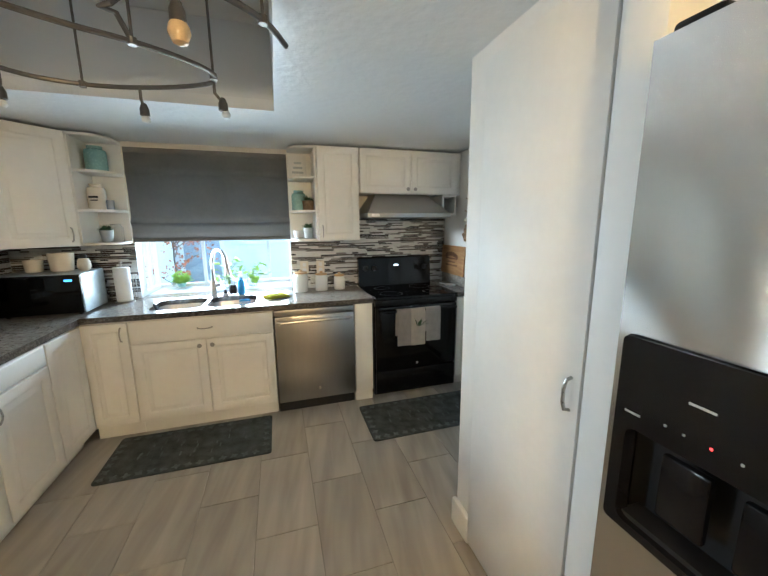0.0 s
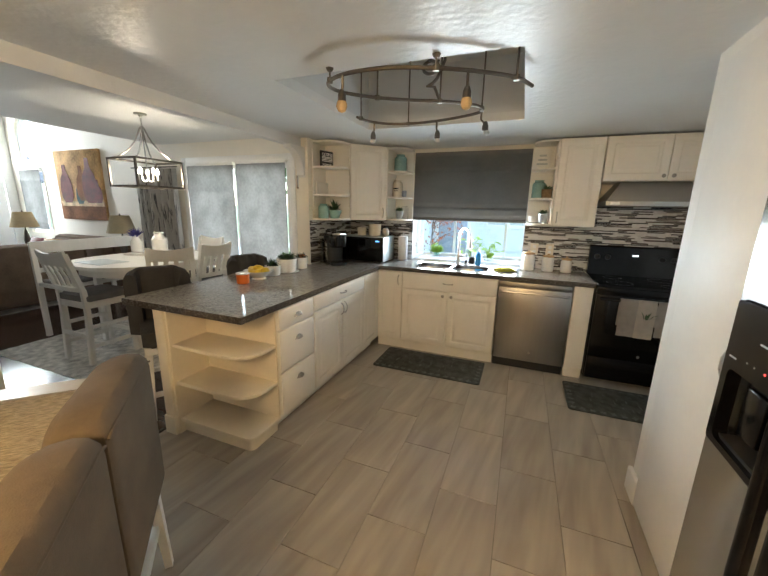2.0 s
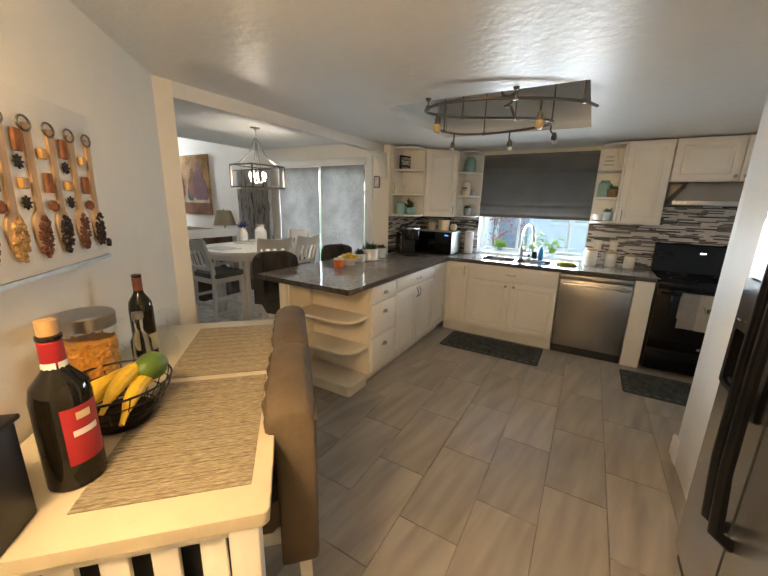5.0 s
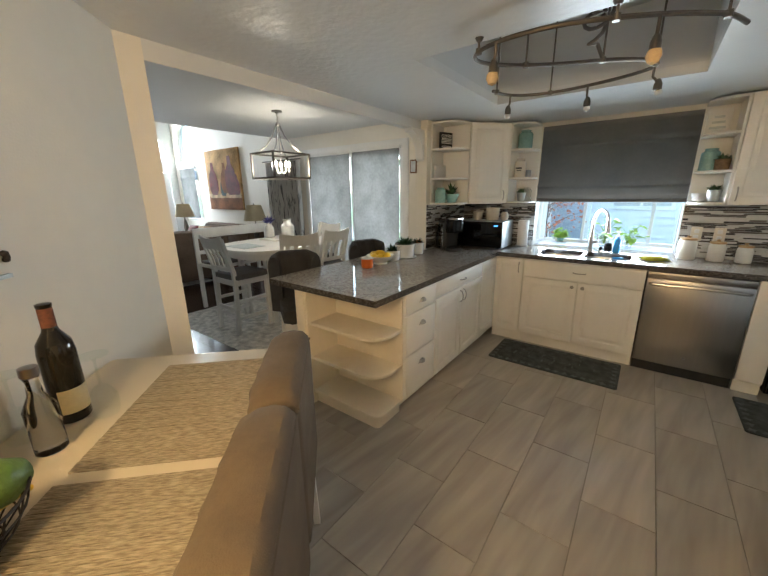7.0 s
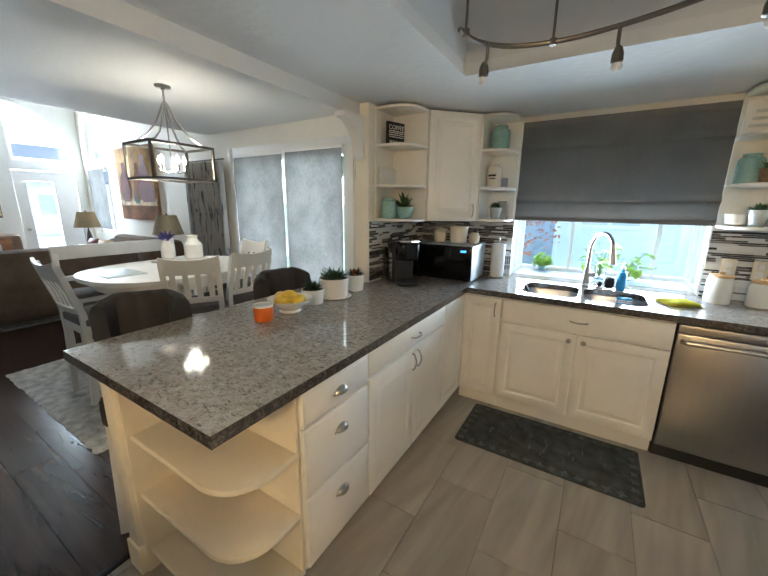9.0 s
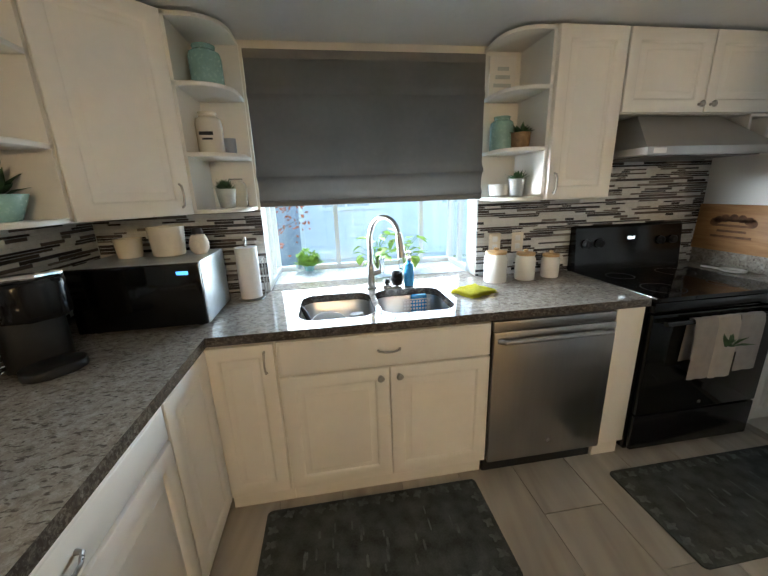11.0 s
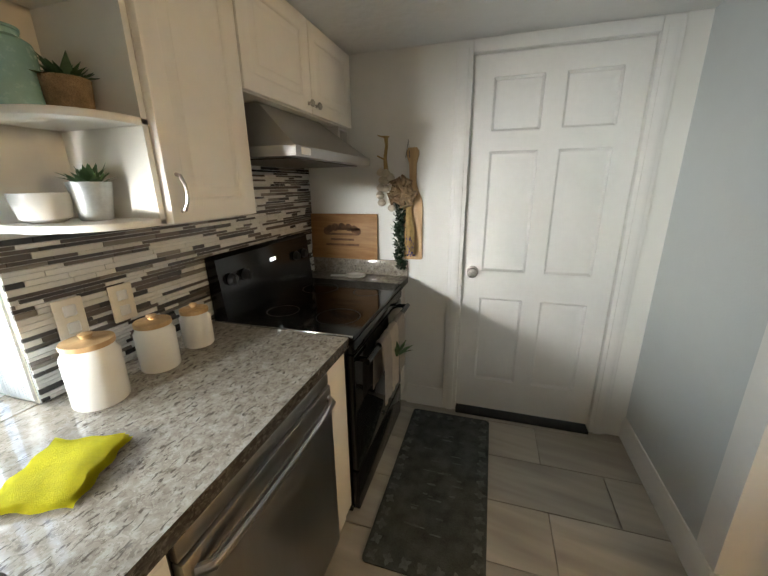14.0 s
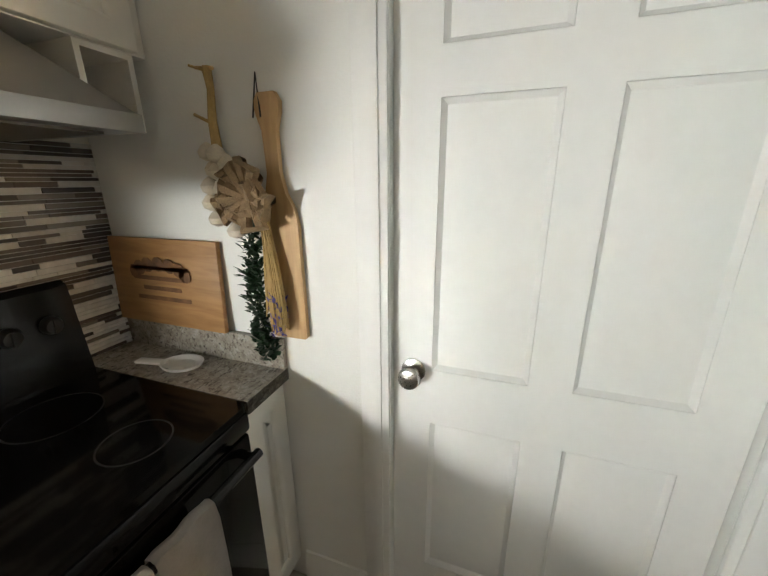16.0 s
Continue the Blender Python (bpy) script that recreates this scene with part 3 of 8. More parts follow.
structure("wall_nook_east", mesh_box(1.56, -2.55, 0, 1.70, 1.25, CEIL), M["wall"], "cream painted wall behind the fridge")
structure("wall_living_south", mesh_box(-9.65, -2.7, 0, -2.1, -2.6, 4.0), M["wall_white"], "white living room wall")
structure("wall_dining_east", mesh_box(-2.21, -2.6, 0, -2.09, -0.16, 2.5), M["wall"], "cream dining room wall")
structure("soffit", mesh_box(-5.3, -2.6, 2.405, -5.2, BACK, 4.0), M["wall_white"], "white drop between dining ceiling and high living room")

well = rect(-1.235, 1.03, 0.03, 2.285)
structure("ceiling_kitchen", plate(bmesh.new(), [(-2.035, -2.7), (1.85, -2.7), (1.85, BACK), (-2.035, BACK)], [well], CEIL, CEIL + 0.06), M["ceiling"], "glossy white textured kitchen ceiling with a light well", "ceiling")
bm = mesh_box(-1.275, 0.99, 2.62, 0.07, 2.325, 2.66)
for b in ((-1.275, 0.99, CEIL + 0.06, -1.235, 2.325, 2.62), (0.03, 0.99, CEIL + 0.06, 0.07, 2.325, 2.62), (-1.235, 0.99, CEIL + 0.06, 0.03, 1.03, 2.62), (-1.235, 2.285, CEIL + 0.06, 0.03, 2.325, 2.62)):
    box(bm, *b)
structure("ceiling_well", bm, M["ceiling_flat"], "recessed white light well in the ceiling", "ceiling")
structure("ceiling_dining", mesh_box(-5.2, -2.7, 2.4, -2.035, BACK + 0.1, 2.46), M["ceiling_flat"], "flat white dining room ceiling", "ceiling")
structure("ceiling_living", mesh_box(-9.7, -2.7, 4.0, -5.2, BACK + 0.14, 4.06), M["ceiling_flat"], "high white living room ceiling", "ceiling")
structure("roof", mesh_box(-10.0, -3.0, 4.2, 2.2, 3.7, 4.3), M["roof"], "grey roof over the house", "roof")

structure("floor_kitchen", mesh_box(-2.05, -2.7, -0.06, 1.85, BACK, -0.006), M["grout"], "taupe streaked floor tiles with thin grout joints", "floor")
structure("floor_dining", mesh_box(-9.7, -2.7, -0.06, -2.055, BACK, -0.004), M["plank"], "dark brown polished plank floor", "floor")
structure("floor_strip", mesh_box(-2.075, 0.035, -0.01, -2.045, 0.74, 0.006, 0.002), M["black_iron"], "dark threshold strip between tile and wood", "trim")


def baseboard(name, x0, y0, x1, y1, out):
    """A base moulding between two points of a wall, standing out to one side."""
    bm = bmesh.new()
    a, b = Vector((x0, y0, 0)), Vector((x1, y1, 0))
    o = Vector((*out, 0))
    prof = [(0, 0), (0.016, 0), (0.016, 0.10), (0.009, 0.118), (0.006, 0.135), (0, 0.138)]
    skin(bm, [[bm.verts.new(p + o * d + Vector((0, 0, z))) for d, z in prof] for p in (a, b)])
    return structure(name, bm, M["trim"], "white base moulding", "baseboard")


baseboard("baseboard_east", 1.70, 2.45, 1.70, 2.70, (-1, 0))
baseboard("baseboard_pantry", 0.80, 1.372, 1.70, 1.372, (0, 1))
bm = mesh_box(0.778, 1.235, 0, 0.806, 1.392, 0.14, 0.012)
structure("baseboard_corner", bm, M["trim"], "white base moulding end at the pantry corner", "baseboard")
baseboard("baseboard_dining", -2.77, BACK, -2.075, BACK, (0, -1))
baseboard("baseboard_living", -8.4, BACK, -4.72, BACK, (0, -1))

# ---- door to the garage ----
door = tagged(new("door_1", put_mesh("door_1", mesh_box(1.742, 1.557, 0.025, 1.775, 2.363, 2.108), M["trim"])), "white six-panel interior door, closed", "door", kind="structure")
bm = bmesh.new()
for y0, y1 in ((1.557, 1.665), (1.91, 2.01), (2.255, 2.363)):
    box(bm, 1.727, y0, 0.025, 1.742, y1, 2.108)
for z0, z1 in ((0.025, 0.24), (0.80, 0.97), (1.64, 1.74), (2.0, 2.108)):
    for y0, y1 in ((1.665, 1.91), (2.01, 2.255)):
        box(bm, 1.727, y0, z0, 1.742, y1, z1)
part("door_frame_rail", bm, M["trim"], door)
for z0, z1 in ((0.24, 0.80), (0.97, 1.64), (1.74, 2.0)):
    for y0, y1 in ((1.665, 1.91), (2.01, 2.255)):
        bm = bmesh.new()
        skin(bm, [[bm.verts.new((x, y, z)) for y, z in ((y0 + i, z0 + i), (y1 - i, z0 + i), (y1 - i, z1 - i), (y0 + i, z1 - i))] for x, i in ((1.7435, 0.001), (1.728, 0.001), (1.7405, 0.013), (1.7405, 0.020), (1.7305, 0.048))])
        part("door_panel", bm, M["trim"], door)
bm = bmesh.new()
lathe(bm, [(0.033, 0), (0.034, 0.006), (0.014, 0.012), (0.013, 0.03), (0.026, 0.038), (0.031, 0.05), (0.027, 0.062), (0.012, 0.068)])
part("door_knob", turned(bm, pose(1.727, 2.305, 0.965, 0, -90, 0)), M["nickel"], door, "brushed nickel round knob")
bm = bmesh.new()
for y0, y1, z0, z1 in ((2.365, 2.45, 0, 2.165), (1.47, 1.555, 0, 2.165), (1.555, 2.365, 2.11, 2.165)):
    box(bm, 1.685, y0, z0, 1.70, y1, z1, 0.004)
    c = 0.02
    if y1 - y0 < 0.2:
        box(bm, 1.678, y0 + c, z0, 1.686, y1 - c, z1 - 0.03, 0.003)
structure("door_casing", bm, M["trim"], "white door casing", "trim")
structure("door_threshold", mesh_box(1.66, 1.56, -0.005, 1.80, 2.36, 0.018, 0.006), M["black_iron"], "dark metal door threshold", "trim")

# ---- pantry front ----
pantry = thing("pantry_door", (0.79, 0.70, 0.02), "tall flat white pantry door, closed", "cupboard door")
part("panel", mesh_box(-0.008, 0, 0, 0.012, 0.535, 2.09, 0.002), M["trim"], pantry)
bm = bmesh.new()
tube(bm, [(-0.008, 0.0, -0.05), (-0.026, 0, -0.045), (-0.034, 0, -0.02), (-0.034, 0, 0.02), (-0.026, 0, 0.045), (-0.008, 0, 0.05)], 0.0055)
part("handle", turned(bm, pose(0, 0.03, 1.01)), M["nickel"], pantry, "brushed nickel bow handle")
bm = mesh_box(0.785, 0.63, 0, 0.90, 0.693, CEIL - 0.002, 0.003)
box(bm, 0.72, 0.535, 0, 0.90, 0.625, CEIL - 0.002, 0.003)
structure("trim_fridge_filler", bm, M["trim"], "white filler boards between pantry and fridge", "trim")

# ---- sink window: a glazed bay ----
bay = thing("window_1", (-0.5, 3.5, 0.92), "white framed garden window bay over the sink", "window", kind="structure")
part("window_sill", mesh_box(-0.62, 0.002, -0.03, 0.62, 0.36, -0.002, 0.003), M["sill"], bay, "white glossy sill board")
bm = bmesh.new()
for b in ((-0.66, 0.36, -0.04, 0.66, 0.40, 0.03), (-0.66, 0.36, 1.2, 0.66, 0.40, 1.25), (-0.66, 0.36, 0.03, -0.62, 0.40, 1.2), (0.62, 0.36, 0.03, 0.66, 0.40, 1.2), (-0.225, 0.36, 0.03, -0.195, 0.39, 1.2), (0.395, 0.36, 0.03, 0.425, 0.39, 1.2), (-0.66, 0.002, 0.0, -0.62, 0.36, 0.03), (0.62, 0.002, 0.0, 0.66, 0.36, 0.03), (-0.66, 0.17, 0.03, -0.625, 0.2, 1.2), (-0.66, 0.002, 1.2, -0.62, 0.36, 1.25), (0.62, 0.002, 1.2, 0.66, 0.36, 1.25), (0.625, 0.17, 0.03, 0.66, 0.2, 1.2)):
    box(bm, *b)
part("window_frame", bm, M["trim"], bay)
for b in ((-0.62, 0.373, 0.03, -0.225, 0.377, 1.2), (-0.195, 0.373, 0.03, 0.395, 0.377, 1.2), (0.425, 0.373, 0.03, 0.62, 0.377, 1.2), (-0.642, 0.2, 0.03, -0.638, 0.36, 1.2), (-0.642, 0.005, 0.03, -0.638, 0.17, 1.2), (0.638, 0.2, 0.03, 0.642, 0.36, 1.2), (0.638, 0.005, 0.03, 0.642, 0.17, 1.2)):
    ob = part("pane", mesh_box(*b), M["glass"], bay)
    ob.visible_shadow = False
part("bay_roof", mesh_box(-0.68, 0.0, 1.25, 0.68, 0.42, 1.29), M["trim"], bay)

# ---- patio door behind shades ----
patio = thing("door_2", (-3.79, BACK + 0.07, 0.02), "white framed sliding glass patio door", "patio door", kind="structure")
for x0, x1 in ((-0.93, 0.02), (-0.02, 0.93)):
    bm = bmesh.new()
    for b in ((x0, -0.03, 0, x1, 0.03, 0.08), (x0, -0.03, 2.0, x1, 0.03, 2.08), (x0, -0.03, 0.08, x0 + 0.06, 0.03, 2.0), (x1 - 0.06, -0.03, 0.08, x1, 0.03, 2.0)):
        box(bm, *b)
    leaf_frame = part("sash", turned(bm, pose(0, 0.03 if x0 < -0.5 else -0.032, 0)), M["trim"], patio)
    ob = part("pane", mesh_box(x0 + 0.06, -0.003 + (0.03 if x0 < -0.5 else -0.032), 0.08, x1 - 0.06, 0.003 + (0.03 if x0 < -0.5 else -0.032), 2.0), M["glass"], leaf_frame)
    ob.visible_shadow = False
bm = bmesh.new()
for b in ((-2.86, 3.335, 0, -2.77, BACK, 2.19), (-4.81, 3.335, 0, -4.72, BACK, 2.19), (-4.72, 3.335, 2.1, -2.86, BACK, 2.19)):
    box(bm, *b, 0.004)
structure("patio_casing", bm, M["trim"], "white casing round the patio door", "trim")

# ---- front door and high windows of the living room ----
fd = thing("door_3", (WEST - 0.05, 2.30, 0.0), "white front door with tall clear pane", "door", kind="structure")
bm = plate(bmesh.new(), rect(0.01, 0.01, 0.89, 2.03), [rect(0.17, 0.25, 0.56, 1.85)], -0.025, 0.025)
part("door_leaf", turned(bm, Y_WALL), M["trim"], fd)
ob = part("pane", mesh_box(-0.004, 0.17, 0.25, 0.004, 0.56, 1.85), M["glass"], fd)
ob.visible_shadow = False
bm = bmesh.new()
lathe(bm, [(0.03, 0), (0.03, 0.01), (0.012, 0.02), (0.03, 0.04), (0.025, 0.06), (0.01, 0.065)])
part("door_knob", turned(bm, pose(0.025, 0.08, 0.98, 0, 90, 0)), M["nickel"], fd)
for name, outline, y_wall in (("window_2", arch_front, True), ("window_3", arch_side, False), ("window_4", rect(-9.24, 0.9, -8.5, 2.12), False)):
    cx = sum(p[0] for p in outline) / len(outline)
    cz = sum(p[1] for p in outline) / len(outline)
    inner = [(cx + (x - cx) * 0.9, cz + (z - cz) * 0.92) for x, z in outline]
    w = thing(name, (0, 0, 0), "white framed high window of the living room", "window", kind="structure")
    turn_m = (Matrix.Translation((WEST - 0.1, 0, 0)) @ Y_WALL) if y_wall else (Matrix.Translation((0, BACK + 0.05, 0)) @ X_WALL)
    part("window_frame", turned(plate(bmesh.new(), outline, [inner], 0, 0.05), turn_m), M["trim"], w)
    ob = part("pane", turned(plate(bmesh.new(), inner, [], 0.02, 0.026), turn_m), M["glass"], w)
    ob.visible_shadow = False


# ---- kitchen cabinets ----
def front_rings(bm, x0, x1, z0, z1, y, steps):
    """Nested rectangles that face -y, each stepped out and inset from the last."""
    skin(bm, [[bm.verts.new((x, y + yy, z)) for x, z in ((x0 + i, z0 + i), (x1 - i, z0 + i), (x1 - i, z1 - i), (x0 + i, z1 - i))] for yy, i in steps])


def raised_front(bm, x0, x1, z0, z1, y=0.0, rail=0.058):
    """A raised-panel front that faces -y: rails, a moulded groove and a bevelled field."""
    front_rings(bm, x0, x1, z0, z1, y, ((0, 0), (-0.017, 0), (-0.020, 0.0012), (-0.022, 0.005), (-0.022, rail - 0.006), (-0.0195, rail), (-0.011, rail + 0.007), (-0.011, rail + 0.015), (-0.0185, rail + 0.036), (-0.020, rail + 0.0375), (-0.020, rail + 0.039)))


def slab_front(bm, x0, x1, z0, z1, y=0.0):
    front_rings(bm, x0, x1, z0, z1, y, ((0, 0), (-0.014, 0), (-0.017, 0.002), (-0.019, 0.010), (-0.021, 0.0115), (-0.022, 0.014)))


def knob(parent, x, y, z):
    bm = bmesh.new()
    lathe(bm, [(0.009, 0), (0.006, 0.006), (0.006, 0.014), (0.015, 0.019), (0.016, 0.025), (0.010, 0.030)], n=16)
    part("knob", turned(bm, pose(x, y, z, 90, 0, 0)), M["nickel"], parent, "brushed nickel knob")


def bow(parent, x, y, z, upright=False, half=0.048):
    bm = bmesh.new()
    tube(bm, [(-half, 0, 0), (-half * 0.94, -0.014, 0), (-half * 0.45, -0.026, 0), (0, -0.029, 0), (half * 0.45, -0.026, 0), (half * 0.94, -0.014, 0), (half, 0, 0)], [0.006, 0.005, 0.0045, 0.0045, 0.0045, 0.005, 0.006])
    part("handle", turned(bm, pose(x, y, z) @ (pose(0, 0, 0, 0, 90, 0) if upright else Matrix())), M["nickel"], parent, "brushed nickel bow handle")


def cup_pull(parent, x, y, z):
    """A half-round cup pull."""
    bm = bmesh.new()
    rings = []
    for j in range(6):
        a = radians(90 * j / 5)
        rings.append([bm.verts.new((x + 0.036 * math.cos(radians(t)) * math.cos(a * 0.98), y - 0.001 - 0.024 * math.sin(a), z - 0.012 + 0.026 * math.sin(radians(t)) * math.cos(a * 0.8))) for t in range(0, 181, 20)])
    for a, b in zip(rings, rings[1:]):
        for i in range(len(a) - 1):
            bm.faces.new((a[i], a[i + 1], b[i + 1], b[i]))
    box(bm, x - 0.04, y - 0.003, z - 0.016, x + 0.04, y, z - 0.010)
    part("cup_pull", bm, M["nickel"], parent, "brushed nickel cup pull")


def base_unit(name, place, turn, w, depth, label, drawers=(), doors=(), group="base cabinets", toe=0.07, hollow=False):
    t = thing(name, place, label, "cabinet", group, turn)
    bm = mesh_box(0.001, 0, 0.10, w - 0.001, depth, 0.66 if hollow else 0.872)
    if hollow:
        box(bm, 0.001, 0, 0.66, w - 0.001, 0.05, 0.872)
    part("body", bm, M["cabinet"], t)
    part("toe_kick", mesh_box(0.001, toe, 0, w - 0.001, toe + 0.02, 0.10), M["cabinet"], t)
    for x0, x1, z0, z1, pull in drawers:
        bm = bmesh.new()
        slab_front(bm, x0 + 0.003, x1 - 0.003, z0, z1)
        d = part("drawer", bm, M["cabinet"], t)
        (cup_pull if pull == "cup" else bow)(d, (x0 + x1) / 2, -0.022, (z0 + z1) / 2 if z1 - z0 < 0.2 else z1 - 0.085)
    for x0, x1, z0, z1, pull, px, pz in doors:
        bm = bmesh.new()
        raised_front(bm, x0 + 0.003, x1 - 0.003, z0, z1)
        d = part("door", bm, M["cabinet"], t)
        if pull == "knob":
            knob(d, px, -0.02, pz)
        elif pull == "bow":
            bow(d, px, -0.02, pz, True)
    return t


FY = 2.74
base_unit("base_cabinet", (-1.31, FY, 0), 0, 0.29, 0.6, "white corner base cabinet with raised-panel door", doors=[(0.0, 0.285, 0.115, 0.86, "bow", 0.245, 0.78)], toe=0.04)
base_unit("sink_cabinet", (-1.02, FY, 0), 0, 0.955, 0.6, "white sink base cabinet with two raised-panel doors", drawers=[(0, 0.955, 0.705, 0.862, "bow")], doors=[(0, 0.478, 0.115, 0.695, "knob", 0.435, 0.655), (0.478, 0.955, 0.115, 0.695, "knob", 0.52, 0.655)], toe=0.04, hollow=True)
part_panel = thing("filler_cabinet", (0.58, FY, 0), "narrow white filler cabinet between dishwasher and range", "cabinet")
part("panel", mesh_box(0, -0.012, 0.10, 0.15, 0.6, 0.872, 0.003), M["cabinet"], part_panel)
part("toe_kick", mesh_box(0, 0.02, 0, 0.15, 0.06, 0.10), M["cabinet"], part_panel)
base_unit("drawer_cabinet", (-1.31, 1.04, 0), 90, 0.405, 0.6, "white three-drawer base cabinet with cup pulls", drawers=[(0, 0.405, 0.725, 0.865, "cup"), (0, 0.405, 0.43, 0.715, "cup"), (0, 0.405, 0.115, 0.42, "cup")])
base_unit("peninsula_cabinet", (-1.31, 1.445, 0), 90, 0.90, 0.6, "white peninsula cabinet with one drawer and two doors", drawers=[(0, 0.90, 0.745, 0.865, "bow")], doors=[(0, 0.45, 0.115, 0.735, "bow", 0.42, 0.66), (0.45, 0.90, 0.115, 0.735, "bow", 0.48, 0.66)])
base_unit("corner_filler", (-1.31, 2.345, 0), 90, 0.375, 0.6, "white corner filler cabinet", drawers=[], doors=[(0, 0.37, 0.115, 0.86, "", 0, 0)])
base_unit("narrow_cabinet", (1.515, FY, 0), 0, 0.183, 0.6, "narrow white base cabinet beside the range", doors=[(0, 0.18, 0.115, 0.86, "", 0, 0)])

# open shelf end of the peninsula
end = thing("end_shelf", (-1.31, 1.035, 0), "cream open end shelf with rounded shelves", "shelf unit")


def end_outline(inset=0.0, big=0.15):
    r = big - inset * 0.5
    pts = [(-0.60, 0), (-0.60, -0.275 + inset), (-r - inset, -0.275 + inset)]
    pts += [(-r - inset + r * math.sin(radians(a)), -0.275 + inset + r - r * math.cos(radians(a))) for a in range(15, 91, 15)]
    return pts + [(-inset, 0)]


for z0, z1 in ((0.085, 0.11), (0.355, 0.377), (0.615, 0.637)):
    bm = bmesh.new()
    slab(bm, end_outline(0.0, 0.06 if z0 < 0.1 else 0.15), z0, z1, 0.004)
    part("shelf", bm, M["cream"], end)
bm = bmesh.new()
slab(bm, end_outline(0.03, 0.05), 0.0, 0.085)
part("plinth", bm, M["cream"], end)
part("back_panel", mesh_box(-0.60, -0.012, 0.11, -0.002, -0.001, 0.872), M["cream"], end)
part("side_panel", mesh_box(-0.615, -0.29, 0.0, -0.601, -0.001, 0.872), M["cream"], end)
bm = mesh_box(-0.70, -0.305, 0.0, -0.617, 0.0, 0.872, 0.003)
box(bm, -0.708, -0.315, 0.0, -0.607, 0.0, 0.13, 0.006)
part("post", bm, M["cream"], end)
structure("wall_peninsula", mesh_box(-2.01, 1.036, 0, -1.915, 2.43, 0.872), M["wall"], "cream half wall under the peninsula counter")

# worktop with the sink cut-out
top = [(-2.26, 0.71), (-1.28, 0.71), (-1.28, 2.71), (0.738, 2.71), (0.738, BACK), (-1.962, BACK), (-1.962, 2.428), (-2.26, 2.428)]
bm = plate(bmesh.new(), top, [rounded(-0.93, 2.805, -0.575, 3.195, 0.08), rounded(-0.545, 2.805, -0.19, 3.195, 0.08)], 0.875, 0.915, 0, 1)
worktop = tagged(new("worktop", put_mesh("worktop", bm, (M["granite"], M["granite_shaded_edge"]))), "polished speckled granite worktop with peninsula", "worktop")
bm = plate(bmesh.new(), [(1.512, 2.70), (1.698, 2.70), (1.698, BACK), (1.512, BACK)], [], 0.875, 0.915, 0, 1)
tagged(new("small_worktop", put_mesh("small_worktop", bm, (M["granite"], M["granite_shaded_edge"]))), "small polished granite worktop beside the range", "worktop")
single("granite_upstand", mesh_box(1.68, 2.70, 0.916, 1.699, BACK, 1.015, 0.002), M["granite"], "low granite upstand along the wall", "upstand")
single("window_ledge", mesh_box(-1.118, BACK + 0.001, 0.897, 0.118, 3.502, 0.917), M["granite"], "granite ledge at the window bay", "ledge")

# double steel sink
sink = thing("sink", (-0.56, 3.0, 0.873), "brushed steel double-bowl undermount sink", "sink")
for x0, x1 in ((-0.372, -0.012), (0.012, 0.372)):
    bm = bmesh.new()
    rings = []
    for z, i, r in ((0.0, -0.004, 0.084), (-0.01, 0.0, 0.08), (-0.15, 0.012, 0.075), (-0.175, 0.03, 0.06), (-0.18, 0.06, 0.05)):
        rings.append([bm.verts.new((x, y, z)) for x, y in rounded(x0 + i, -0.197 + i, x1 - i, 0.197 - i, r)])
    skin(bm, rings, cap=False)
    bm.faces.new(rings[-1])
    bowl = part("bowl", bm, M["sink_steel"], sink)
    bm = bmesh.new()
    lathe(bm, [(0.045, 0), (0.045, 0.004), (0.03, 0.003), (0.028, -0.004)], ((x0 + x1) / 2, 0, -0.1795))
    part("drain", bm, M["black_iron"], bowl)
part("divider", mesh_box(-0.018, -0.19, -0.12, 0.018, 0.19, 0.028, 0.012), M["sink_steel"], sink)

# faucet
fa = thing("faucet", (-0.545, 3.262, 0.915), "brushed nickel gooseneck kitchen faucet", "faucet")
bm = bmesh.new()
lathe(bm, [(0.030, 0), (0.030, 0.008), (0.022, 0.014), (0.020, 0.13), (0.017, 0.14)])
part("base", bm, M["nickel"], fa)
neck = [(0, 0, 0.13), (0, 0, 0.30)] + [(0.008 + 0.0, -0.105 + 0.105 * math.cos(radians(a)), 0.30 + 0.105 * math.sin(radians(a))) for a in range(15, 166, 15)]
bm = bmesh.new()
tube(bm, neck, 0.0125, 12)
part("neck", turned(bm, pose(0, 0, 0, 0, 0, 38)), M["nickel"], fa)
bm = bmesh.new()
rod(bm, (0.008, -0.205, 0.325), (0.008, -0.225, 0.20), 0.014, 0.021, 16)
part("spray_head", turned(bm, pose(0, 0, 0, 0, 0, 38)), M["nickel"], fa)
bm = bmesh.new()
rod(bm, (0, 0, 0.085), (0.06, -0.01, 0.10), 0.017, 0.015, 12)
rod(bm, (0.055, -0.01, 0.10), (0.05, -0.015, 0.17), 0.006, 0.005)
part("lever", bm, M["nickel"], fa)


# ---- wall cabinets ----
Z0, Z1, UY = 1.378, 2.163, 3.055


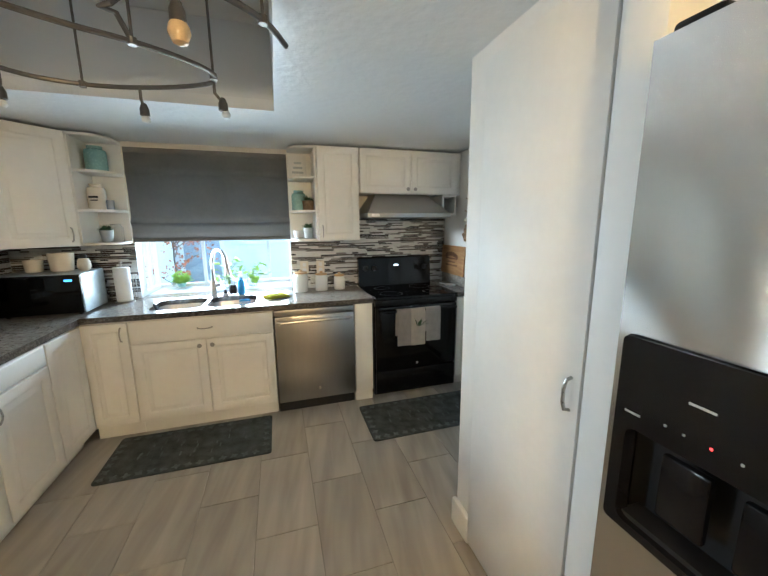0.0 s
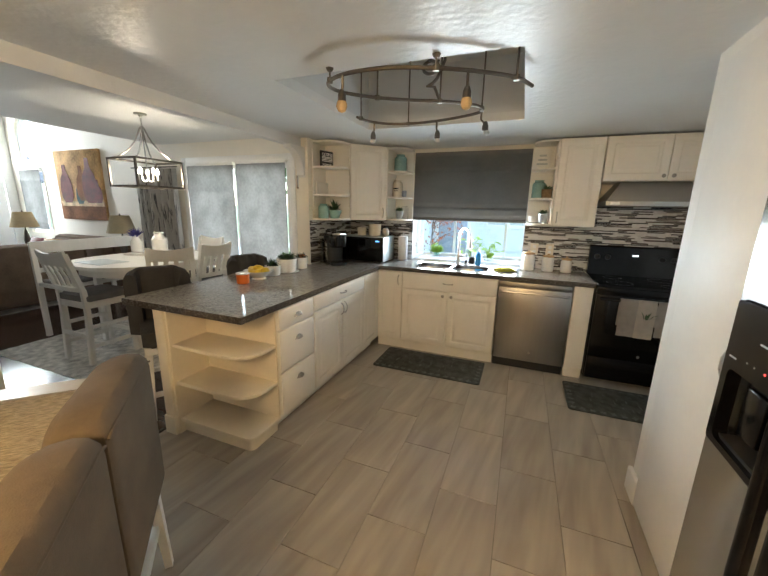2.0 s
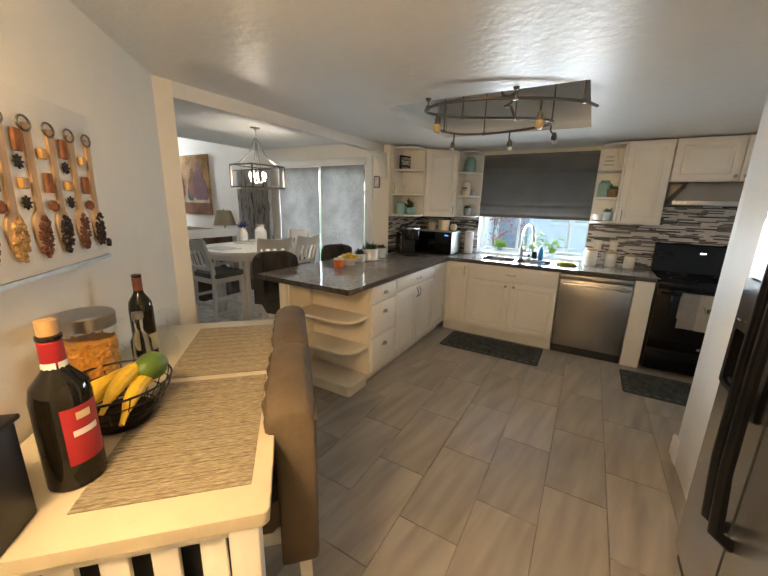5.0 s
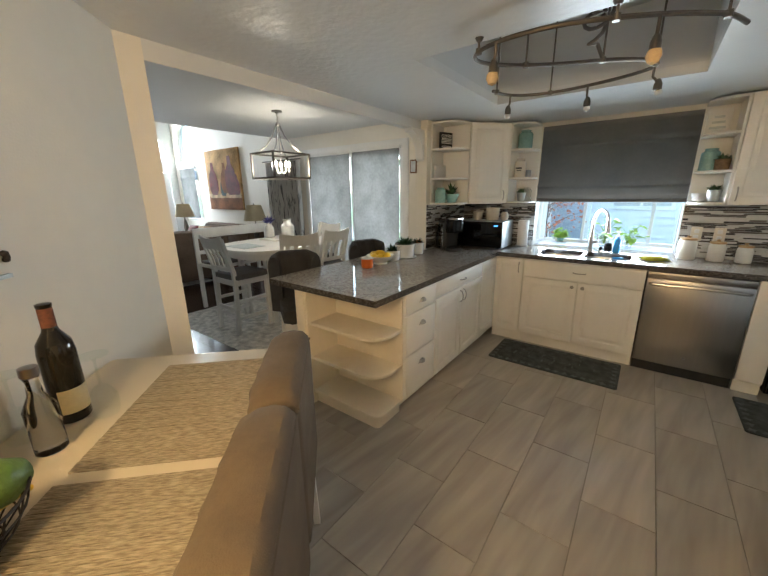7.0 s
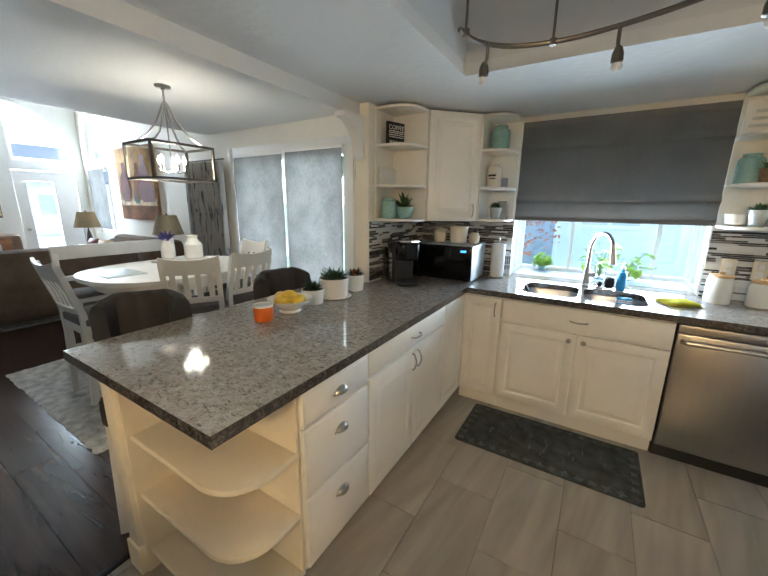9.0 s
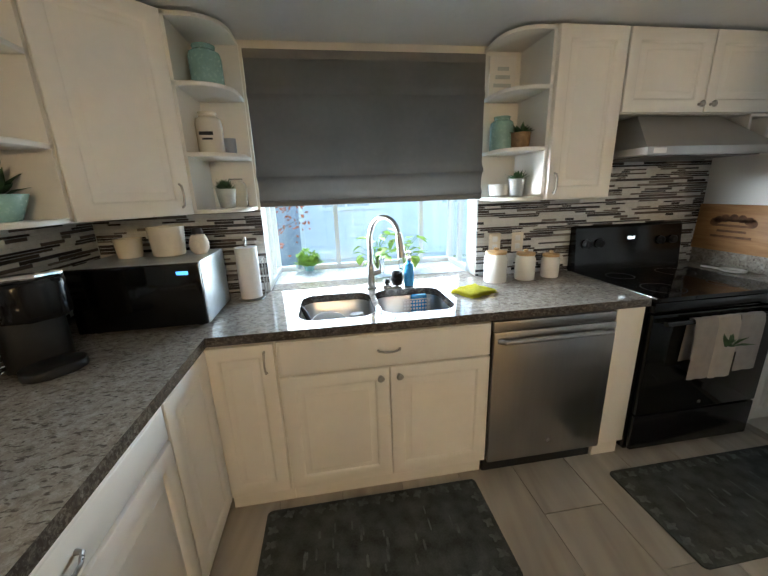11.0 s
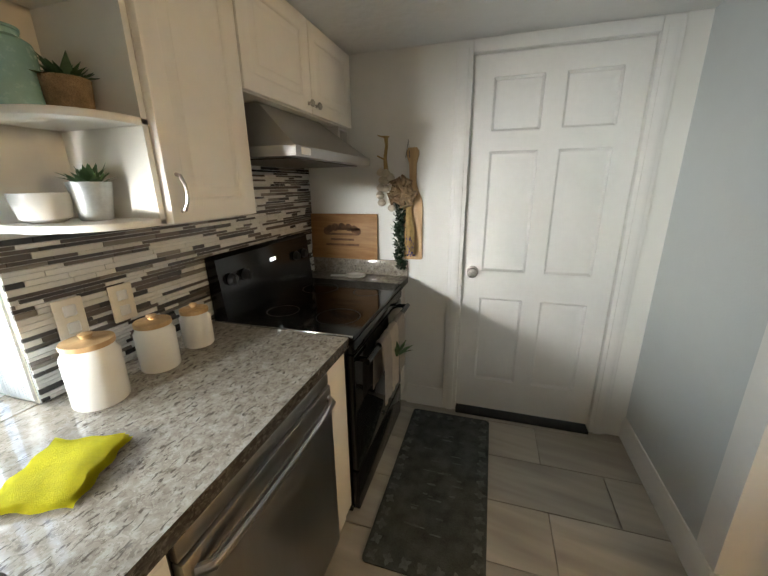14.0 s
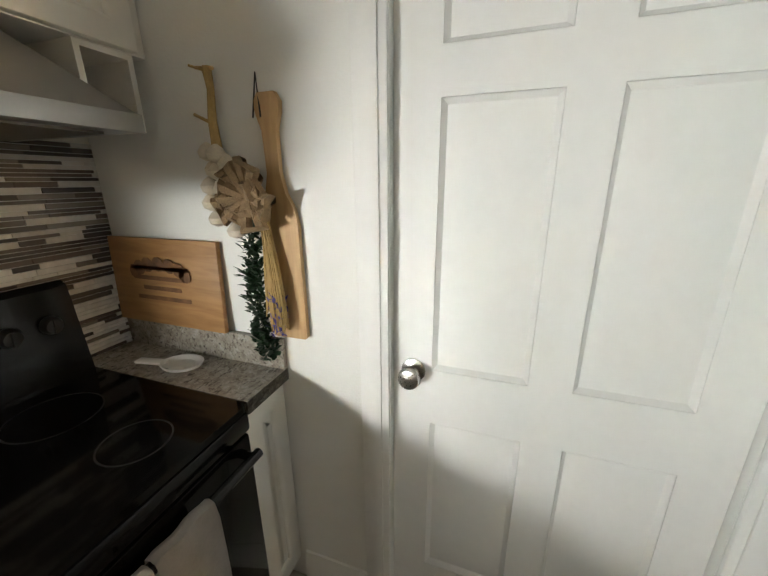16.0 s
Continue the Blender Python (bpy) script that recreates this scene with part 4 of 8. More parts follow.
def wall_unit(name, place, turn, w, z0, z1, depth, doors, label, group="wall cabinets"):
    t = thing(name, place, label, "cabinet", group, turn)
    part("body", mesh_box(0.001, 0, z0, w - 0.001, depth, z1), M["cabinet"], t)
    for x0, x1, pull, px, pz in doors:
        bm = bmesh.new()
        raised_front(bm, x0 + 0.0025, x1 - 0.0025, z0 + 0.003, z1 - 0.004)
        d = part("door", bm, M["cabinet"], t)
        if pull == "knob":
            knob(d, px, -0.02, pz)
        else:
            bow(d, px, -0.02, pz, True)
    return t


wall_unit("wall_cabinet", (0.35, UY, 0), 0, 0.362, Z0, Z1, 0.303, [(0, 0.36, "bow", 0.035, 1.46)], "white raised-panel wall cabinet, closed")
wall_unit("hood_cabinet", (0.716, UY, 0), 0, 0.982, 1.785, Z1, 0.303, [(0, 0.475, "knob", 0.44, 1.825), (0.475, 0.95, "knob", 0.51, 1.825)], "white wall cabinet with two doors above the hood")
cub = thing("cubby", (1.52, UY, 1.60), "small open white cubby beside the hood", "shelf unit")
bm = bmesh.new()
for b in ((0, 0, 0, 0.14, 0.30, 0.014), (0, 0, 0.17, 0.14, 0.30, 0.184), (0, 0, 0.014, 0.014, 0.30, 0.17), (0.126, 0, 0.014, 0.14, 0.30, 0.17), (0.014, 0.29, 0.014, 0.126, 0.30, 0.17)):
    box(bm, *b)
part("case", bm, M["cabinet"], cub)

# diagonal corner cabinet
cc = thing("corner_cabinet", (-1.96, BACK, 0), "white diagonal corner wall cabinet, closed", "cabinet", "wall cabinets")
bm = bmesh.new()
slab(bm, [(0.003, -0.003), (0.003, -0.60), (0.30, -0.60), (0.60, -0.30), (0.60, -0.003)], Z0, Z1)
part("body", bm, M["cabinet"], cc)
bm = bmesh.new()
raised_front(bm, 0.006, 0.418, Z0 + 0.002, Z1 - 0.004)
d = part("door", turned(bm, pose(0.30, -0.60, 0, 0, 0, 45)), M["cabinet"], cc)
bm = bmesh.new()
tube(bm, [(0, 0, -0.048), (0, -0.02, -0.04), (0, -0.029, 0), (0, -0.02, 0.04), (0, 0, 0.048)], 0.005)
part("handle", turned(bm, pose(0.30, -0.60, 0, 0, 0, 45) @ pose(0.375, -0.02, 1.46)), M["nickel"], d, "brushed nickel bow handle")


def open_shelf(place, turn, w, mirror, label):
    """Open end shelves; the tall side stands at x = w (or 0 when mirrored), and the shelves round off towards the other end."""
    t = thing("open_shelf", place, label, "shelf unit", "open end shelves", turn)
    part("back", mesh_box(0, 0.288, Z0, w, 0.302, Z1), M["cabinet"], t)
    xs = (0, 0.016) if mirror else (w - 0.016, w)
    part("side", mesh_box(xs[0], 0, Z0, xs[1], 0.288, Z1), M["cabinet"], t)
    ol = [(0.0, 0.285)] + [(0.0, 0.0)] + [(w * 0.35, 0.0)] + [(w * 0.35 + w * 0.65 * math.sin(radians(a)), 0.15 - 0.15 * math.cos(radians(a))) for a in range(15, 91, 15)] + [(w, 0.285)]
    if not mirror:
        ol = [(w - x, y) for x, y in reversed(ol)]
    for z0 in (Z0, 1.622, 1.898, Z1 - 0.02):
        bm = bmesh.new()
        slab(bm, ol, z0, z0 + 0.018, 0.003)
        part("shelf", bm, M["cabinet"], t)
    return t


open_shelf((0.128, UY, 0), 0, 0.22, False, "white open end shelves holding small pots beside the window")
open_shelf((-1.358, UY, 0), 0, 0.226, True, "white open end shelves holding jars beside the window")
open_shelf((-1.655, 2.50, 0), 90, 0.258, False, "white open end shelves holding a sign and plants")

# ---- appliances ----
dw = thing("dishwasher", (-0.062, FY, 0), "brushed stainless steel dishwasher, closed", "dishwasher")
part("body", mesh_box(0.004, 0.002, 0.09, 0.634, 0.57, 0.868), M["black_plastic"], dw)
part("door", mesh_box(0.006, -0.028, 0.10, 0.632, 0, 0.812, 0.006), M["steel"], dw)
part("control_strip", mesh_box(0.006, -0.020, 0.815, 0.632, 0, 0.862, 0.004), M["steel"], dw)
bm = bmesh.new()
tube(bm, [(0.03, -0.028, 0.77), (0.05, -0.052, 0.772), (0.17, -0.060, 0.776), (0.32, -0.063, 0.778), (0.47, -0.060, 0.776), (0.59, -0.052, 0.772), (0.61, -0.028, 0.77)], 0.013, 10)
part("handle", bm, M["steel"], dw)
part("toe_kick", mesh_box(0.006, 0.03, 0, 0.632, 0.05, 0.095), M["black_plastic"], dw)
bm = bmesh.new()
lathe(bm, [(0.011, 0), (0.011, 0.002)], n=16)
part("badge", turned(bm, pose(0.33, -0.028, 0.19, 90, 0, 0)), M["chrome"], dw)

rg = thing("range", (0.744, 2.70, 0), "glossy black electric range with glass cooktop", "range")
part("body", mesh_box(0, 0.03, 0.04, 0.762, 0.64, 0.895, 0.004), M["black_gloss"], rg)
bm = plate(bmesh.new(), rounded(-0.002, -0.005, 0.764, 0.60, 0.02), [], 0.896, 0.915)
part("cooktop", bm, M["black_glass"], rg)
for cx, cy, r in ((0.19, 0.14, 0.10), (0.57, 0.14, 0.075), (0.19, 0.42, 0.075), (0.57, 0.42, 0.10)):
    bm = bmesh.new()
    plate(bm, [(cx + r * math.cos(radians(a)), cy + r * math.sin(radians(a))) for a in range(0, 360, 12)], [[(cx + (r - 0.004) * math.cos(radians(a)), cy + (r - 0.004) * math.sin(radians(a))) for a in range(0, 360, 12)]], 0.915, 0.9155)
    part("burner_ring", bm, M["black_plastic"], rg)
part("cooktop_trim", mesh_box(-0.003, -0.004, 0.912, 0.006, 0.60, 0.919, 0.001), M["chrome"], rg)
bm = bmesh.new()
skin(bm, [[bm.verts.new((x, y, z)) for y, z in ((0.57, 0.913), (0.64, 0.913), (0.645, 1.19), (0.615, 1.20), (0.595, 1.185))] for x in (0.002, 0.76)])
bg = part("backguard", bm, M["black_gloss"], rg)
part("clock", mesh_box(0.365, 0.5855, 1.105, 0.395, 0.5875, 1.122), M["led_white"], bg, "small lit clock")
part("clock_digit", mesh_box(0.402, 0.5855, 1.105, 0.412, 0.5875, 1.122), M["led_white"], bg)
for x in (0.07, 0.16, 0.60, 0.69):
    bm = bmesh.new()
    lathe(bm, [(0.026, 0), (0.026, 0.01), (0.02, 0.024), (0.006, 0.025)], n=18)
    box(bm, -0.004, -0.02, 0.022, 0.004, 0.02, 0.03)
    part("knob", turned(bm, pose(x, 0.583, 1.09, 94, 0, 0)), M["black_plastic"], bg)
part("oven_door", mesh_box(0.006, -0.005, 0.27, 0.756, 0.03, 0.83, 0.008), M["black_glass"], rg)
part("control_panel", mesh_box(0.002, -0.008, 0.838, 0.76, 0.03, 0.893, 0.008), M["black_gloss"], rg)
bm = bmesh.new()
rod(bm, (0.03, -0.05, 0.80), (0.732, -0.05, 0.80), 0.013)
for x in (0.05, 0.712):
    rod(bm, (x, -0.05, 0.80), (x, 0.0, 0.80), 0.011)
part("oven_handle", bm, M["black_gloss"], rg)
part("storage_drawer", mesh_box(0.006, -0.004, 0.055, 0.756, 0.03, 0.262, 0.008), M["black_gloss"], rg)
bm = bmesh.new()
lathe(bm, [(0.012, 0), (0.012, 0.002)], n=16)
part("badge", turned(bm, pose(0.381, -0.005, 0.31, 90, 0, 0)), M["chrome"], rg)

M["hood_grey"] = mat("satin_grey_steel", (0.43, 0.42, 0.41), 0.36, metal=0.9, vary=0.04, scale=3)
hood = thing("range_hood", (0.745, 0, 1.575), "grey stainless under-cabinet range hood", "range hood")
bm = bmesh.new()
lo = [(0.0, 2.88), (0.765, 2.88), (0.765, 3.355), (0.0, 3.355)]
hi = [(0.13, 3.10), (0.635, 3.10), (0.635, 3.355), (0.13, 3.355)]
skin(bm, [[bm.verts.new((x, y, z)) for x, y in o] for o, z in ((lo, 0.0), (lo, 0.035), (hi, 0.208))])
part("canopy", bm, M["hood_grey"], hood)
part("filter", mesh_box(0.05, 2.93, -0.006, 0.715, 3.30, -0.001), M["bronze"], hood)
part("lip", mesh_box(-0.002, 2.874, -0.002, 0.767, 2.881, 0.036, 0.001), M["hood_grey"], hood)
part("label", mesh_box(0.03, 2.8725, 0.006, 0.10, 2.8738, 0.03), M["paper"], hood, "small white sticker")

fr = thing("fridge", (0.66, 0.515, 0), "stainless side-by-side fridge with black dispenser and handles", "fridge")
part("cabinet", mesh_box(0.075, -0.91, 0.02, 0.80, -0.004, 1.81, 0.004), M["black_plastic"], fr)
for n_, y0, y1 in (("freezer_door", -0.395, -0.004), ("fridge_door", -0.91, -0.401)):
    if n_ == "freezer_door":
        bm = plate(bmesh.new(), rect(y0, 0.09, y1, 1.83), [rounded(-0.365, 0.89, -0.022, 1.30, 0.012)], 0.0, 0.07)
        dd = part(n_, turned(bm, Y_WALL), M["fridge_steel"], fr)
    else:
        dd = part(n_, mesh_box(0.0, y0, 0.09, 0.07, y1, 1.83, 0.012), M["fridge_steel"], fr)
    yh = y0 + 0.035 if n_ == "freezer_door" else y1 - 0.035
    bm = bmesh.new()
    tube(bm, [(0.0, yh, 0.50), (-0.045, yh, 0.53), (-0.062, yh, 0.75), (-0.066, yh, 1.1), (-0.062, yh, 1.42), (-0.045, yh, 1.66), (0.0, yh, 1.72)], [0.02, 0.019, 0.017, 0.016, 0.017, 0.019, 0.02], 12)
    part("handle", bm, M["black_gloss"], dd, "long black curved handle")
dp = part("dispenser", turned(plate(bmesh.new(), rounded(-0.363, 0.892, -0.024, 1.298, 0.012), [rounded(-0.335, 0.91, -0.05, 1.115, 0.02)], -0.012, 0.02), Y_WALL), M["black_gloss"], fr, "black ice and water dispenser")
part("recess", mesh_box(0.055, -0.36, 0.895, 0.068, -0.03, 1.29), M["black_plastic"], dp)
part("recess_floor", mesh_box(0.002, -0.335, 0.908, 0.055, -0.05, 0.92), M["black_plastic"], dp)
for y in (-0.27, -0.15):
    bm = mesh_box(0.005, y - 0.04, 0.96, 0.022, y + 0.04, 1.09, 0.006)
    part("paddle", turned(bm, Matrix()), M["black_gloss"], dp)
for i, y in enumerate((-0.12, -0.15, -0.19, -0.23, -0.27, -0.31)):
    part("button", mesh_box(-0.0132, y - 0.0022, 1.153, -0.012, y + 0.0022, 1.157), M["led_red"] if i in (2, 4) else M["zinc"], dp)
part("name_bar", mesh_box(-0.0132, -0.19, 1.213, -0.012, -0.15, 1.217), M["zinc"], dp)
part("caption_bar", mesh_box(-0.0135, -0.075, 1.145, -0.012, -0.045, 1.149), M["zinc"], dp)
part("hinge_cover", mesh_box(0.03, -0.09, 1.831, 0.11, -0.01, 1.86, 0.01), M["black_gloss"], fr)
part("grille", mesh_box(0.02, -0.90, 0.01, 0.07, -0.01, 0.085), M["black_plastic"], fr)
uf = thing("fridge_cabinet", (0.95, 0.495, 1.90), "cream cabinet above the fridge", "cabinet")
part("body", mesh_box(0, -0.93, 0, 0.6, 0.015, 0.27), M["cabinet"], uf)
structure("wall_fridge_side", mesh_box(0.80, -0.56, 0, 1.56, -0.44, CEIL), M["wall"], "cream wall beside the fridge")


# ---- sink window blind ----
def roman_blind(name, place, w, top, bottom, folds, material, label, stack=0.0):
    """A roman blind: a hanging cloth with soft horizontal folds and a hem bar."""
    t = thing(name, place, label, "blind")
    bm = bmesh.new()
    rows = []
    nz, nx = 48, 24
    rnd = random.Random(len(name) + int(w * 100))
    for j in range(nz + 1):
        s = j / nz
        z = top - (top - bottom) * s
        out = 0.0
        for f, depth in folds:
            out += depth * max(0.0, 1 - abs(s - f) / 0.035) ** 0.7
            if s > f:
                out += depth * 0.28 * max(0.0, 1 - (s - f) / 0.16)
        row = []
        for i in range(nx + 1):
            x = -w / 2 + w * i / nx
            wav = 0.0035 * math.sin(i * 0.55 + 2.3 * s) + 0.002 * math.sin(i * 1.9 + 9 * s)
            sag = 0.006 * math.sin(math.pi * i / nx) * s
            row.append(bm.verts.new((x, -out - wav * (0.3 + s), z - sag)))
        rows.append(row)
    for a, b in zip(rows, rows[1:]):
        for i in range(nx):
            bm.faces.new((a[i], a[i + 1], b[i + 1], b[i]))
    back = bmesh.ops.solidify(bm, geom=list(bm.faces), thickness=0.003)
    part("cloth", bm, material, t)
    part("head_rail", mesh_box(-w / 2, -0.002, top - 0.035, w / 2, 0.045, top + 0.006, 0.003), M["shade"] if material is M["shade"] else M["trim"], t)
    part("hem_bar", mesh_box(-w / 2, -0.018, bottom - 0.02, w / 2, 0.004, bottom + 0.004, 0.005), material, t)
    return t


roman_blind("roman_blind", (-0.495, 3.325, 0), 1.232, 2.122, 1.408, [(0.26, 0.012), (0.80, 0.028), (0.97, 0.02)], M["shade"], "dark grey roman blind, half lowered over the sink")
roman_blind("patio_shade", (-4.235, 3.315, 0), 0.90, 2.10, 0.06, [(0.16, 0.010), (0.98, 0.012)], M["patio_shade"], "pale grey linen shade, lowered over the patio door")
roman_blind("patio_shade", (-3.315, 3.315, 0), 0.84, 2.11, 0.06, [(0.08, 0.010), (0.98, 0.012)], M["patio_shade"], "pale grey linen shade, lowered over the patio door")

# ---- floor mats ----
def kitchen_mat(place, w, d, label):
    t = thing("floor_mat", place, label, "mat", "kitchen mats")
    bm = bmesh.new()
    slab(bm, rounded(0, 0, w, d, 0.02), 0, 0.009, 0.002)
    part("mat", bm, M["rug"], t)
    rnd = random.Random(int(w * 1000))
    bm = bmesh.new()
    n = int(w / 0.07)
    spots = [(0.035 + (w - 0.07) * i / n, yy) for i in range(n + 1) for yy in (0.035, d - 0.035)] + [(xx, 0.035 + (d - 0.07) * i / 6) for i in range(1, 6) for xx in (0.035, w - 0.035)]
    for x, y in spots:
        a0 = rnd.uniform(0, 6.28)
        for k in range(4):
            a = a0 + k * 1.57 + rnd.uniform(-0.3, 0.3)
            c = Vector((x + 0.013 * math.cos(a), y + 0.013 * math.sin(a), 0.0096))
            u, v = Vector((math.cos(a), math.sin(a), 0)) * rnd.uniform(0.012, 0.019), Vector((-math.sin(a), math.cos(a), 0)) * rnd.uniform(0.008, 0.012)
            bm.faces.new([bm.verts.new(p) for p in (c - u, c - v - u * 0.3, c + u * 0.4 - v * 0.8, c + u, c + u * 0.4 + v * 0.8, c + v - u * 0.3)])
    for k in range(26):
        x, y = rnd.uniform(0.16, 0.84) * w, rnd.uniform(0.26, 0.74) * d
        l, q = rnd.uniform(0.012, 0.04), rnd.uniform(0.003, 0.007)
        bm.faces.new([bm.verts.new((x + dx * q, y + dy * l, 0.0094)) for dx, dy in ((-1, -0.8), (0.2, -1), (1, -0.6), (0.8, 0.7), (0, 1), (-0.9, 0.6))])
    tagged(part("leaf_print", bm, M["rug_leaf"], t, "faded grey leaf border print"), kind="stuff")
    return t


kitchen_mat((-1.145, 2.235, 0), 1.025, 0.485, "dark grey kitchen mat with leaf border by the sink")
kitchen_mat((0.575, 2.14, 0), 1.04, 0.49, "dark grey kitchen mat with leaf border by the range")


# ---- vessels and plants ----
def vessel(parent, name, profile, material, at=(0, 0, 0), n=28, label="", sx=1, sy=1):
    bm = bmesh.new()
    lathe(bm, profile, at, n, sx, sy)
    return part(name, bm, material, parent, label)


def pot_profile(r0, r1, h, t=0.006):
    return [(r0 * 0.9, 0), (r0, 0.004), (r1, h - 0.004), (r1, h), (r1 - t, h), (r1 - t - 0.002, h - 0.015), (0.001, h - 0.016)]


def potted(name, place, r0, r1, h, material, label, n, length, width, up=0.8, seed=1, leaf="leaf", droop=0.0, spread=0.5):
    t = thing(name, place, label, "potted plant", "small potted plants")
    vessel(t, "pot", pot_profile(r0, r1, h), material)
    vessel(t, "soil", [(r1 * 0.9, h - 0.014), (r1 * 0.88, h - 0.008), (0.001, h - 0.006)], M["soil"], n=16)
    bm = bmesh.new()
    leafy(bm, (0, 0, h - 0.01), int(n * 1.7), r1 * spread, length, width * 1.25, up, seed, droop)
    leafy(bm, (0, 0, h), int(n * 0.6), r1 * spread * 0.9, length * 0.55, width * 1.5, up * 0.6, seed + 50, droop)
    part("foliage", bm, M[leaf], t)
    return t


SH = 1.396      # the lowest shelf's upper face
# beside the window, right
potted("succulent_pot", (0.275, 3.20, SH), 0.036, 0.048, 0.095, M["zinc"], "green succulent in a small tin pail", 34, 0.06, 0.014, 0.9, 3)
potted("succulent_pot", (0.285, 3.21, 1.64), 0.045, 0.05, 0.085, M["burlap"], "reddish succulent in a brown pot", 34, 0.06, 0.016, 0.85, 4)
t = thing("glass_bowl", (0.20, 3.26, SH), "small pale glass bowl on the shelf", "bowl")
vessel(t, "bowl", [(0.03, 0), (0.05, 0.01), (0.058, 0.05), (0.06, 0.07), (0.056, 0.07), (0.047, 0.014), (0.001, 0.01)], M["ceramic"])


def jar(name, place, r, h, material, label, lid=None, category="jar"):
    t = thing(name, place, label, category)
    vessel(t, "body", [(r * 0.9, 0), (r, 0.008), (r, h * 0.74), (r * 0.92, h * 0.84), (r * 0.66, h * 0.9), (r * 0.66, h * 0.96), (r * 0.70, h * 0.97), (r * 0.70, h), (r * 0.6, h), (0.001, h * 0.96)], material)
    return t


jar("teal_jar", (0.21, 3.28, 1.64), 0.062, 0.175, M["teal"], "pale teal glass jar on the shelf")
t = thing("shelf_sign", (0.215, 3.325, 1.917), "whitewashed wooden word sign on the top shelf", "sign")
part("board", mesh_box(-0.075, -0.012, 0, 0.075, 0.0, 0.20, 0.003), M["white_wood"], t)
for i, z in enumerate((0.05, 0.09, 0.13)):
    part("text_bar", mesh_box(-0.05 + 0.01 * i, -0.014, z, 0.05 - 0.008 * i, -0.0125, z + 0.018), M["zinc"], t)
# beside the window, left
potted("succulent_pot", (-1.245, 3.20, SH), 0.034, 0.046, 0.09, M["zinc"], "green succulent in a small tin pail", 30, 0.06, 0.014, 0.9, 5)
t = jar("cream_canister", (-1.285, 3.23, 1.64), 0.058, 0.19, M["ceramic_cream"], "cream jar with dark script on the shelf")
part("script_bar", mesh_box(-0.03, -0.0595, 0.085, 0.03, -0.0575, 0.10), M["ink"], t)
part("script_bar", mesh_box(-0.02, -0.0595, 0.065, 0.025, -0.0575, 0.073), M["ink"], t)
t = thing("dark_mug", (-1.19, 3.19, 1.64), "small dark blue mug on the shelf", "mug")
vessel(t, "body", [(0.02, 0), (0.025, 0.004), (0.026, 0.07), (0.022, 0.07), (0.02, 0.01), (0.001, 0.008)], M["siding_dark"], n=18)
jar("teal_jar", (-1.26, 3.24, 1.917), 0.07, 0.185, M["teal"], "pale teal ceramic jar on the top shelf")
jar("glass_dome", (-1.215, 3.29, SH), 0.05, 0.14, M["clear"], "clear glass jar behind the plant")
# left wall
t = thing("coffee_sign", (-1.86, 2.625, 1.917), "black wooden sign with white lettering", "sign", turn=72)
part("board", mesh_box(-0.08, -0.012, 0, 0.08, 0.012, 0.155, 0.002), M["ink"], t)
for txt, z, sz in (("COFFEE", 0.105, 0.042), ("FOREVER", 0.008, 0.032)):
    cu = bpy.data.curves.new("lettering", "FONT")
    cu.body, cu.size, cu.align_x, cu.extrude = txt, sz, "CENTER", 0.0008
    cu.materials.append(M["trim"])
    ob = new("lettering", cu)
    ob.parent = t
    ob.matrix_basis = pose(0, -0.0135, z, 90, 0, 0)
for z in (0.052, 0.066, 0.08, 0.092):
    part("text_bar", mesh_box(-0.07, -0.014, z, 0.07, -0.0122, z + 0.006), M["trim"], t)
t = thing("wood_tray", (-1.93, 2.51, 1.641), "pale wooden board leaning on the shelf", "board")
part("board", mesh_box(0, 0.01, 0, 0.02, 0.235, 0.125, 0.004), M["white_wood"], t)
jar("teal_jar", (-1.87, 2.565, SH), 0.055, 0.15, M["teal"], "pale teal glass jar on the low shelf")
potted("aloe_pot", (-1.79, 2.66, SH), 0.045, 0.075, 0.085, M["teal"], "aloe in a pale teal bowl", 12, 0.13, 0.03, 0.85, 6, spread=0.2)

# ---- counter by the coffee corner ----
mw = thing("microwave", (-1.545, 3.01, 0.915), "black microwave with silver side on the worktop", "microwave", turn=1)
part("case", mesh_box(-0.25, -0.16, 0.012, 0.245, 0.19, 0.285, 0.006), M["zinc"], mw)
dd = part("door", mesh_box(-0.248, -0.18, 0.016, 0.243, -0.161, 0.281, 0.005), M["black_glass"], mw)
part("display", mesh_box(0.155, -0.1815, 0.235, 0.20, -0.1802, 0.25), M["led_blue"], dd, "small blue lit display")
for x in (-0.2, 0.2):
    for y in (-0.13, 0.15):
        vessel(mw, "foot", [(0.012, 0), (0.014, 0.012)], M["black_plastic"], (x, y, 0), 10)
cm = thing("coffee_maker", (-1.76, 2.60, 0.915), "black single-cup coffee maker with silver lever", "coffee maker", turn=50)
bm = bmesh.new()
slab(bm, rounded(-0.09, -0.04, 0.09, 0.14, 0.05), 0, 0.30, 0.012)
part("body", bm, M["black_plastic"], cm)
bm = bmesh.new()
slab(bm, rounded(-0.085, -0.16, 0.085, -0.03, 0.05), 0.19, 0.315, 0.015)
part("brew_head", bm, M["black_gloss"], cm)
bm = bmesh.new()
slab(bm, rounded(-0.085, -0.16, 0.085, -0.03, 0.05), 0, 0.03, 0.008)
part("drip_tray", bm, M["black_plastic"], cm)
bm = bmesh.new()
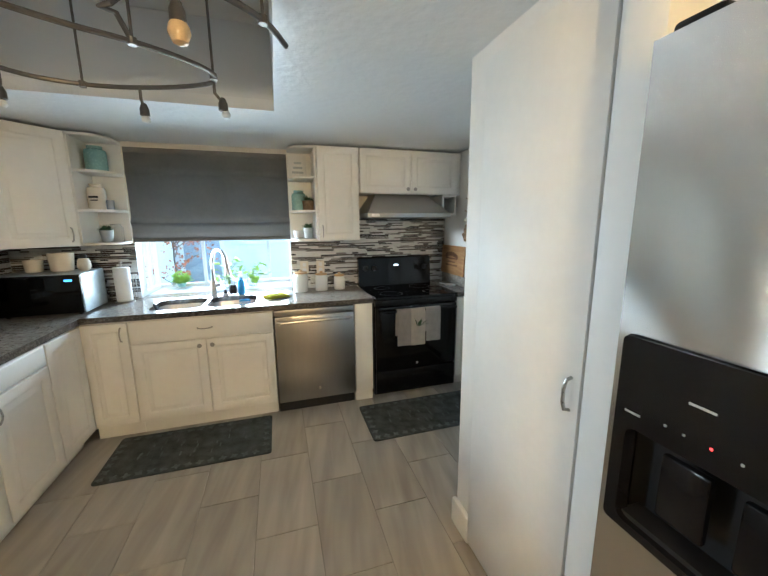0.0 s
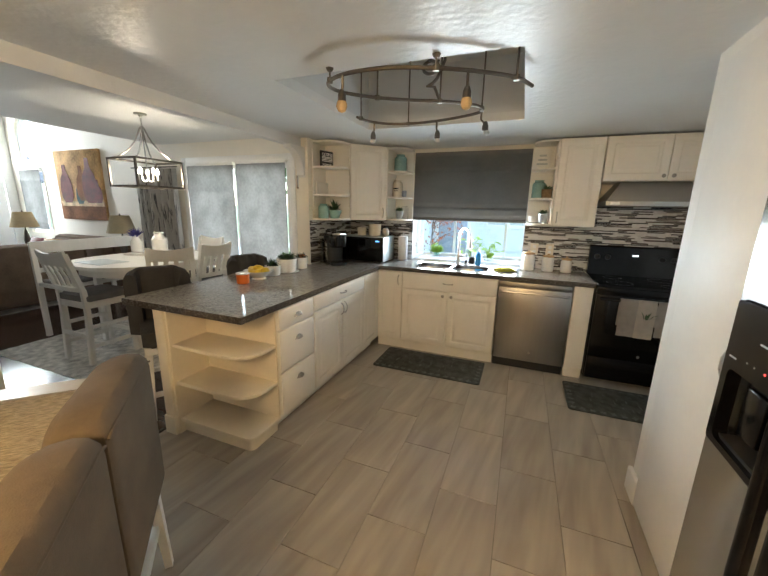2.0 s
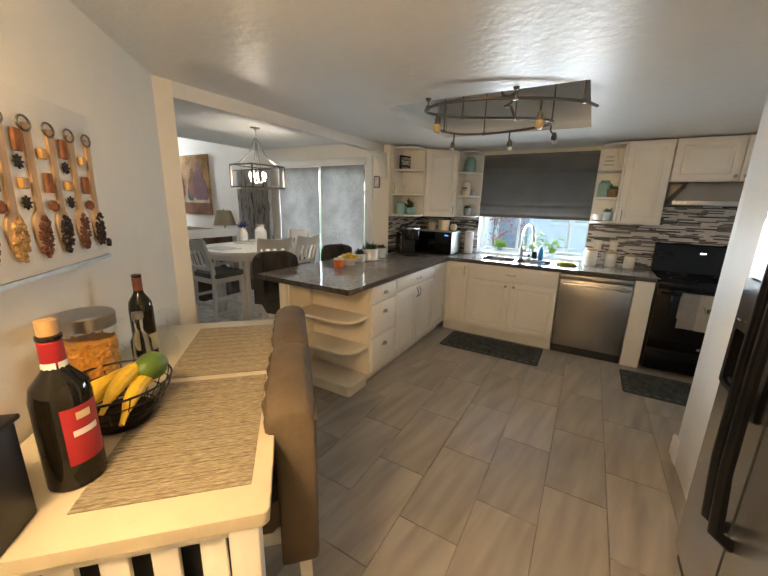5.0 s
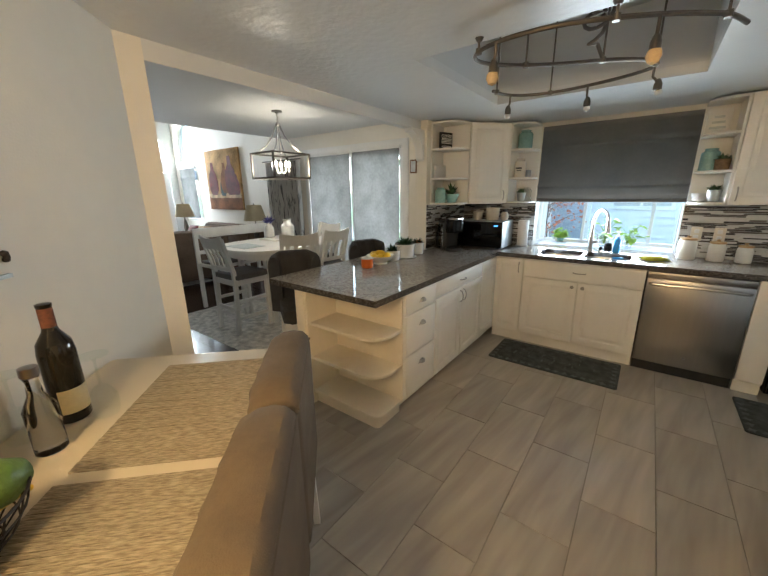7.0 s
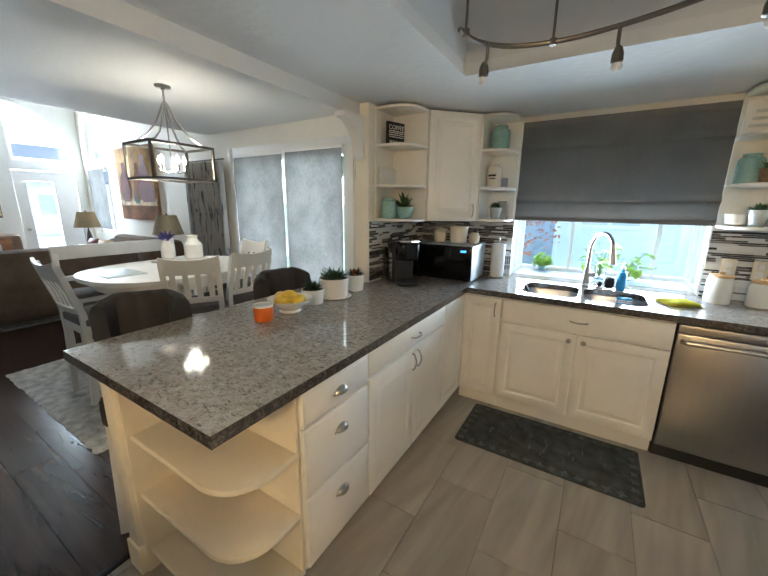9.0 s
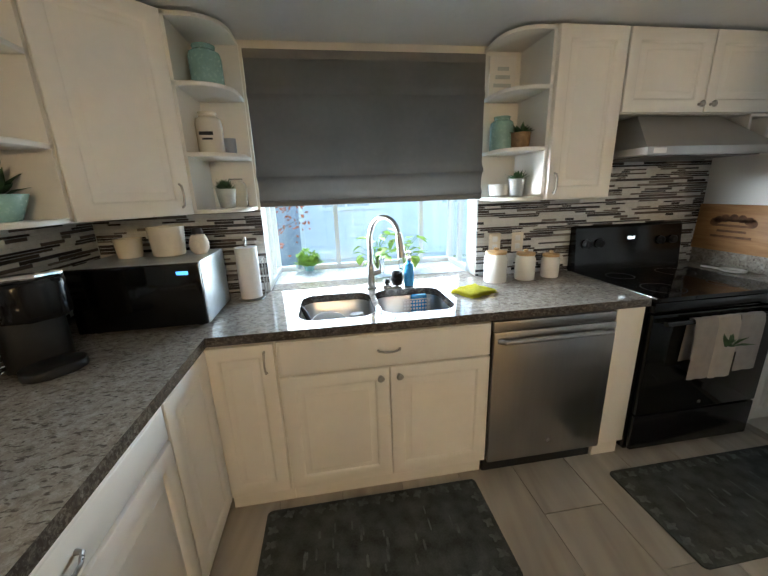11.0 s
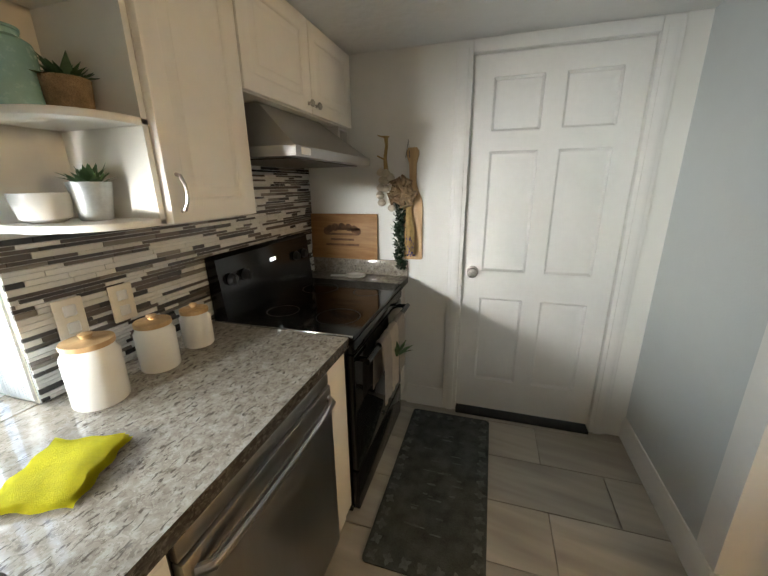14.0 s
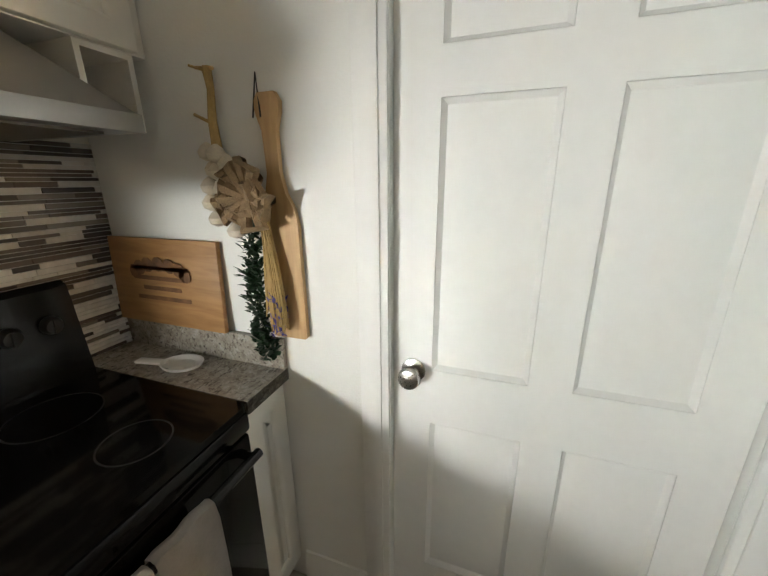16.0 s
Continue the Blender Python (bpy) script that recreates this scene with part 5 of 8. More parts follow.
tube(bm, [(-0.075, -0.04, 0.315), (-0.07, -0.13, 0.325), (0, -0.168, 0.328), (0.07, -0.13, 0.325), (0.075, -0.04, 0.315)], 0.009)
part("lever", bm, M["chrome"], cm)
part("water_tank", mesh_box(-0.125, -0.03, 0.02, -0.092, 0.13, 0.27, 0.012), M["clear"], cm)
for nm, x, y, r, h, m, lab in (("cream_pot", -1.49, 3.06, 0.075, 0.13, M["ceramic_cream"], "cream pot on the microwave"), ("brown_pot", -1.65, 3.05, 0.055, 0.085, M["ceramic_cream"], "small beige pot on the microwave")):
    t = thing(nm, (x, y, 1.201), lab, "pot")
    vessel(t, "body", pot_profile(r * 0.88, r, h), m)
t = thing("owl_jar", (-1.355, 3.05, 1.201), "small beige jar with dark cap", "jar")
vessel(t, "body", [(0.025, 0), (0.04, 0.02), (0.042, 0.05), (0.03, 0.085), (0.02, 0.09)], M["garlic"])
vessel(t, "cap", [(0.02, 0.09), (0.025, 0.095), (0.02, 0.115), (0.002, 0.118)], M["ink"])
t = thing("paper_towel", (-1.20, 3.235, 0.915), "white paper towel roll on a wire stand", "paper towel")
vessel(t, "base", [(0.068, 0), (0.068, 0.006), (0.01, 0.008)], M["nickel"])
vessel(t, "roll", [(0.02, 0.01), (0.055, 0.011), (0.056, 0.28), (0.02, 0.281)], M["paper"])
vessel(t, "post", [(0.006, 0.008), (0.006, 0.31), (0.011, 0.315), (0.009, 0.33), (0.001, 0.333)], M["nickel"], n=10)
bm = bmesh.new()
tube(bm, [(0.06, 0, 0.005), (0.072, 0.0, 0.02), (0.072, 0.0, 0.20), (0.075, 0.02, 0.22), (0.08, 0.035, 0.20), (0.08, 0.035, 0.01)], 0.003)
part("arm", bm, M["nickel"], t)

# peninsula row
t = thing("orange_mug", (-1.905, 1.40, 0.915), "orange enamel cup with white rim", "cup")
vessel(t, "body", [(0.043, 0), (0.047, 0.005), (0.050, 0.078), (0.044, 0.078), (0.042, 0.008), (0.001, 0.006)], M["orange"])
vessel(t, "rim", [(0.050, 0.074), (0.0515, 0.078), (0.050, 0.084), (0.044, 0.084), (0.043, 0.078)], M["ceramic"])
t = thing("fruit_bowl", (-1.91, 1.585, 0.915), "white scalloped bowl heaped with lemons", "bowl")
vessel(t, "bowl", [(0.055, 0), (0.06, 0.006), (0.05, 0.014), (0.085, 0.04), (0.118, 0.068), (0.122, 0.075), (0.115, 0.074), (0.08, 0.046), (0.045, 0.024), (0.001, 0.022)], M["ceramic"], n=36)
lemon_mesh = None
for x, y, z, a in ((-0.04, 0.02, 0.062, 20), (0.035, 0.035, 0.064, 100), (0.03, -0.035, 0.062, 160), (-0.035, -0.04, 0.062, 60), (0.0, 0.0, 0.088, 130), (-0.06, -0.005, 0.072, 80), (0.065, 0.0, 0.072, 10)):
    if lemon_mesh is None:
        bm = bmesh.new()
        lathe(bm, [(0.003, -0.046), (0.008, -0.043), (0.022, -0.032), (0.030, -0.012), (0.031, 0.010), (0.023, 0.032), (0.008, 0.043), (0.003, 0.047)], n=18)
        lemon_mesh = put_mesh("lemon", turned(bm, pose(0, 0, 0, 90, 0, 0)), M["lemon"])
    ob = tagged(new("lemon", lemon_mesh), "ripe yellow lemon heaped in the bowl", "lemon", "lemons")
    ob.matrix_basis = pose(-1.91 + x, 1.585 + y, 0.915 + z, 8, 5, a)
potted("succulent_mug", (-1.92, 1.775, 0.915), 0.062, 0.068, 0.088, M["ceramic"], "succulent in a white glazed cup", 40, 0.075, 0.012, 0.9, 8, "leaf_dark")
potted("succulent_mug", (-1.915, 1.97, 0.915), 0.085, 0.095, 0.125, M["ceramic"], "succulents in a large white soup mug", 70, 0.085, 0.014, 0.9, 9)
potted("succulent_mug", (-1.905, 2.185, 0.915), 0.056, 0.064, 0.112, M["ceramic"], "red-tipped succulent in a white mug with handle", 34, 0.06, 0.016, 0.9, 10, "leaf_dark")
for o in list(bpy.data.objects):
    if o.name.startswith("succulent_mug") and o.parent is None:
        r = 0.068 if o.location.y < 1.9 else 0.095 if o.location.y < 2.1 else 0.064
        h = 0.07 if r != 0.095 else 0.09
        bm = bmesh.new()
        tube(bm, [(0, r * 0.95, h), (0, r + 0.022, h + 0.006), (0, r + 0.036, h - 0.018), (0, r + 0.026, h - 0.046), (0, r * 0.93, h - 0.05)], 0.006)
        part("handle", bm, M["ceramic"], o)
        if r == 0.095:
            vessel(o, "saucer", [(0.10, 0), (0.112, 0.006), (0.11, 0.010), (0.09, 0.009)], M["ceramic"])
t = thing("red_flower", (-1.895, 2.175, 1.022), "small red flower ornament in the mug", "ornament")
bm = bmesh.new()
leafy(bm, (0, 0, 0), 14, 0.012, 0.055, 0.022, 0.95, 21)
part("petals", bm, M["orange"], t)

# ---- sink things ----
t = thing("soap_bottle", (-0.325, 3.262, 0.915), "clear pump bottle of blue dish soap", "soap bottle")
vessel(t, "bottle", [(0.025, 0), (0.029, 0.005), (0.029, 0.11), (0.023, 0.13), (0.013, 0.137), (0.013, 0.15)], M["blue_soap"])
vessel(t, "pump", [(0.016, 0.15), (0.016, 0.168), (0.006, 0.17), (0.006, 0.19), (0.014, 0.192), (0.013, 0.2)], M["white_plastic"], n=14)
bm = bmesh.new()
rod(bm, (0, 0, 0.195), (-0.035, -0.012, 0.192), 0.005, 0.004)
part("spout", bm, M["white_plastic"], t)
t = thing("soap_dispenser", (-0.455, 3.25, 0.915), "brushed nickel deck-mounted dispenser cap", "dispenser")
vessel(t, "base", [(0.026, 0), (0.026, 0.012), (0.022, 0.016), (0.012, 0.017)], M["nickel"])
vessel(t, "button", [(0.012, 0.017), (0.016, 0.03), (0.009, 0.05), (0.002, 0.052)], M["black_plastic"], n=14)
t = thing("scrubber", (-0.395, 3.268, 0.915), "dark wire scrubber by the faucet", "scrubber")
bm = bmesh.new()
rnd = random.Random(4)
for k in range(9):
    r = 0.032 - 0.0016 * abs(k - 4)
    tube(bm, arc((0, 0, 0.012 + 0.0085 * k), r, r, rnd.uniform(0, 90), rnd.uniform(0, 90) + 360, 20), 0.0045, 6)
part("wire", bm, M["black_iron"], t)
t = thing("dish_cloth", (-0.03, 3.02, 0.915), "folded bright yellow cleaning cloth on the worktop", "cloth", turn=24)
bm = bmesh.new()
for k in range(3):
    rows = []
    for i in range(15):
        row = []
        for j in range(13):
            x, y = -0.095 + 0.19 * i / 14, -0.08 + 0.16 * j / 12
            e = min(1.0, 8 * min(i, 14 - i, j, 12 - j) / 14)
            row.append(bm.verts.new((x * (1 - 0.03 * k) + 0.004 * math.sin(j + k), y * (1 - 0.04 * k) + 0.004 * math.sin(i * 1.3 + k), 0.004 + 0.008 * k + 0.006 * e + 0.006 * noise.noise(Vector((x * 14, y * 14, k * 3.1))) * (k + 1) / 2)))
        rows.append(row)
    for a, b in zip(rows, rows[1:]):
        for j in range(12):
            bm.faces.new((a[j], a[j + 1], b[j + 1], b[j]))
bmesh.ops.solidify(bm, geom=list(bm.faces), thickness=0.006)
part("cloth", bm, M["yellow_cloth"], t)
t = thing("sink_caddy", (-0.31, 3.155, 0.835), "white perforated sponge caddy hanging in the sink", "caddy")
bm = bmesh.new()
for i in range(9):
    for j in range(4):
        box(bm, -0.075 + 0.017 * i, -0.028, -0.045 + 0.02 * j, -0.075 + 0.017 * i + 0.011, -0.025, -0.045 + 0.02 * j + 0.011)
box(bm, -0.08, -0.028, -0.06, 0.085, -0.024, -0.046)
box(bm, -0.08, -0.028, 0.031, 0.085, -0.024, 0.036)
box(bm, -0.08, -0.026, -0.06, 0.085, 0.026, -0.056)
part("basket", bm, M["white_plastic"], t)
bm = bmesh.new()
box(bm, -0.03, -0.015, -0.055, 0.06, 0.015, 0.055, 0.01)
part("sponge", bm, M["blue_soap"], t, "blue sponge")
SINK_FLOOR = 0.696


def washing_up(name, x, y, lift, r0, r1, h, tilt, spin, material, label, category, group="", grip=0.0):
    """A vessel left in the sink; tilted about its base, or upside down."""
    t = thing(name, (x, y, SINK_FLOOR), label, category, group)
    m = pose(0, 0, lift, tilt, 0, spin)
    bm = bmesh.new()
    lathe(bm, [(r0 * 0.9, 0), (r0, 0.006), ((r0 + r1) / 2 * 1.03, h * 0.5), (r1, h), (r1 - 0.004, h), ((r0 + r1) / 2 * 1.03 - 0.005, h * 0.5), (r0 - 0.006, 0.012), (0.001, 0.01)], n=32)
    part("body", turned(bm, m), material, t)
    if grip:
        bm = bmesh.new()
        tube(bm, [(r1 * 0.97, 0, h * 0.8), (r1 + grip, 0, h * 0.78), (r1 + grip * 1.2, 0, h * 0.5), (r1 + grip * 0.8, 0, h * 0.28), (r0, 0, h * 0.25)], 0.006)
        part("handle", turned(bm, m), material, t)
    return t


washing_up("mixing_bowl", -0.80, 3.02, 0.03, 0.06, 0.092, 0.11, 14, 20, M["ceramic"], "white ceramic bowl standing in the sink", "bowl")
washing_up("coffee_jug", -0.765, 2.915, 0.155, 0.052, 0.058, 0.15, 176, 10, M["sink_steel"], "polished steel jug upside down in the sink", "jug")
washing_up("cup", -0.655, 3.03, 0.155, 0.037, 0.050, 0.125, 172, 30, M["ceramic"], "white cup upside down in the sink", "cup", "cups in the sink", 0.026)
washing_up("cup", -0.625, 2.925, 0.10, 0.037, 0.050, 0.115, 128, 55, M["ceramic"], "white cup lying tilted in the sink", "cup", "cups in the sink", 0.026)
t = thing("ladle", (-0.87, 2.90, SINK_FLOOR), "black nylon ladle leaning over the sink's edge", "ladle")
bm = bmesh.new()
tube(bm, [(0.055, -0.01, 0.012), (0.03, 0.0, 0.06), (-0.005, 0.02, 0.14), (-0.03, 0.045, 0.205), (-0.05, 0.062, 0.235)], [0.008, 0.007, 0.009, 0.013, 0.009])
part("handle", bm, M["black_plastic"], t)
bm = bmesh.new()
lathe(bm, [(0.004, 0), (0.026, 0.006), (0.036, 0.02), (0.038, 0.032), (0.034, 0.032), (0.024, 0.012), (0.002, 0.006)], (0.05, -0.012, 0), 20)
part("scoop", bm, M["black_plastic"], t)
# herbs in the window bay
t = potted("herb_pot", (-0.92, 3.80, 0.925), 0.03, 0.04, 0.05, M["teal"], "bushy green herb in a little animal-shaped pot", 150, 0.085, 0.022, 0.9, 12, "leaf_light", spread=1.2)
bm = bmesh.new()
for k in range(10):
    leafy(bm, (0.055 * math.cos(k * 0.63), 0.04 * math.sin(k * 0.63), 0.075 + 0.02 * (k % 4)), 14, 0.02, 0.036, 0.018, 0.8, 60 + k)
part("sprigs", bm, M["leaf_light"], t)
bm = bmesh.new()
lathe(bm, [(0.004, -0.03), (0.018, -0.02), (0.02, 0.0), (0.012, 0.02), (0.004, 0.026)], n=14)
part("head", turned(bm, pose(-0.07, 0, 0.045)), M["zinc"], t)


def pothos(place, label, n, seed, h):
    t = thing("pothos_jar", place, label, "potted plant", "pothos cuttings in jars")
    vessel(t, "jar", [(0.04, 0), (0.045, 0.006), (0.045, 0.11), (0.04, 0.12), (0.037, 0.12), (0.041, 0.108), (0.041, 0.01), (0.001, 0.008)], M["clear"])
    rnd = random.Random(seed)
    stems, leaves = bmesh.new(), bmesh.new()
    for i in range(n):
        a, s = rnd.uniform(0, 6.28), rnd.uniform(0.04, 0.13)
        top_ = Vector((math.cos(a) * s, math.sin(a) * s * 0.7, rnd.uniform(0.08, h)))
        tube(stems, [(0, 0, 0.02), (top_.x * 0.3, top_.y * 0.3, top_.z * 0.7), top_], 0.002, 5)
        d = Vector((math.cos(a + rnd.uniform(-1, 1)), math.sin(a + rnd.uniform(-1, 1)), rnd.uniform(-0.7, 0.3))).normalized()
        s_ = d.cross(Vector((0, 0.3, 1))).normalized()
        up_ = s_.cross(d)
        ln = rnd.uniform(0.06, 0.105)
        vs = [leaves.verts.new(top_ + d * ln * p + s_ * ln * q + up_ * ln * k) for p, q, k in ((0, 0, 0), (0.1, 0.33, 0.08), (0.5, 0.38, 0.1), (1.0, 0, -0.05), (0.5, -0.38, 0.1), (0.1, -0.33, 0.08), (0.45, 0, 0))]
        for f in ((0, 1, 6), (1, 2, 6), (2, 3, 6), (3, 4, 6), (4, 5, 6), (5, 0, 6)):
            leaves.faces.new([vs[k] for k in f])
    tagged(part("stems", stems, M["leaf_light"], t), kind="stuff")
    tagged(part("leaves", leaves, M["leaf_light"], t), kind="stuff")


pothos((-0.46, 3.60, 0.925), "pale green pothos in a glass jar of water", 26, 31, 0.30)
pothos((-0.26, 3.66, 0.925), "pale green pothos in a glass jar of water", 20, 32, 0.22)


# ---- by the range ----
def canister(place, r, h):
    t = thing("canister", place, "white ceramic canister with wooden lid", "canister", "kitchen canisters")
    vessel(t, "body", [(r * 0.94, 0), (r, 0.006), (r, h * 0.86), (r * 0.88, h * 0.94), (r * 0.86, h), (r * 0.8, h)], M["ceramic"])
    vessel(t, "lid", [(r * 0.9, h), (r * 0.92, h + 0.004), (r * 0.9, h + 0.014), (r * 0.3, h + 0.016), (r * 0.18, h + 0.02), (r * 0.26, h + 0.032), (0.002, h + 0.036)], M["oak"])


canister((0.185, 3.215, 0.915), 0.066, 0.165)
canister((0.375, 3.22, 0.915), 0.058, 0.145)
canister((0.545, 3.23, 0.915), 0.052, 0.125)
for x in (0.235, 0.385):
    t = thing("outlet", (x, BACK - 0.014, 1.12), "beige wall outlet plate", "outlet", "wall outlets")
    part("plate", mesh_box(-0.038, -0.006, -0.06, 0.038, 0, 0.06, 0.004), M["ceramic_cream"], t)
    for z in (-0.025, 0.025):
        part("socket", mesh_box(-0.016, -0.008, z - 0.016, 0.016, -0.0055, z + 0.016, 0.004), M["white_plastic"], t)
t = thing("spoon_rest", (1.60, 3.02, 0.915), "white ceramic spoon rest beside the range", "spoon rest", turn=100)
bm = bmesh.new()
lathe(bm, [(0.035, 0), (0.048, 0.006), (0.052, 0.016), (0.047, 0.016), (0.035, 0.006), (0.001, 0.005)], n=24, sx=1.3)
box(bm, 0.05, -0.016, 0.004, 0.16, 0.016, 0.014, 0.005)
part("rest", bm, M["ceramic"], t)
t = thing("cutting_board", (1.672, 2.893, 1.016), "bamboo board with burnt crest leaning on the wall", "cutting board")
bm = mesh_box(-0.009, 0, 0, 0.009, 0.455, 0.285, 0.003)
part("board", turned(bm, pose(0, 0, 0, 0, 3, 0)), M["bamboo"], t)
rnd = random.Random(2)
bm = bmesh.new()
for k in range(7):
    a = radians(15 + 25 * k)
    lathe(bm, [(0.018, 0), (0.018, 0.0012)], (0.06 * math.cos(a) * 1.35, 0.03 * math.sin(a), 0), 10)
for y, w in ((0.02, 0.09), (-0.005, 0.075), (-0.03, 0.06), (-0.055, 0.085)):
    box(bm, -w, y - 0.005, 0, w, y + 0.005, 0.0012)
part("burnt_crest", turned(bm, Matrix.Translation((-0.0015, 0.235, 0.165)) @ Matrix(((0, 0, -1, -0.0025), (-1.35, 0, 0, 0), (0, 1.35, 0, 0), (0, 0, 0, 1))) ), M["burn"], t)
t = thing("hanging_board", (1.688, 2.665, 1.03), "pale wooden paddle board hung on the wall", "cutting board")
bm = bmesh.new()
plate(bm, [(-0.055, 0.006), (-0.049, 0), (0.049, 0), (0.055, 0.006), (0.058, 0.33), (0.05, 0.37), (0.03, 0.41), (0.019, 0.46), (0.021, 0.56), (0.034, 0.60), (0.036, 0.625), (0.024, 0.645), (-0.024, 0.645), (-0.036, 0.625), (-0.034, 0.60), (-0.021, 0.56), (-0.019, 0.46), (-0.03, 0.41), (-0.05, 0.37), (-0.058, 0.33)], [], -0.008, 0.008)
part("paddle", turned(turned(bm, Y_WALL), pose(0, 0, 0, -0.8, 0, 0)), M["oak"], t)
bm = bmesh.new()
tube(bm, [(-0.012, 0.024, 0.59), (0.0, 0.036, 0.69), (-0.01, 0.048, 0.59)], 0.0022, 6)
part("cord", bm, M["ink"], t)
t = thing("garlic_braid", (1.672, 2.83, 1.34), "braid of dried garlic hung on the wall", "garlic braid")
rnd = random.Random(9)
for col, (dy, n_, z0_) in enumerate(((0.03, 5, 0.03), (-0.035, 5, 0.0), (0.0, 3, 0.11))):
    for k in range(n_):
        z = z0_ + 0.043 * k
        bulb_ = bmesh.new()
        lathe(bulb_, [(0.006, -0.02), (0.022, -0.012), (0.026, 0.003), (0.016, 0.018), (0.004, 0.027)], (rnd.uniform(-0.012, 0.006), dy + rnd.uniform(-0.008, 0.008), z), 10)
        part("garlic_bulb", bulb_, M["garlic"], t)
bm = bmesh.new()
tube(bm, [(0, 0, 0.2), (0.002, 0.006, 0.28), (0, -0.004, 0.35), (0.0, 0.0, 0.40)], [0.014, 0.011, 0.009, 0.012])
tube(bm, [(0, -0.02, 0.395), (-0.004, 0.03, 0.40)], 0.004)
tube(bm, [(0, 0.0, 0.27), (-0.01, 0.05, 0.295)], 0.004)
tube(bm, [(0, 0.0, 0.39), (-0.01, 0.045, 0.405)], 0.003)
part("plait", bm, M["straw"], t)
t = thing("herb_bundle", (1.655, 2.70, 1.0), "dried herb bundle tied with a burlap bow", "dried herbs")
bm, rnd = bmesh.new(), random.Random(12)
for k in range(620):
    z = rnd.uniform(-0.04, 0.42)
    c = (rnd.uniform(-0.012, 0.012), 0.035 + 0.012 * math.sin(z * 9) + rnd.uniform(-0.028, 0.028), z)
    leafy(bm, c, 1, 0.004, 0.032, 0.014, 0.6, k)
part("greenery", bm, M["leaf_dark"], t)
bm = bmesh.new()
for k in range(60):
    y = -0.02 + rnd.uniform(-0.025, 0.025)
    tube(bm, [(rnd.uniform(-0.01, 0.01), 0.0 + rnd.uniform(-0.01, 0.01), 0.42), (rnd.uniform(-0.02, 0.0), y, 0.22), (rnd.uniform(-0.03, 0.0), y * 1.3, rnd.uniform(0.06, 0.14))], 0.0022, 4)
part("stalk", bm, M["straw"], t)
bm = bmesh.new()
for k in range(90):
    leafy(bm, (rnd.uniform(-0.03, 0.0), -0.03 + rnd.uniform(-0.025, 0.025), rnd.uniform(0.05, 0.17)), 1, 0.004, 0.022, 0.010, 0.9, k)
part("lavender", bm, M["lavender"], t)
for k in range(16):
    bm = bmesh.new()
    a = k * 0.8
    r = 0.068 + 0.024 * math.sin(k * 2.1)
    tube(bm, [(-0.02, 0.02, 0.43), (-0.045 + 0.01 * math.sin(k), 0.02 + r * math.cos(a), 0.43 + r * math.sin(a)), (-0.05, 0.02 + r * 0.9 * math.cos(a + 0.5), 0.43 + r * 0.9 * math.sin(a + 0.5)), (-0.025, 0.02, 0.43)], [0.010, 0.018, 0.018, 0.010], 6)
    part("bow_loop", bm, M["burlap"], t)


def hung_towel(x, w, drop, material, label, pile=0.006):
    """A towel folded over the oven handle."""
    t = thing("dish_towel", (0.744 + x, 2.65, 0.80), label, "towel", "towels on the oven handle")
    bm = bmesh.new()
    prof = [(0.030, -drop * 0.75), (0.027, -0.10), (0.022, -0.02), (0.012, 0.016), (0.0, 0.021), (-0.014, 0.015), (-0.022, -0.02), (-0.026, -0.12), (-0.030, -drop)]
    rows = []
    for i in range(9):
        xx = -w / 2 + w * i / 8
        rows.append([bm.verts.new((xx, y + 0.003 * math.sin(i * 1.4 + z * 12), z)) for y, z in prof])
    for a, b in zip(rows, rows[1:]):
        for k in range(len(prof) - 1):
            bm.faces.new((a[k], a[k + 1], b[k + 1], b[k]))
    bmesh.ops.solidify(bm, geom=list(bm.faces), thickness=pile)
    part("cloth", bm, material, t)
    return t


hung_towel(0.235, 0.125, 0.295, M["towel_grey"], "grey ribbed dish towel over the oven handle")
t = hung_towel(0.36, 0.13, 0.30, M["towel"], "cream dish towel with a green sprig over the handle", 0.008)
bm = bmesh.new()
leafy(bm, (0.0, -0.036, -0.13), 9, 0.014, 0.085, 0.026, 0.9, 17)
part("sprig", bm, M["leaf"], t, "green fabric sprig")
hung_towel(0.50, 0.135, 0.275, M["towel_grey"], "grey ribbed dish towel over the oven handle")

# ---- track light in the well ----
tl = thing("track_light", (0, 0, 2.12), "bent bronze monorail track light with small heads", "ceiling light")
bend = [(0.07, 1.36), (0.0, 1.22), (-0.14, 1.10), (-0.33, 0.99), (-0.53, 0.92), (-0.72, 0.92), (-0.86, 0.98), (-0.91, 1.08), (-0.86, 1.19), (-0.74, 1.30), (-0.58, 1.40), (-0.42, 1.47), (-0.29, 1.56), (-0.21, 1.66), (-0.22, 1.76), (-0.33, 1.84), (-0.52, 1.91), (-0.72, 1.94), (-0.90, 1.90), (-1.01, 1.79), (-1.04, 1.66)]
smooth = []
for i in range(len(bend) - 1):
    p0, p1, p2, p3 = (Vector(bend[max(0, min(len(bend) - 1, i + k))]) for k in (-1, 0, 1, 2))
    for s in (0, 0.25, 0.5, 0.75):
        q = 0.5 * ((2 * p1) + (-p0 + p2) * s + (2 * p0 - 5 * p1 + 4 * p2 - p3) * s * s + (-p0 + 3 * p1 - 3 * p2 + p3) * s ** 3)
        smooth.append((q.x, q.y, 0))
smooth.append((*bend[-1], 0))
bm = bmesh.new()
tube(bm, smooth, 0.0095, 8)
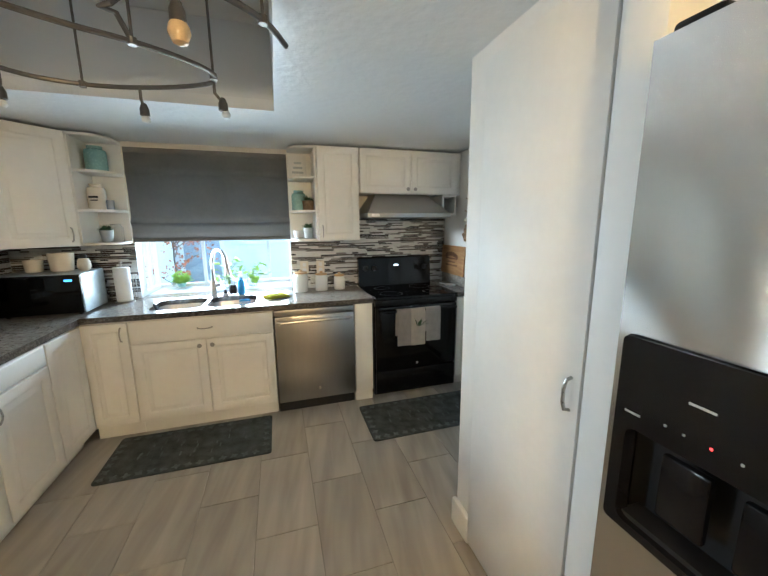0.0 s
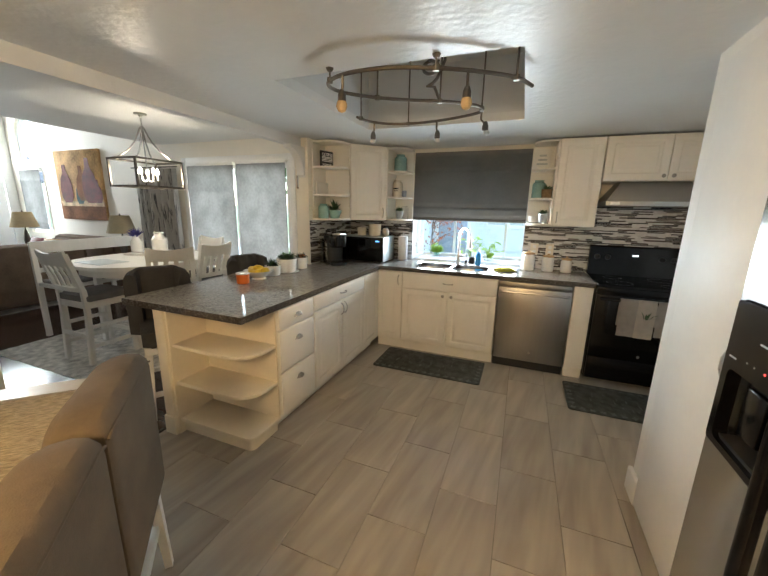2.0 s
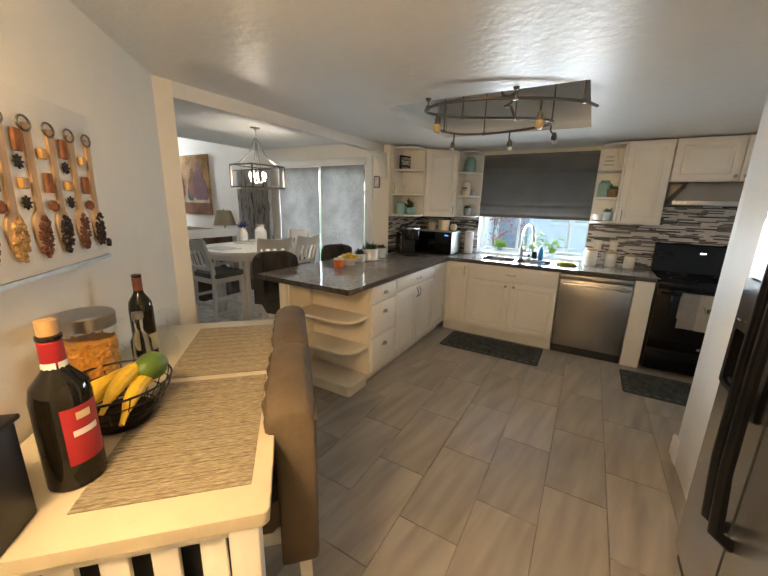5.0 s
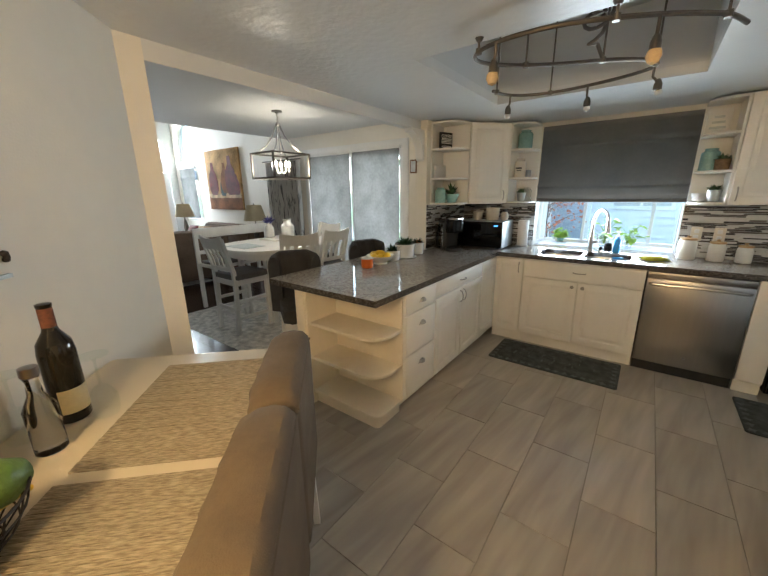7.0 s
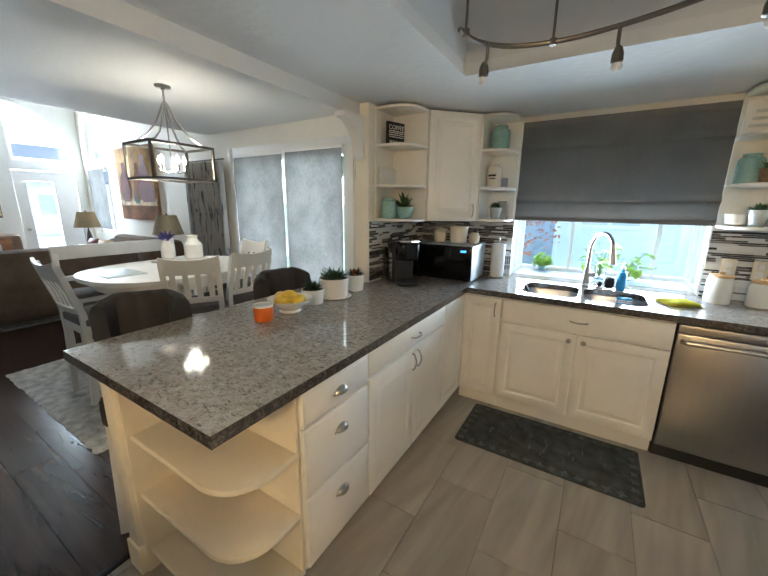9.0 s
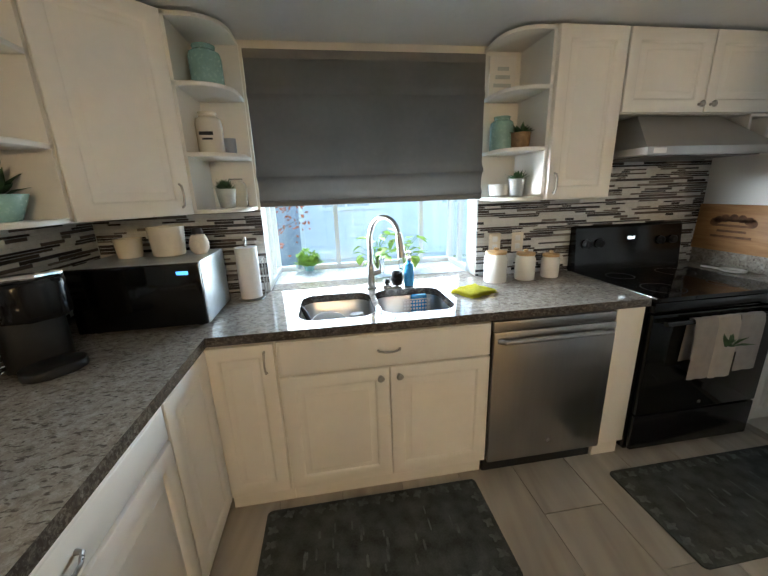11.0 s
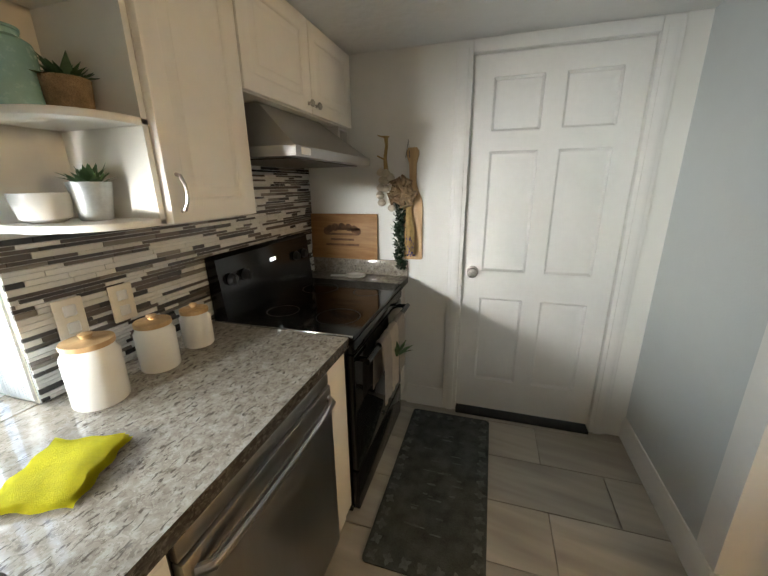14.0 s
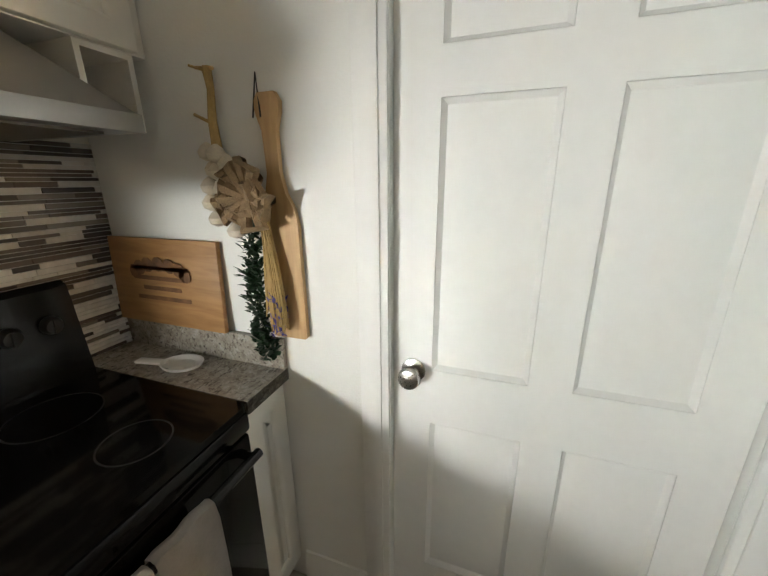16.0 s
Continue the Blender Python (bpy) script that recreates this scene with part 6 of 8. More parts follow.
part("rail", bm, M["bronze"], tl)
for x, y in ((0.0, 1.22), (-0.33, 0.99), (-0.86, 0.98), (-0.74, 1.30), (-0.42, 1.47), (-0.21, 1.70), (-0.76, 1.938), (-1.03, 1.70)):
    inside = -1.235 < x < 0.03 and 1.03 < y < 2.285
    bm = bmesh.new()
    rod(bm, (x, y, -0.012), (x, y, 0.012), 0.014)
    rod(bm, (x, y, 0.01), (x, y, 0.50 if inside else 0.055), 0.005)
    lathe(bm, [(0.012, 0.47 if inside else 0.04), (0.02, 0.5 if inside else 0.055)], (x, y, 0), 10)
    part("support", bm, M["bronze"], tl)
for x, y, ax, ay, m in ((-0.98, 1.82, -0.03, 0.03, "white_plastic"), (-0.54, 1.912, 0.01, 0.03, "white_plastic"), (-0.215, 1.74, 0.06, 0.04, "white_plastic"), (-0.76, 0.925, -0.02, 0.02, "amber_bulb"), (-0.20, 1.06, 0.0, 0.01, "amber_bulb")):
    h = part("head", turned(bmesh.new(), Matrix()), M["bronze"], tl)
    bm = bmesh.new()
    tube(bm, [(x, y, 0), (x, y, -0.05), (x + ax * 0.3, y + ay * 0.3, -0.07)], 0.0065)
    lathe(bm, [(0.012, -0.116), (0.020, -0.112), (0.019, -0.085), (0.012, -0.066), (0.006, -0.06)], (x + ax * 0.45, y + ay * 0.45, 0), 12)
    me = put_mesh("head", bm, M["bronze"])
    h.data = me
    bm = bmesh.new()
    lathe(bm, [(0.010, -0.108), (0.018, -0.122), (0.019, -0.132), (0.012, -0.142), (0.002, -0.145)] if m != "amber_bulb" else [(0.012, -0.10), (0.024, -0.118), (0.027, -0.135), (0.018, -0.156), (0.003, -0.163)], (x + ax * 0.6, y + ay * 0.6, 0), 14)
    part("bulb", bm, M[m], h, "amber glass filament bulb" if m == "amber_bulb" else "frosted glass bulb")
bm = bmesh.new()
coil = [(-0.42, 1.47, 0.0), (-0.45, 1.45, 0.07)] + [(-0.45 + 0.055 * math.cos(radians(a)) + 0.055 * (a / 720 - 0.5), 1.44 + 0.02 * math.sin(radians(a)), 0.14 + 0.055 * math.sin(radians(a)) + a / 720 * 0.12) for a in range(-90, 631, 30)] + [(-0.5, 1.43, 0.42), (-0.5, 1.42, 0.5)]
tube(bm, coil, 0.009, 8)
part("feed_coil", bm, M["bronze"], tl)


# ---- nook: high table against the slanting wall ----
# table frame: x along the wall (towards the camera's first stand), y away from the wall
NOOK = pose(-2.072, -0.035, 0, 0, 0, -45)


def nook(x, y, z):
    v = NOOK @ Vector((x, y, z))
    return (v.x, v.y, v.z)


tb = thing("high_table", nook(0.0, 0.0, 0), "cream painted high table against the wall", "table", turn=-45)
bm = bmesh.new()
slab(bm, rounded(0.53, 0.012, 1.785, 0.642, 0.012), 0.868, 0.9, 0.004)
part("tabletop", bm, M["table_top"], tb)
bm = mesh_box(0.575, 0.575, 0.765, 1.765, 0.597, 0.867)
box(bm, 0.575, 0.06, 0.765, 1.765, 0.08, 0.867)
box(bm, 0.575, 0.08, 0.765, 0.597, 0.575, 0.867)
box(bm, 1.743, 0.08, 0.835, 1.765, 0.575, 0.867)
part("apron", bm, M["white_wood"], tb)
for x in (0.56, 1.72):
    for y in (0.04, 0.56):
        part("leg", mesh_box(x, y, 0, x + 0.06, y + 0.06, 0.867, 0.004), M["white_wood"], tb)
for k in range(5):
    y = 0.14 + 0.09 * k
    part("slat", mesh_box(1.745, y, 0.22, 1.762, y + 0.05, 0.835, 0.003), M["white_wood"], tb)
part("stretcher", mesh_box(1.735, 0.10, 0.15, 1.765, 0.56, 0.22, 0.004), M["white_wood"], tb)
# added black sheet: stands in for the shade under the table between the slats
part("inner_panel", mesh_box(1.70, 0.10, 0.16, 1.715, 0.56, 0.866), M["black_plastic"], tb, "added dark sheet for the shade behind the slats")


def placemat(x0, x1, y0, y1):
    t = thing("placemat", nook((x0 + x1) / 2, (y0 + y1) / 2, 0.9), "woven beige placemat on the high table", "placemat", "placemats", turn=-45)
    bm = bmesh.new()
    w, d = (x1 - x0) / 2, (y1 - y0) / 2
    n = 44
    for i in range(n):
        a = -w + 2 * w * i / n
        e = 0.0004 * math.sin(i * 2.7)
        box(bm, a, -d + e, 0, a + 2 * w / n * 0.9, d - e, 0.0026 + 0.0005 * math.sin(i * 1.7))
    part("weave", bm, M["placemat"], t)


placemat(0.62, 1.135, 0.255, 0.605)
placemat(1.17, 1.70, 0.25, 0.60)


def upholstered_stool(name, place, turn, fabric, legs, label, group, tufts=True, half=0.25, top=1.03, wing=0.16, droop=0.07, low=0.56):
    """A padded counter stool that faces +y, its winged back at y = 0."""
    t = thing(name, place, label, "stool", group, turn)
    bm = bmesh.new()
    n = 41
    rings = []
    for i in range(n):
        s = -1 + 2 * i / (n - 1)
        a = abs(s)
        x = s * half if a < 0.8 else math.copysign(half * (0.8 + 0.2 * math.sin((a - 0.8) / 0.2 * math.pi / 2)), s)
        y = 0.0 if a < 0.62 else wing * ((a - 0.62) / 0.38) ** 1.7
        z1 = top - (0.0 if a < 0.55 else droop * ((a - 0.55) / 0.45) ** 2.2)
        th = 0.052 if wing else 0.058 * (1 - 0.35 * max(0.0, (a - 0.86) / 0.14) ** 2)
        prof = [(-th, low), (-th, 0.7), (-th * 1.05, z1 - 0.075), (-th * 0.9, z1 - 0.035), (-th * 0.55, z1 - 0.009), (0, z1), (th * 0.55, z1 - 0.01), (th * 0.92, z1 - 0.04), (th * 1.06, z1 - 0.09), (th * 1.05, 0.75), (th, low)]
        if not wing:      # the top rolls over towards the seat
            t_ = th * (1 - 0.25 * max(0.0, (a - 0.8) / 0.2) ** 2)
            prof = [(-th, low), (-th, 0.7), (-th, z1 - 0.06), (-th * 0.9, z1 - 0.028), (-th * 0.55, z1 - 0.007), (t_ * 0.1, z1), (t_ * 0.8, z1 - 0.005), (t_ * 1.35, z1 - 0.022), (t_ * 1.6, z1 - 0.055), (t_ * 1.5, z1 - 0.095), (t_ * 1.1, z1 - 0.135), (th, 0.72), (th, low)]
        ang = 0.0 if a < 0.62 or wing < 0.02 else -math.copysign(min(1.0, (a - 0.62) / 0.38) * 0.9, s)
        row = []
        for k, (d, z) in enumerate(prof):
            puff = 0.007 * math.sin(s * 14) * math.sin(z * 26) if (tufts and d > 0) else 0.0
            row.append(bm.verts.new((x + math.sin(ang) * (d + puff), y + math.cos(ang) * (d + puff), z)))
        rings.append(row)
    skin(bm, rings)
    back = part("backrest", bm, fabric, t)
    if not wing:
        bm = bmesh.new()
        tube(bm, [(s * half * 0.985, -0.055, top - 0.05 - (0.012 if abs(s) > 0.9 else 0)) for s in np.linspace(-1, 1, 13)], 0.004, 6)
        part("piping", bm, fabric, back)
    bm = bmesh.new()
    slab(bm, rounded(-half + 0.02, 0.03, half - 0.02, 0.43, 0.05), 0.55, 0.66, 0.02)
    part("seat", bm, fabric, t)
    part("seat_frame", mesh_box(-half + 0.03, -0.02, 0.49, half - 0.03, 0.40, 0.549, 0.004), legs, t)
    for x in (-half + 0.03, half - 0.07):
        for y in (-0.03, 0.36):
            bm = bmesh.new()
            sx, sy = (-0.02 if x < 0 else 0.02), (-0.02 if y < 0 else 0.02)
            skin(bm, [[bm.verts.new((x + dx + sx * f, y + dy + sy * f, z)) for dx, dy in ((q, q), (0.04 - q, q), (0.04 - q, 0.04 - q), (q, 0.04 - q))] for z, f, q in ((0, 1, 0.006), (0.49, 0, 0))])
            part("leg", bm, legs, t)
    for b in ((-half + 0.05, -0.02, 0.20, half - 0.05, 0.005, 0.235), (-half + 0.05, 0.375, 0.17, half - 0.05, 0.40, 0.205), (-half + 0.035, 0.0, 0.26, -half + 0.06, 0.37, 0.295), (half - 0.06, 0.0, 0.26, half - 0.035, 0.37, 0.295)):
        part("stretcher", mesh_box(*b, 0.003), legs, t)
    return t


for u in (0.765, 1.285):
    upholstered_stool("counter_stool", nook(u, 0.70, 0), 135, M["brown_suede"], M["white_wood"], "taupe padded counter stool pushed up to the high table", "stools at the high table", half=0.25, top=0.99, wing=0.0, droop=0.03, low=0.44)
for x, y, a in ((-2.47, 1.11, -122), (-2.40, 1.95, -106)):
    upholstered_stool("bar_stool", (x, y, 0), a + 0, M["grey_fabric"], M["white_wood"], "charcoal tufted bar stool at the peninsula", "stools at the peninsula", top=1.05, half=0.172, wing=0.10, droop=0.035)


# things on the high table
def bottle(name, place, label, label_material, r=0.041, h=0.33, cork=True):
    t = thing(name, place, label, "bottle", "wine bottles")
    vessel(t, "glass", [(r * 0.9, 0), (r, 0.006), (r, h * 0.58), (r * 0.9, h * 0.66), (r * 0.45, h * 0.75), (r * 0.36, h * 0.8), (r * 0.36, h * 0.93), (r * 0.42, h * 0.94), (r * 0.42, h * 0.96), (r * 0.3, h * 0.965)], M["dark_wine"])
    vessel(t, "capsule", [(r * 0.39, h * 0.78), (r * 0.40, h * 0.785), (r * 0.395, h * 0.925), (r * 0.36, h * 0.93)], label_material, n=20)
    if cork:
        vessel(t, "cork", [(r * 0.30, h * 0.96), (r * 0.33, h * 0.965), (r * 0.34, h * 1.05), (r * 0.2, h * 1.055)], M["oak"], n=14)
    return t


M["dark_wine"] = mat("dark_wine_glass", (0.012, 0.010, 0.007), 0.06, vary=0.1, scale=6)
M["red_label"] = mat("red_paper_label", (0.33, 0.012, 0.02), 0.5, vary=0.08, scale=12)
M["cream_label"] = mat("cream_paper_label", (0.62, 0.52, 0.30), 0.6, vary=0.1, scale=12)
M["banana"] = mat("banana_skin", (0.72, 0.47, 0.03), 0.45, vary=0.2, scale=9)
M["avocado"] = mat("green_fruit_skin", (0.09, 0.16, 0.025), 0.4, vary=0.25, scale=12, bump=0.2, bump_scale=90)
M["pasta"] = mat("amber_popcorn_kernels", (0.55, 0.25, 0.04), 0.5, vary=0.25, scale=30, random_by="island")
M["spice_a"] = mat("tan_seeds", (0.42, 0.25, 0.09), 0.8, vary=0.4, scale=60, random_by="island")
M["spice_b"] = mat("brown_spice", (0.14, 0.05, 0.025), 0.8, vary=0.4, scale=60, random_by="island")
M["spice_c"] = mat("black_spice", (0.02, 0.015, 0.012), 0.8, vary=0.4, scale=60, random_by="island")


def curved_label(parent, name, r, a0, a1, z0, z1, material, label=""):
    bm = bmesh.new()
    rows = [[bm.verts.new((r * math.cos(radians(a)), r * math.sin(radians(a)), z)) for a in np.linspace(a0, a1, 14)] for z in (z0, z1)]
    for i in range(13):
        bm.faces.new((rows[0][i], rows[0][i + 1], rows[1][i + 1], rows[1][i]))
    return part(name, bm, material, parent, label)


wb = bottle("wine_bottle", nook(1.585, 0.215, 0.9), "large dark wine bottle with a red label", M["red_label"], 0.053, 0.36)
lb = curved_label(wb, "front_label", 0.0538, -24, 58, 0.062, 0.195, M["red_label"], "red paper label")
curved_label(lb, "emblem", 0.0543, 2, 32, 0.165, 0.182, M["cream_label"])
curved_label(lb, "name_bar", 0.0543, -8, 44, 0.128, 0.142, M["ceramic"])
curved_label(wb, "neck_band", 0.0224, 0, 350, 0.275, 0.29, M["ceramic"])
wb = bottle("wine_bottle", nook(0.90, 0.12, 0.9), "dark wine bottle with a cream label", M["spice_b"], 0.041, 0.35, False)
curved_label(wb, "front_label", 0.0415, -40, 130, 0.03, 0.10, M["cream_label"], "cream paper label")
t = thing("grain_jar", nook(1.215, 0.09, 0.9), "glass jar of amber kernels with a steel lid", "jar")
vessel(t, "kernels", [(0.05, 0.006), (0.066, 0.012), (0.066, 0.195), (0.02, 0.20)], M["pasta"])
vessel(t, "glass", [(0.07, 0), (0.0745, 0.005), (0.0745, 0.235), (0.068, 0.24)], M["glass"])
vessel(t, "lid", [(0.072, 0.24), (0.077, 0.242), (0.077, 0.278), (0.072, 0.283), (0.002, 0.284)], M["steel"])
bm, rnd = bmesh.new(), random.Random(3)
for k in range(560):
    a, z = rnd.uniform(0, 6.28), rnd.uniform(0.012, 0.198)
    c = Vector((0.066 * math.cos(a), 0.066 * math.sin(a), z))
    bmesh.ops.create_icosphere(bm, subdivisions=1, radius=rnd.uniform(0.0045, 0.0068), matrix=Matrix.Translation(c))
tagged(part("loose_kernels", bm, M["pasta"], t), kind="stuff")
for u, v, h in ((1.04, 0.16, 0.20), (1.12, 0.07, 0.23)):
    t = thing("glass_bottle", nook(u, v, 0.9), "small clear glass bottle on the table", "bottle", "glass bottles")
    vessel(t, "glass", [(0.028, 0), (0.032, 0.004), (0.032, h * 0.6), (0.015, h * 0.78), (0.013, h * 0.95), (0.016, h)], M["clear"])
    vessel(t, "stopper", [(0.014, h), (0.019, h + 0.004), (0.018, h + 0.025), (0.002, h + 0.028)], M["steel"], n=14)
for u, v in ((0.99, 0.06), (0.90, 0.205)):
    t = thing("wine_glass", nook(u, v, 0.9), "clear upturned wine glass on the table", "wine glass", "wine glasses")
    vessel(t, "bowl", [(0.030, 0.002), (0.036, 0.03), (0.034, 0.06), (0.018, 0.088), (0.004, 0.096), (0.0035, 0.165), (0.006, 0.175), (0.035, 0.182), (0.035, 0.185)], M["glass"])
fb = thing("wire_basket", nook(1.37, 0.215, 0.9), "dark wire basket of bananas and green fruit", "fruit basket")
fb.scale = (0.88, 0.88, 1.0)
bm = bmesh.new()
lathe(bm, [(0.075, 0), (0.085, 0.006), (0.095, 0.028), (0.088, 0.03), (0.07, 0.014), (0.001, 0.012)])
part("base", bm, M["black_iron"], fb)
bm = bmesh.new()
for z, r in ((0.035, 0.10), (0.065, 0.128), (0.095, 0.146), (0.125, 0.155)):
    tube(bm, arc((0, 0, z), r, r, 0, 345, 30), 0.0032 if z > 0.12 else 0.002, 6, close=True)
part("hoops", bm, M["black_iron"], fb)
for k in range(20):
    a = k * math.pi / 10
    bm = bmesh.new()
    tube(bm, [(r * math.cos(a + q), r * math.sin(a + q), z) for r, z, q in ((0.088, 0.028, 0), (0.128, 0.065, 0.08), (0.146, 0.095, 0.12), (0.155, 0.125, 0.15))], 0.0018, 5)
    part("wire", bm, M["black_iron"], fb)
bz = nook(1.37, 0.215, 0.9)
for k, (a, dz, off) in enumerate(((-60, 0.105, 0.0), (-52, 0.118, 0.035), (-70, 0.088, -0.04), (-45, 0.085, 0.06))):
    bm = bmesh.new()
    pts = [(0.13 * (s - 0.5) * 2, 0, 0.045 * (1 - (2 * s - 1) ** 2)) for s in np.linspace(0, 1, 11)]
    tube(bm, pts, [0.006, 0.012, 0.018, 0.021, 0.022, 0.022, 0.021, 0.019, 0.015, 0.008, 0.006], 10)
    ob = single("banana", bm, M["banana"], "ripe yellow banana in the wire basket", "banana", (bz[0] + off * 0.7, bz[1] + off * 0.7, bz[2] + dz - 0.02), a, "bananas")
bm = bmesh.new()
lathe(bm, [(0.003, -0.055), (0.025, -0.045), (0.042, -0.012), (0.040, 0.015), (0.026, 0.04), (0.01, 0.052), (0.002, 0.055)], n=18)
gv = nook(1.31, 0.285, 1.035)
single("avocado", turned(bm, pose(0, 0, 0, 80, 0, 30)), M["avocado"], "large green avocado in the wire basket", "avocado", gv)
t = thing("wooden_rack", nook(1.73, 0.105, 0.9), "dark wooden box at the table's end", "box", turn=-45)
part("box", mesh_box(-0.055, -0.085, 0, 0.065, 0.085, 0.21, 0.006), M["black_plastic"], t)
part("top_lip", mesh_box(-0.062, -0.09, 0.211, 0.072, 0.09, 0.222, 0.003), M["black_iron"], t)

# picture of spoons and spices on the slanting wall
pc = thing("spoon_picture", nook(1.3, 0.0, 1.31), "white picture panel of wooden spoons holding spices", "picture", turn=-45)
part("panel", mesh_box(-0.46, 0.002, 0, 0.40, 0.018, 0.49, 0.002), M["wall"], pc)
part("lower_edge", mesh_box(-0.462, 0.001, -0.012, 0.402, 0.022, -0.001), M["zinc"], pc)
rnd = random.Random(41)


def spice_pile(parent, name, material, x, z, wx, wz, n, r0, r1):
    """A heap of grains glued to the panel."""
    bm = bmesh.new()
    for q in range(n):
        a, r = rnd.uniform(0, 6.28), math.sqrt(rnd.random())
        bmesh.ops.create_icosphere(bm, subdivisions=1, radius=rnd.uniform(r0, r1), matrix=Matrix.Translation((x + wx * r * math.cos(a) + 0.25 * wz * r * math.sin(a) * -0.4, 0.028, z + wz * r * math.sin(a))))
    return tagged(part(name, bm, material, parent), kind="stuff")


M["cinnamon"] = mat("cinnamon_bark", (0.23, 0.09, 0.035), 0.8, vary=0.3, scale=40)
M["amber_sugar"] = mat("amber_sugar_lump", (0.50, 0.27, 0.06), 0.4, vary=0.25, scale=30)
HEAPS = ("spice_c", "spice_b", "spice_c", "spice_b", "spice_a", "spice_b", "spice_a", "spice_c")
for k in range(8):
    x = -0.415 + 0.10 * k
    bm = bmesh.new()
    half = [(0.0125, 0.17), (0.0115, 0.24), (0.013, 0.31), (0.017, 0.375), (0.016, 0.395), (0.009, 0.405)]
    plate(bm, [(w + 0.03 * (0.4 - z), z) for w, z in half] + [(-w + 0.03 * (0.4 - z), z) for w, z in reversed(half)], [], 0.0, 0.007)
    lathe(bm, [(0.036, 0.0), (0.035, 0.006), (0.02, 0.009)], (0.009, 0.115, 0.0), 20, 0.98, 1.75)
    sp = part("spoon", turned(bm, Matrix.Translation((x, 0.0185, 0)) @ X_WALL), M["oak"], pc)
    bm = bmesh.new()
    tube(bm, [(x + 0.008 + 0.025 * math.cos(radians(a)), 0.026, 0.402 + 0.019 * math.sin(radians(a))) for a in range(0, 360, 20)], 0.0032, 6, close=True)
    part("ring", bm, M["bronze"], sp)
    spice_pile(sp, "spice_heap", M[HEAPS[k]], x + 0.010, 0.100, 0.027, 0.058, 120, 0.0035, 0.0065)
    # loose pieces between the handles
    for z, kind in ((0.195, "star"), (0.245, "lump"), (0.30, "star"), (0.355, "bark")) if k % 2 else ((0.185, "seed"), (0.25, "bark"), (0.33, "lump")):
        px, bm = x + 0.052 + rnd.uniform(-0.004, 0.004), bmesh.new()
        if kind == "bark":
            for q in (-0.008, 0.002, 0.011):
                rod(bm, (px + q, 0.026, z - 0.028), (px + q - 0.004, 0.026, z + 0.028), 0.006, n=8)
            part("cinnamon_stick", bm, M["cinnamon"], pc)
        elif kind == "lump":
            box(bm, px - 0.014, 0.019, z - 0.015, px + 0.014, 0.034, z + 0.015, 0.005)
            part("sugar_lump", bm, M["amber_sugar"], pc)
        elif kind == "star":
            for q in range(8):
                a = q * math.pi / 4
                rod(bm, (px, 0.024, z), (px + 0.019 * math.cos(a), 0.025, z + 0.019 * math.sin(a)), 0.006, 0.0025, 6)
            part("star_anise", bm, M["spice_c"], pc)
        else:
            lathe(bm, [(0.003, -0.016), (0.011, -0.008), (0.012, 0.006), (0.004, 0.016)], (px, 0.028, z), 12)
            part("nutmeg", bm, M["spice_b"], pc)
spice_pile(pc, "spice", M["spice_c"], -0.448, 0.045, 0.011, 0.011, 12, 0.006, 0.009)

# nook ceiling lamp, above and behind
nl = thing("ceiling_lamp", (-0.3, -1.55, CEIL), "frosted warm ceiling lamp over the nook", "ceiling light")
vessel(nl, "plate", [(0.07, -0.02), (0.075, -0.012), (0.075, 0.0)], M["nickel"])

